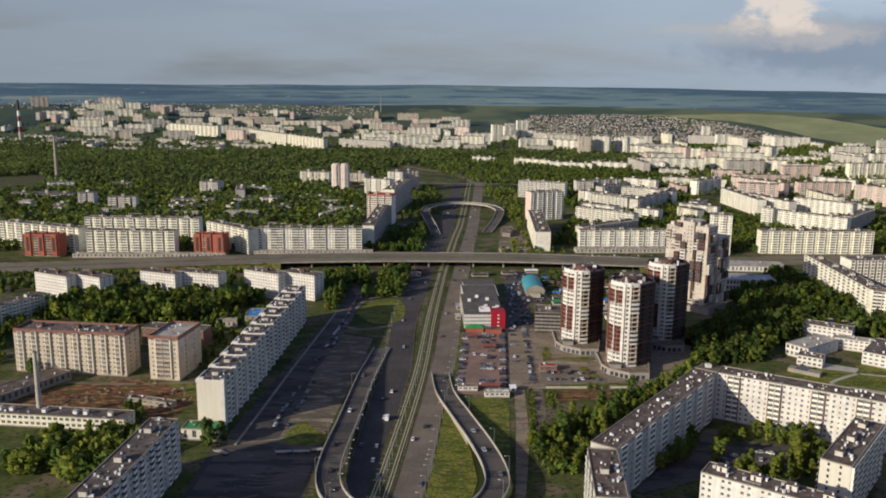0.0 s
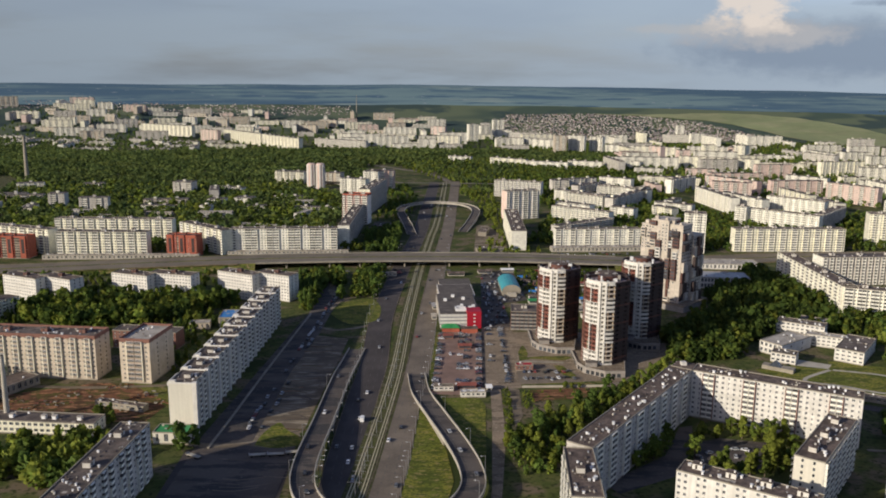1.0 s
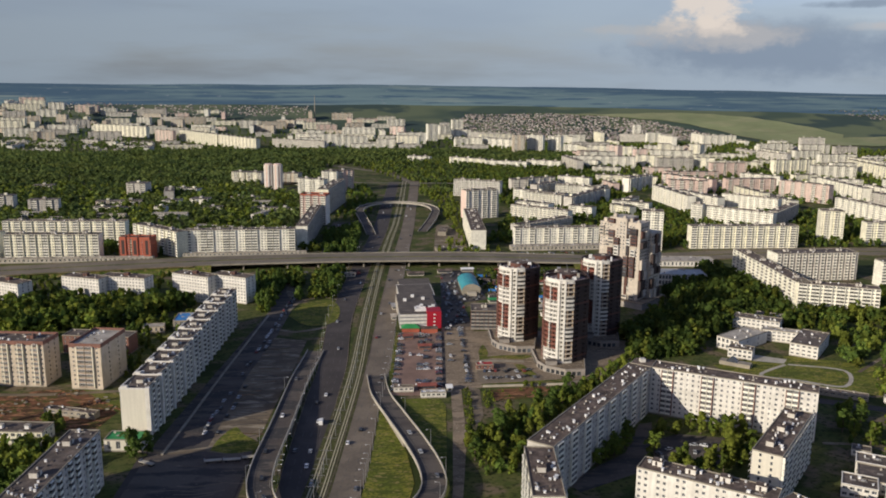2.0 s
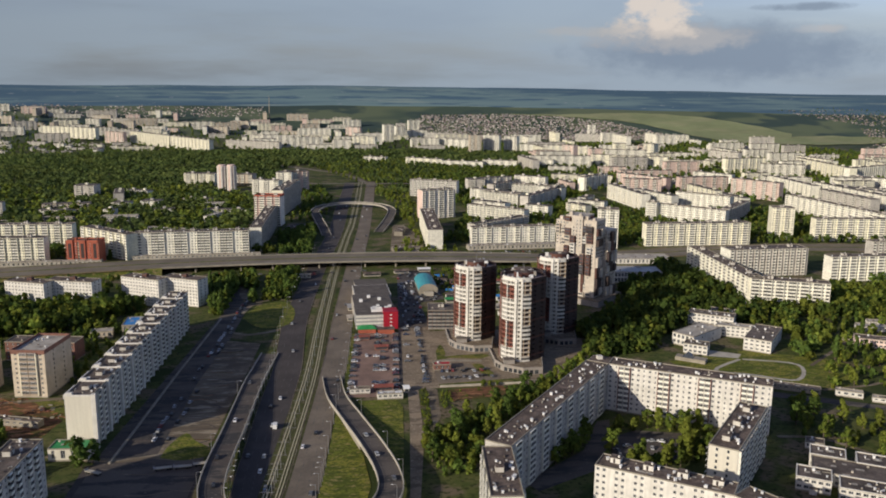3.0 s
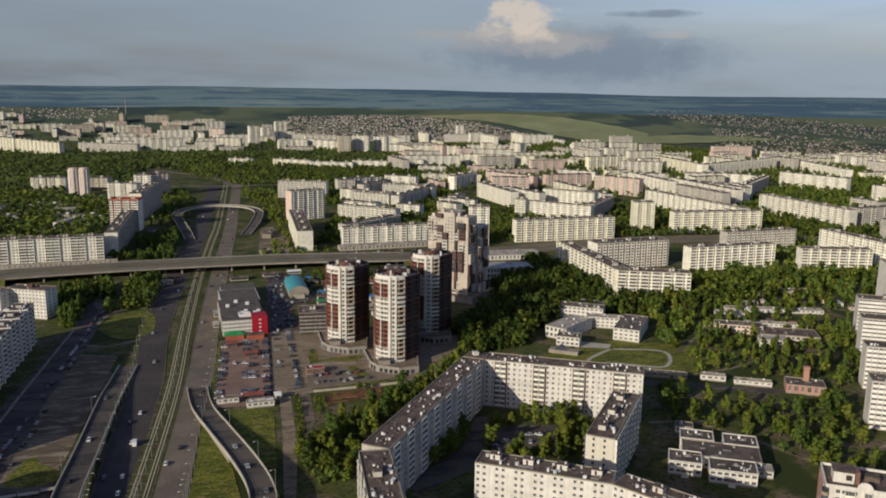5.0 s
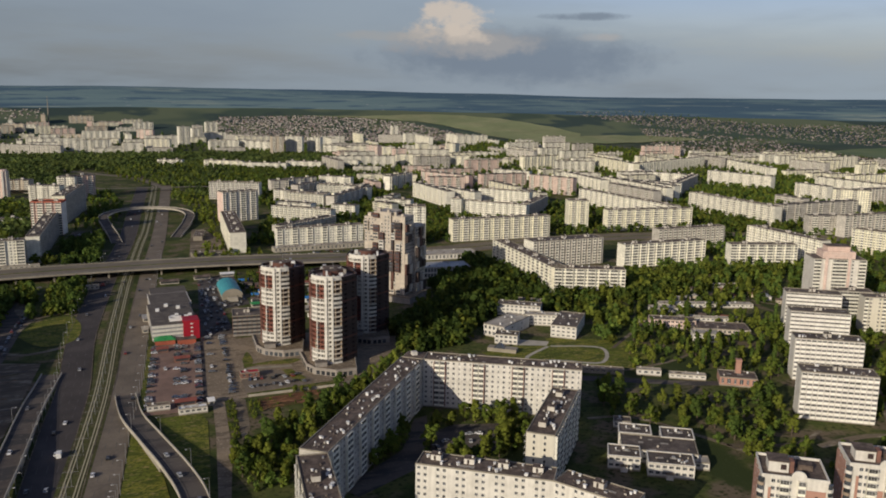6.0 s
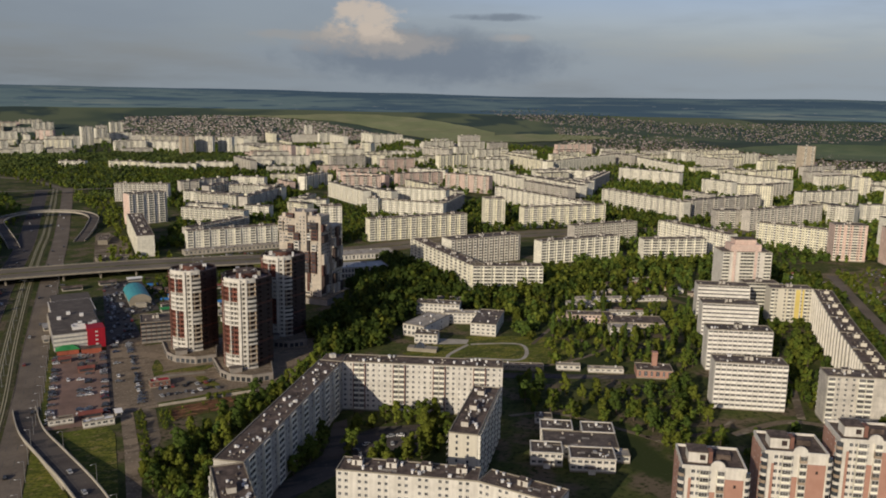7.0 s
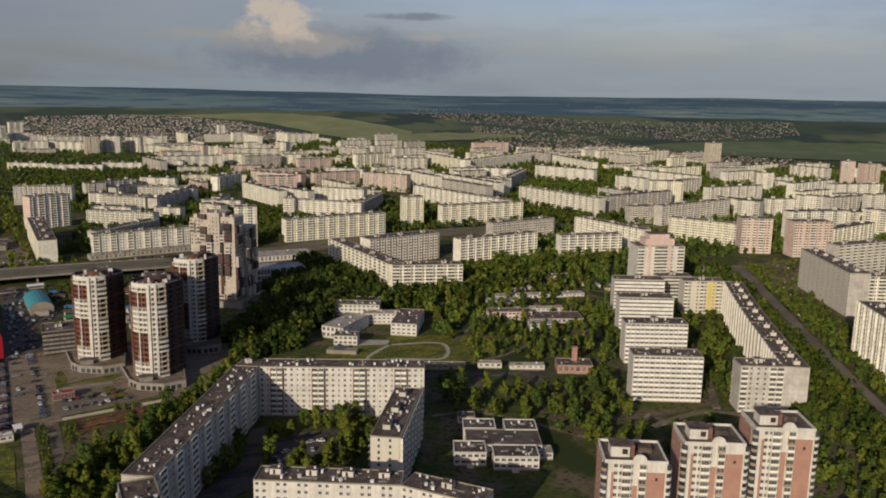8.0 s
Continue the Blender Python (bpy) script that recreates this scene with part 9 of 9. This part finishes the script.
for i in (12, 17, 22, 27, 32, 70, 76, 80):
    a, b = Vector(loop_line[i]), Vector(loop_line[i + 1])
    car(a.x + rnd.uniform(-2, 2), a.y, math.degrees(math.atan2(b.y - a.y, b.x - a.x)), rnd.choice(TINTS), "on the turning ramp", a.z)
for i in range(14):
    car(rnd.uniform(142, 172), rnd.uniform(380, 408), rnd.uniform(0, 180), rnd.choice(TINTS), "parked in the court")
van = empty("van", Matrix.Translation((-29.9, 439.8, 0.12)) @ Matrix.Rotation(radians(88), 4, "Z"), "white box van driving on the avenue", "van")
part("body", Mesher().box(-2.6, -1.05, 0.4, 1.6, 1.05, 2.7, "metal_white").box(1.6, -0.95, 0.4, 2.7, 0.95, 1.3, "metal_white"), van)
part("glazing", Mesher().box(1.62, -0.9, 1.3, 2.2, 0.9, 2.1, "glass"), van)
for dx in (-1.7, 1.8):
    for dy in (-0.95, 0.95):
        part("wheel", CARS["white"][2], van, Matrix.Translation((dx, dy, 0)))


def lamp_mesh():
    g = Mesher()
    g.lathe([(0.16, 0), (0.11, 4), (0.08, 10)], "steel", 6)
    g.box(-0.05, -0.05, 9.9, 1.9, 0.05, 10.02, "steel")
    return g.mesh("pole")


POLE = lamp_mesh()
HEAD = Mesher().box(1.6, -0.15, 9.82, 2.4, 0.15, 9.98, "metal_white").mesh("lamp_head")


def street_lamp(x, y, turn, z=0.0):
    l = empty("street_lamp", Matrix.Translation((x, y, z)) @ Matrix.Rotation(turn, 4, "Z"), "slender grey steel street lamp", "street lamp", "street lamps")
    pole = part("pole", POLE, l)
    part("lamp_head", HEAD, pole)


for line, off in ((right_line, 8.6), (left_line, -10.0)):
    for i in range(12, 48, 1):
        a, b = Vector(line[i][:2]), Vector(line[i + 1][:2])
        n = max(1, round((b - a).length / 28))
        for k in range(n):
            p = a.lerp(b, k / n)
            if 330 < p.y < 1250 and not 815 < p.y < 880:
                d = (b - a).normalized()
                street_lamp(p.x + d.y * off, p.y - d.x * off, math.atan2(d.y, d.x) + (math.pi / 2 if off > 0 else -math.pi / 2))
for i in range(14, 88, 7):
    a, b = Vector(loop_line[i]), Vector(loop_line[i + 1])
    d = (b - a).normalized()
    street_lamp(a.x + d.y * 5.75, a.y - d.x * 5.75, math.atan2(d.y, d.x) + math.pi / 2, a.z - 0.6)
tram_pole = Mesher().lathe([(0.14, 0), (0.1, 8.5)], "steel", 6).box(-3.4, -0.05, 6.9, 3.4, 0.05, 7.0, "steel").mesh("pole")
for i in range(14, 46):
    a, b = Vector(tram_line[i][:2]), Vector(tram_line[i + 1][:2])
    n = max(1, round((b - a).length / 32))
    for k in range(n):
        p = a.lerp(b, k / n)
        if 330 < p.y < 1200 and not 818 < p.y < 876:
            q = empty("tram_pole", Matrix.Translation((p.x, p.y, 0.15)) @ Matrix.Rotation(math.atan2(b.y - a.y, b.x - a.x) - math.pi / 2, 4, "Z"), "grey steel tramway pole with cross arm", "pole", "tramway poles")
            part("pole", tram_pole, q)
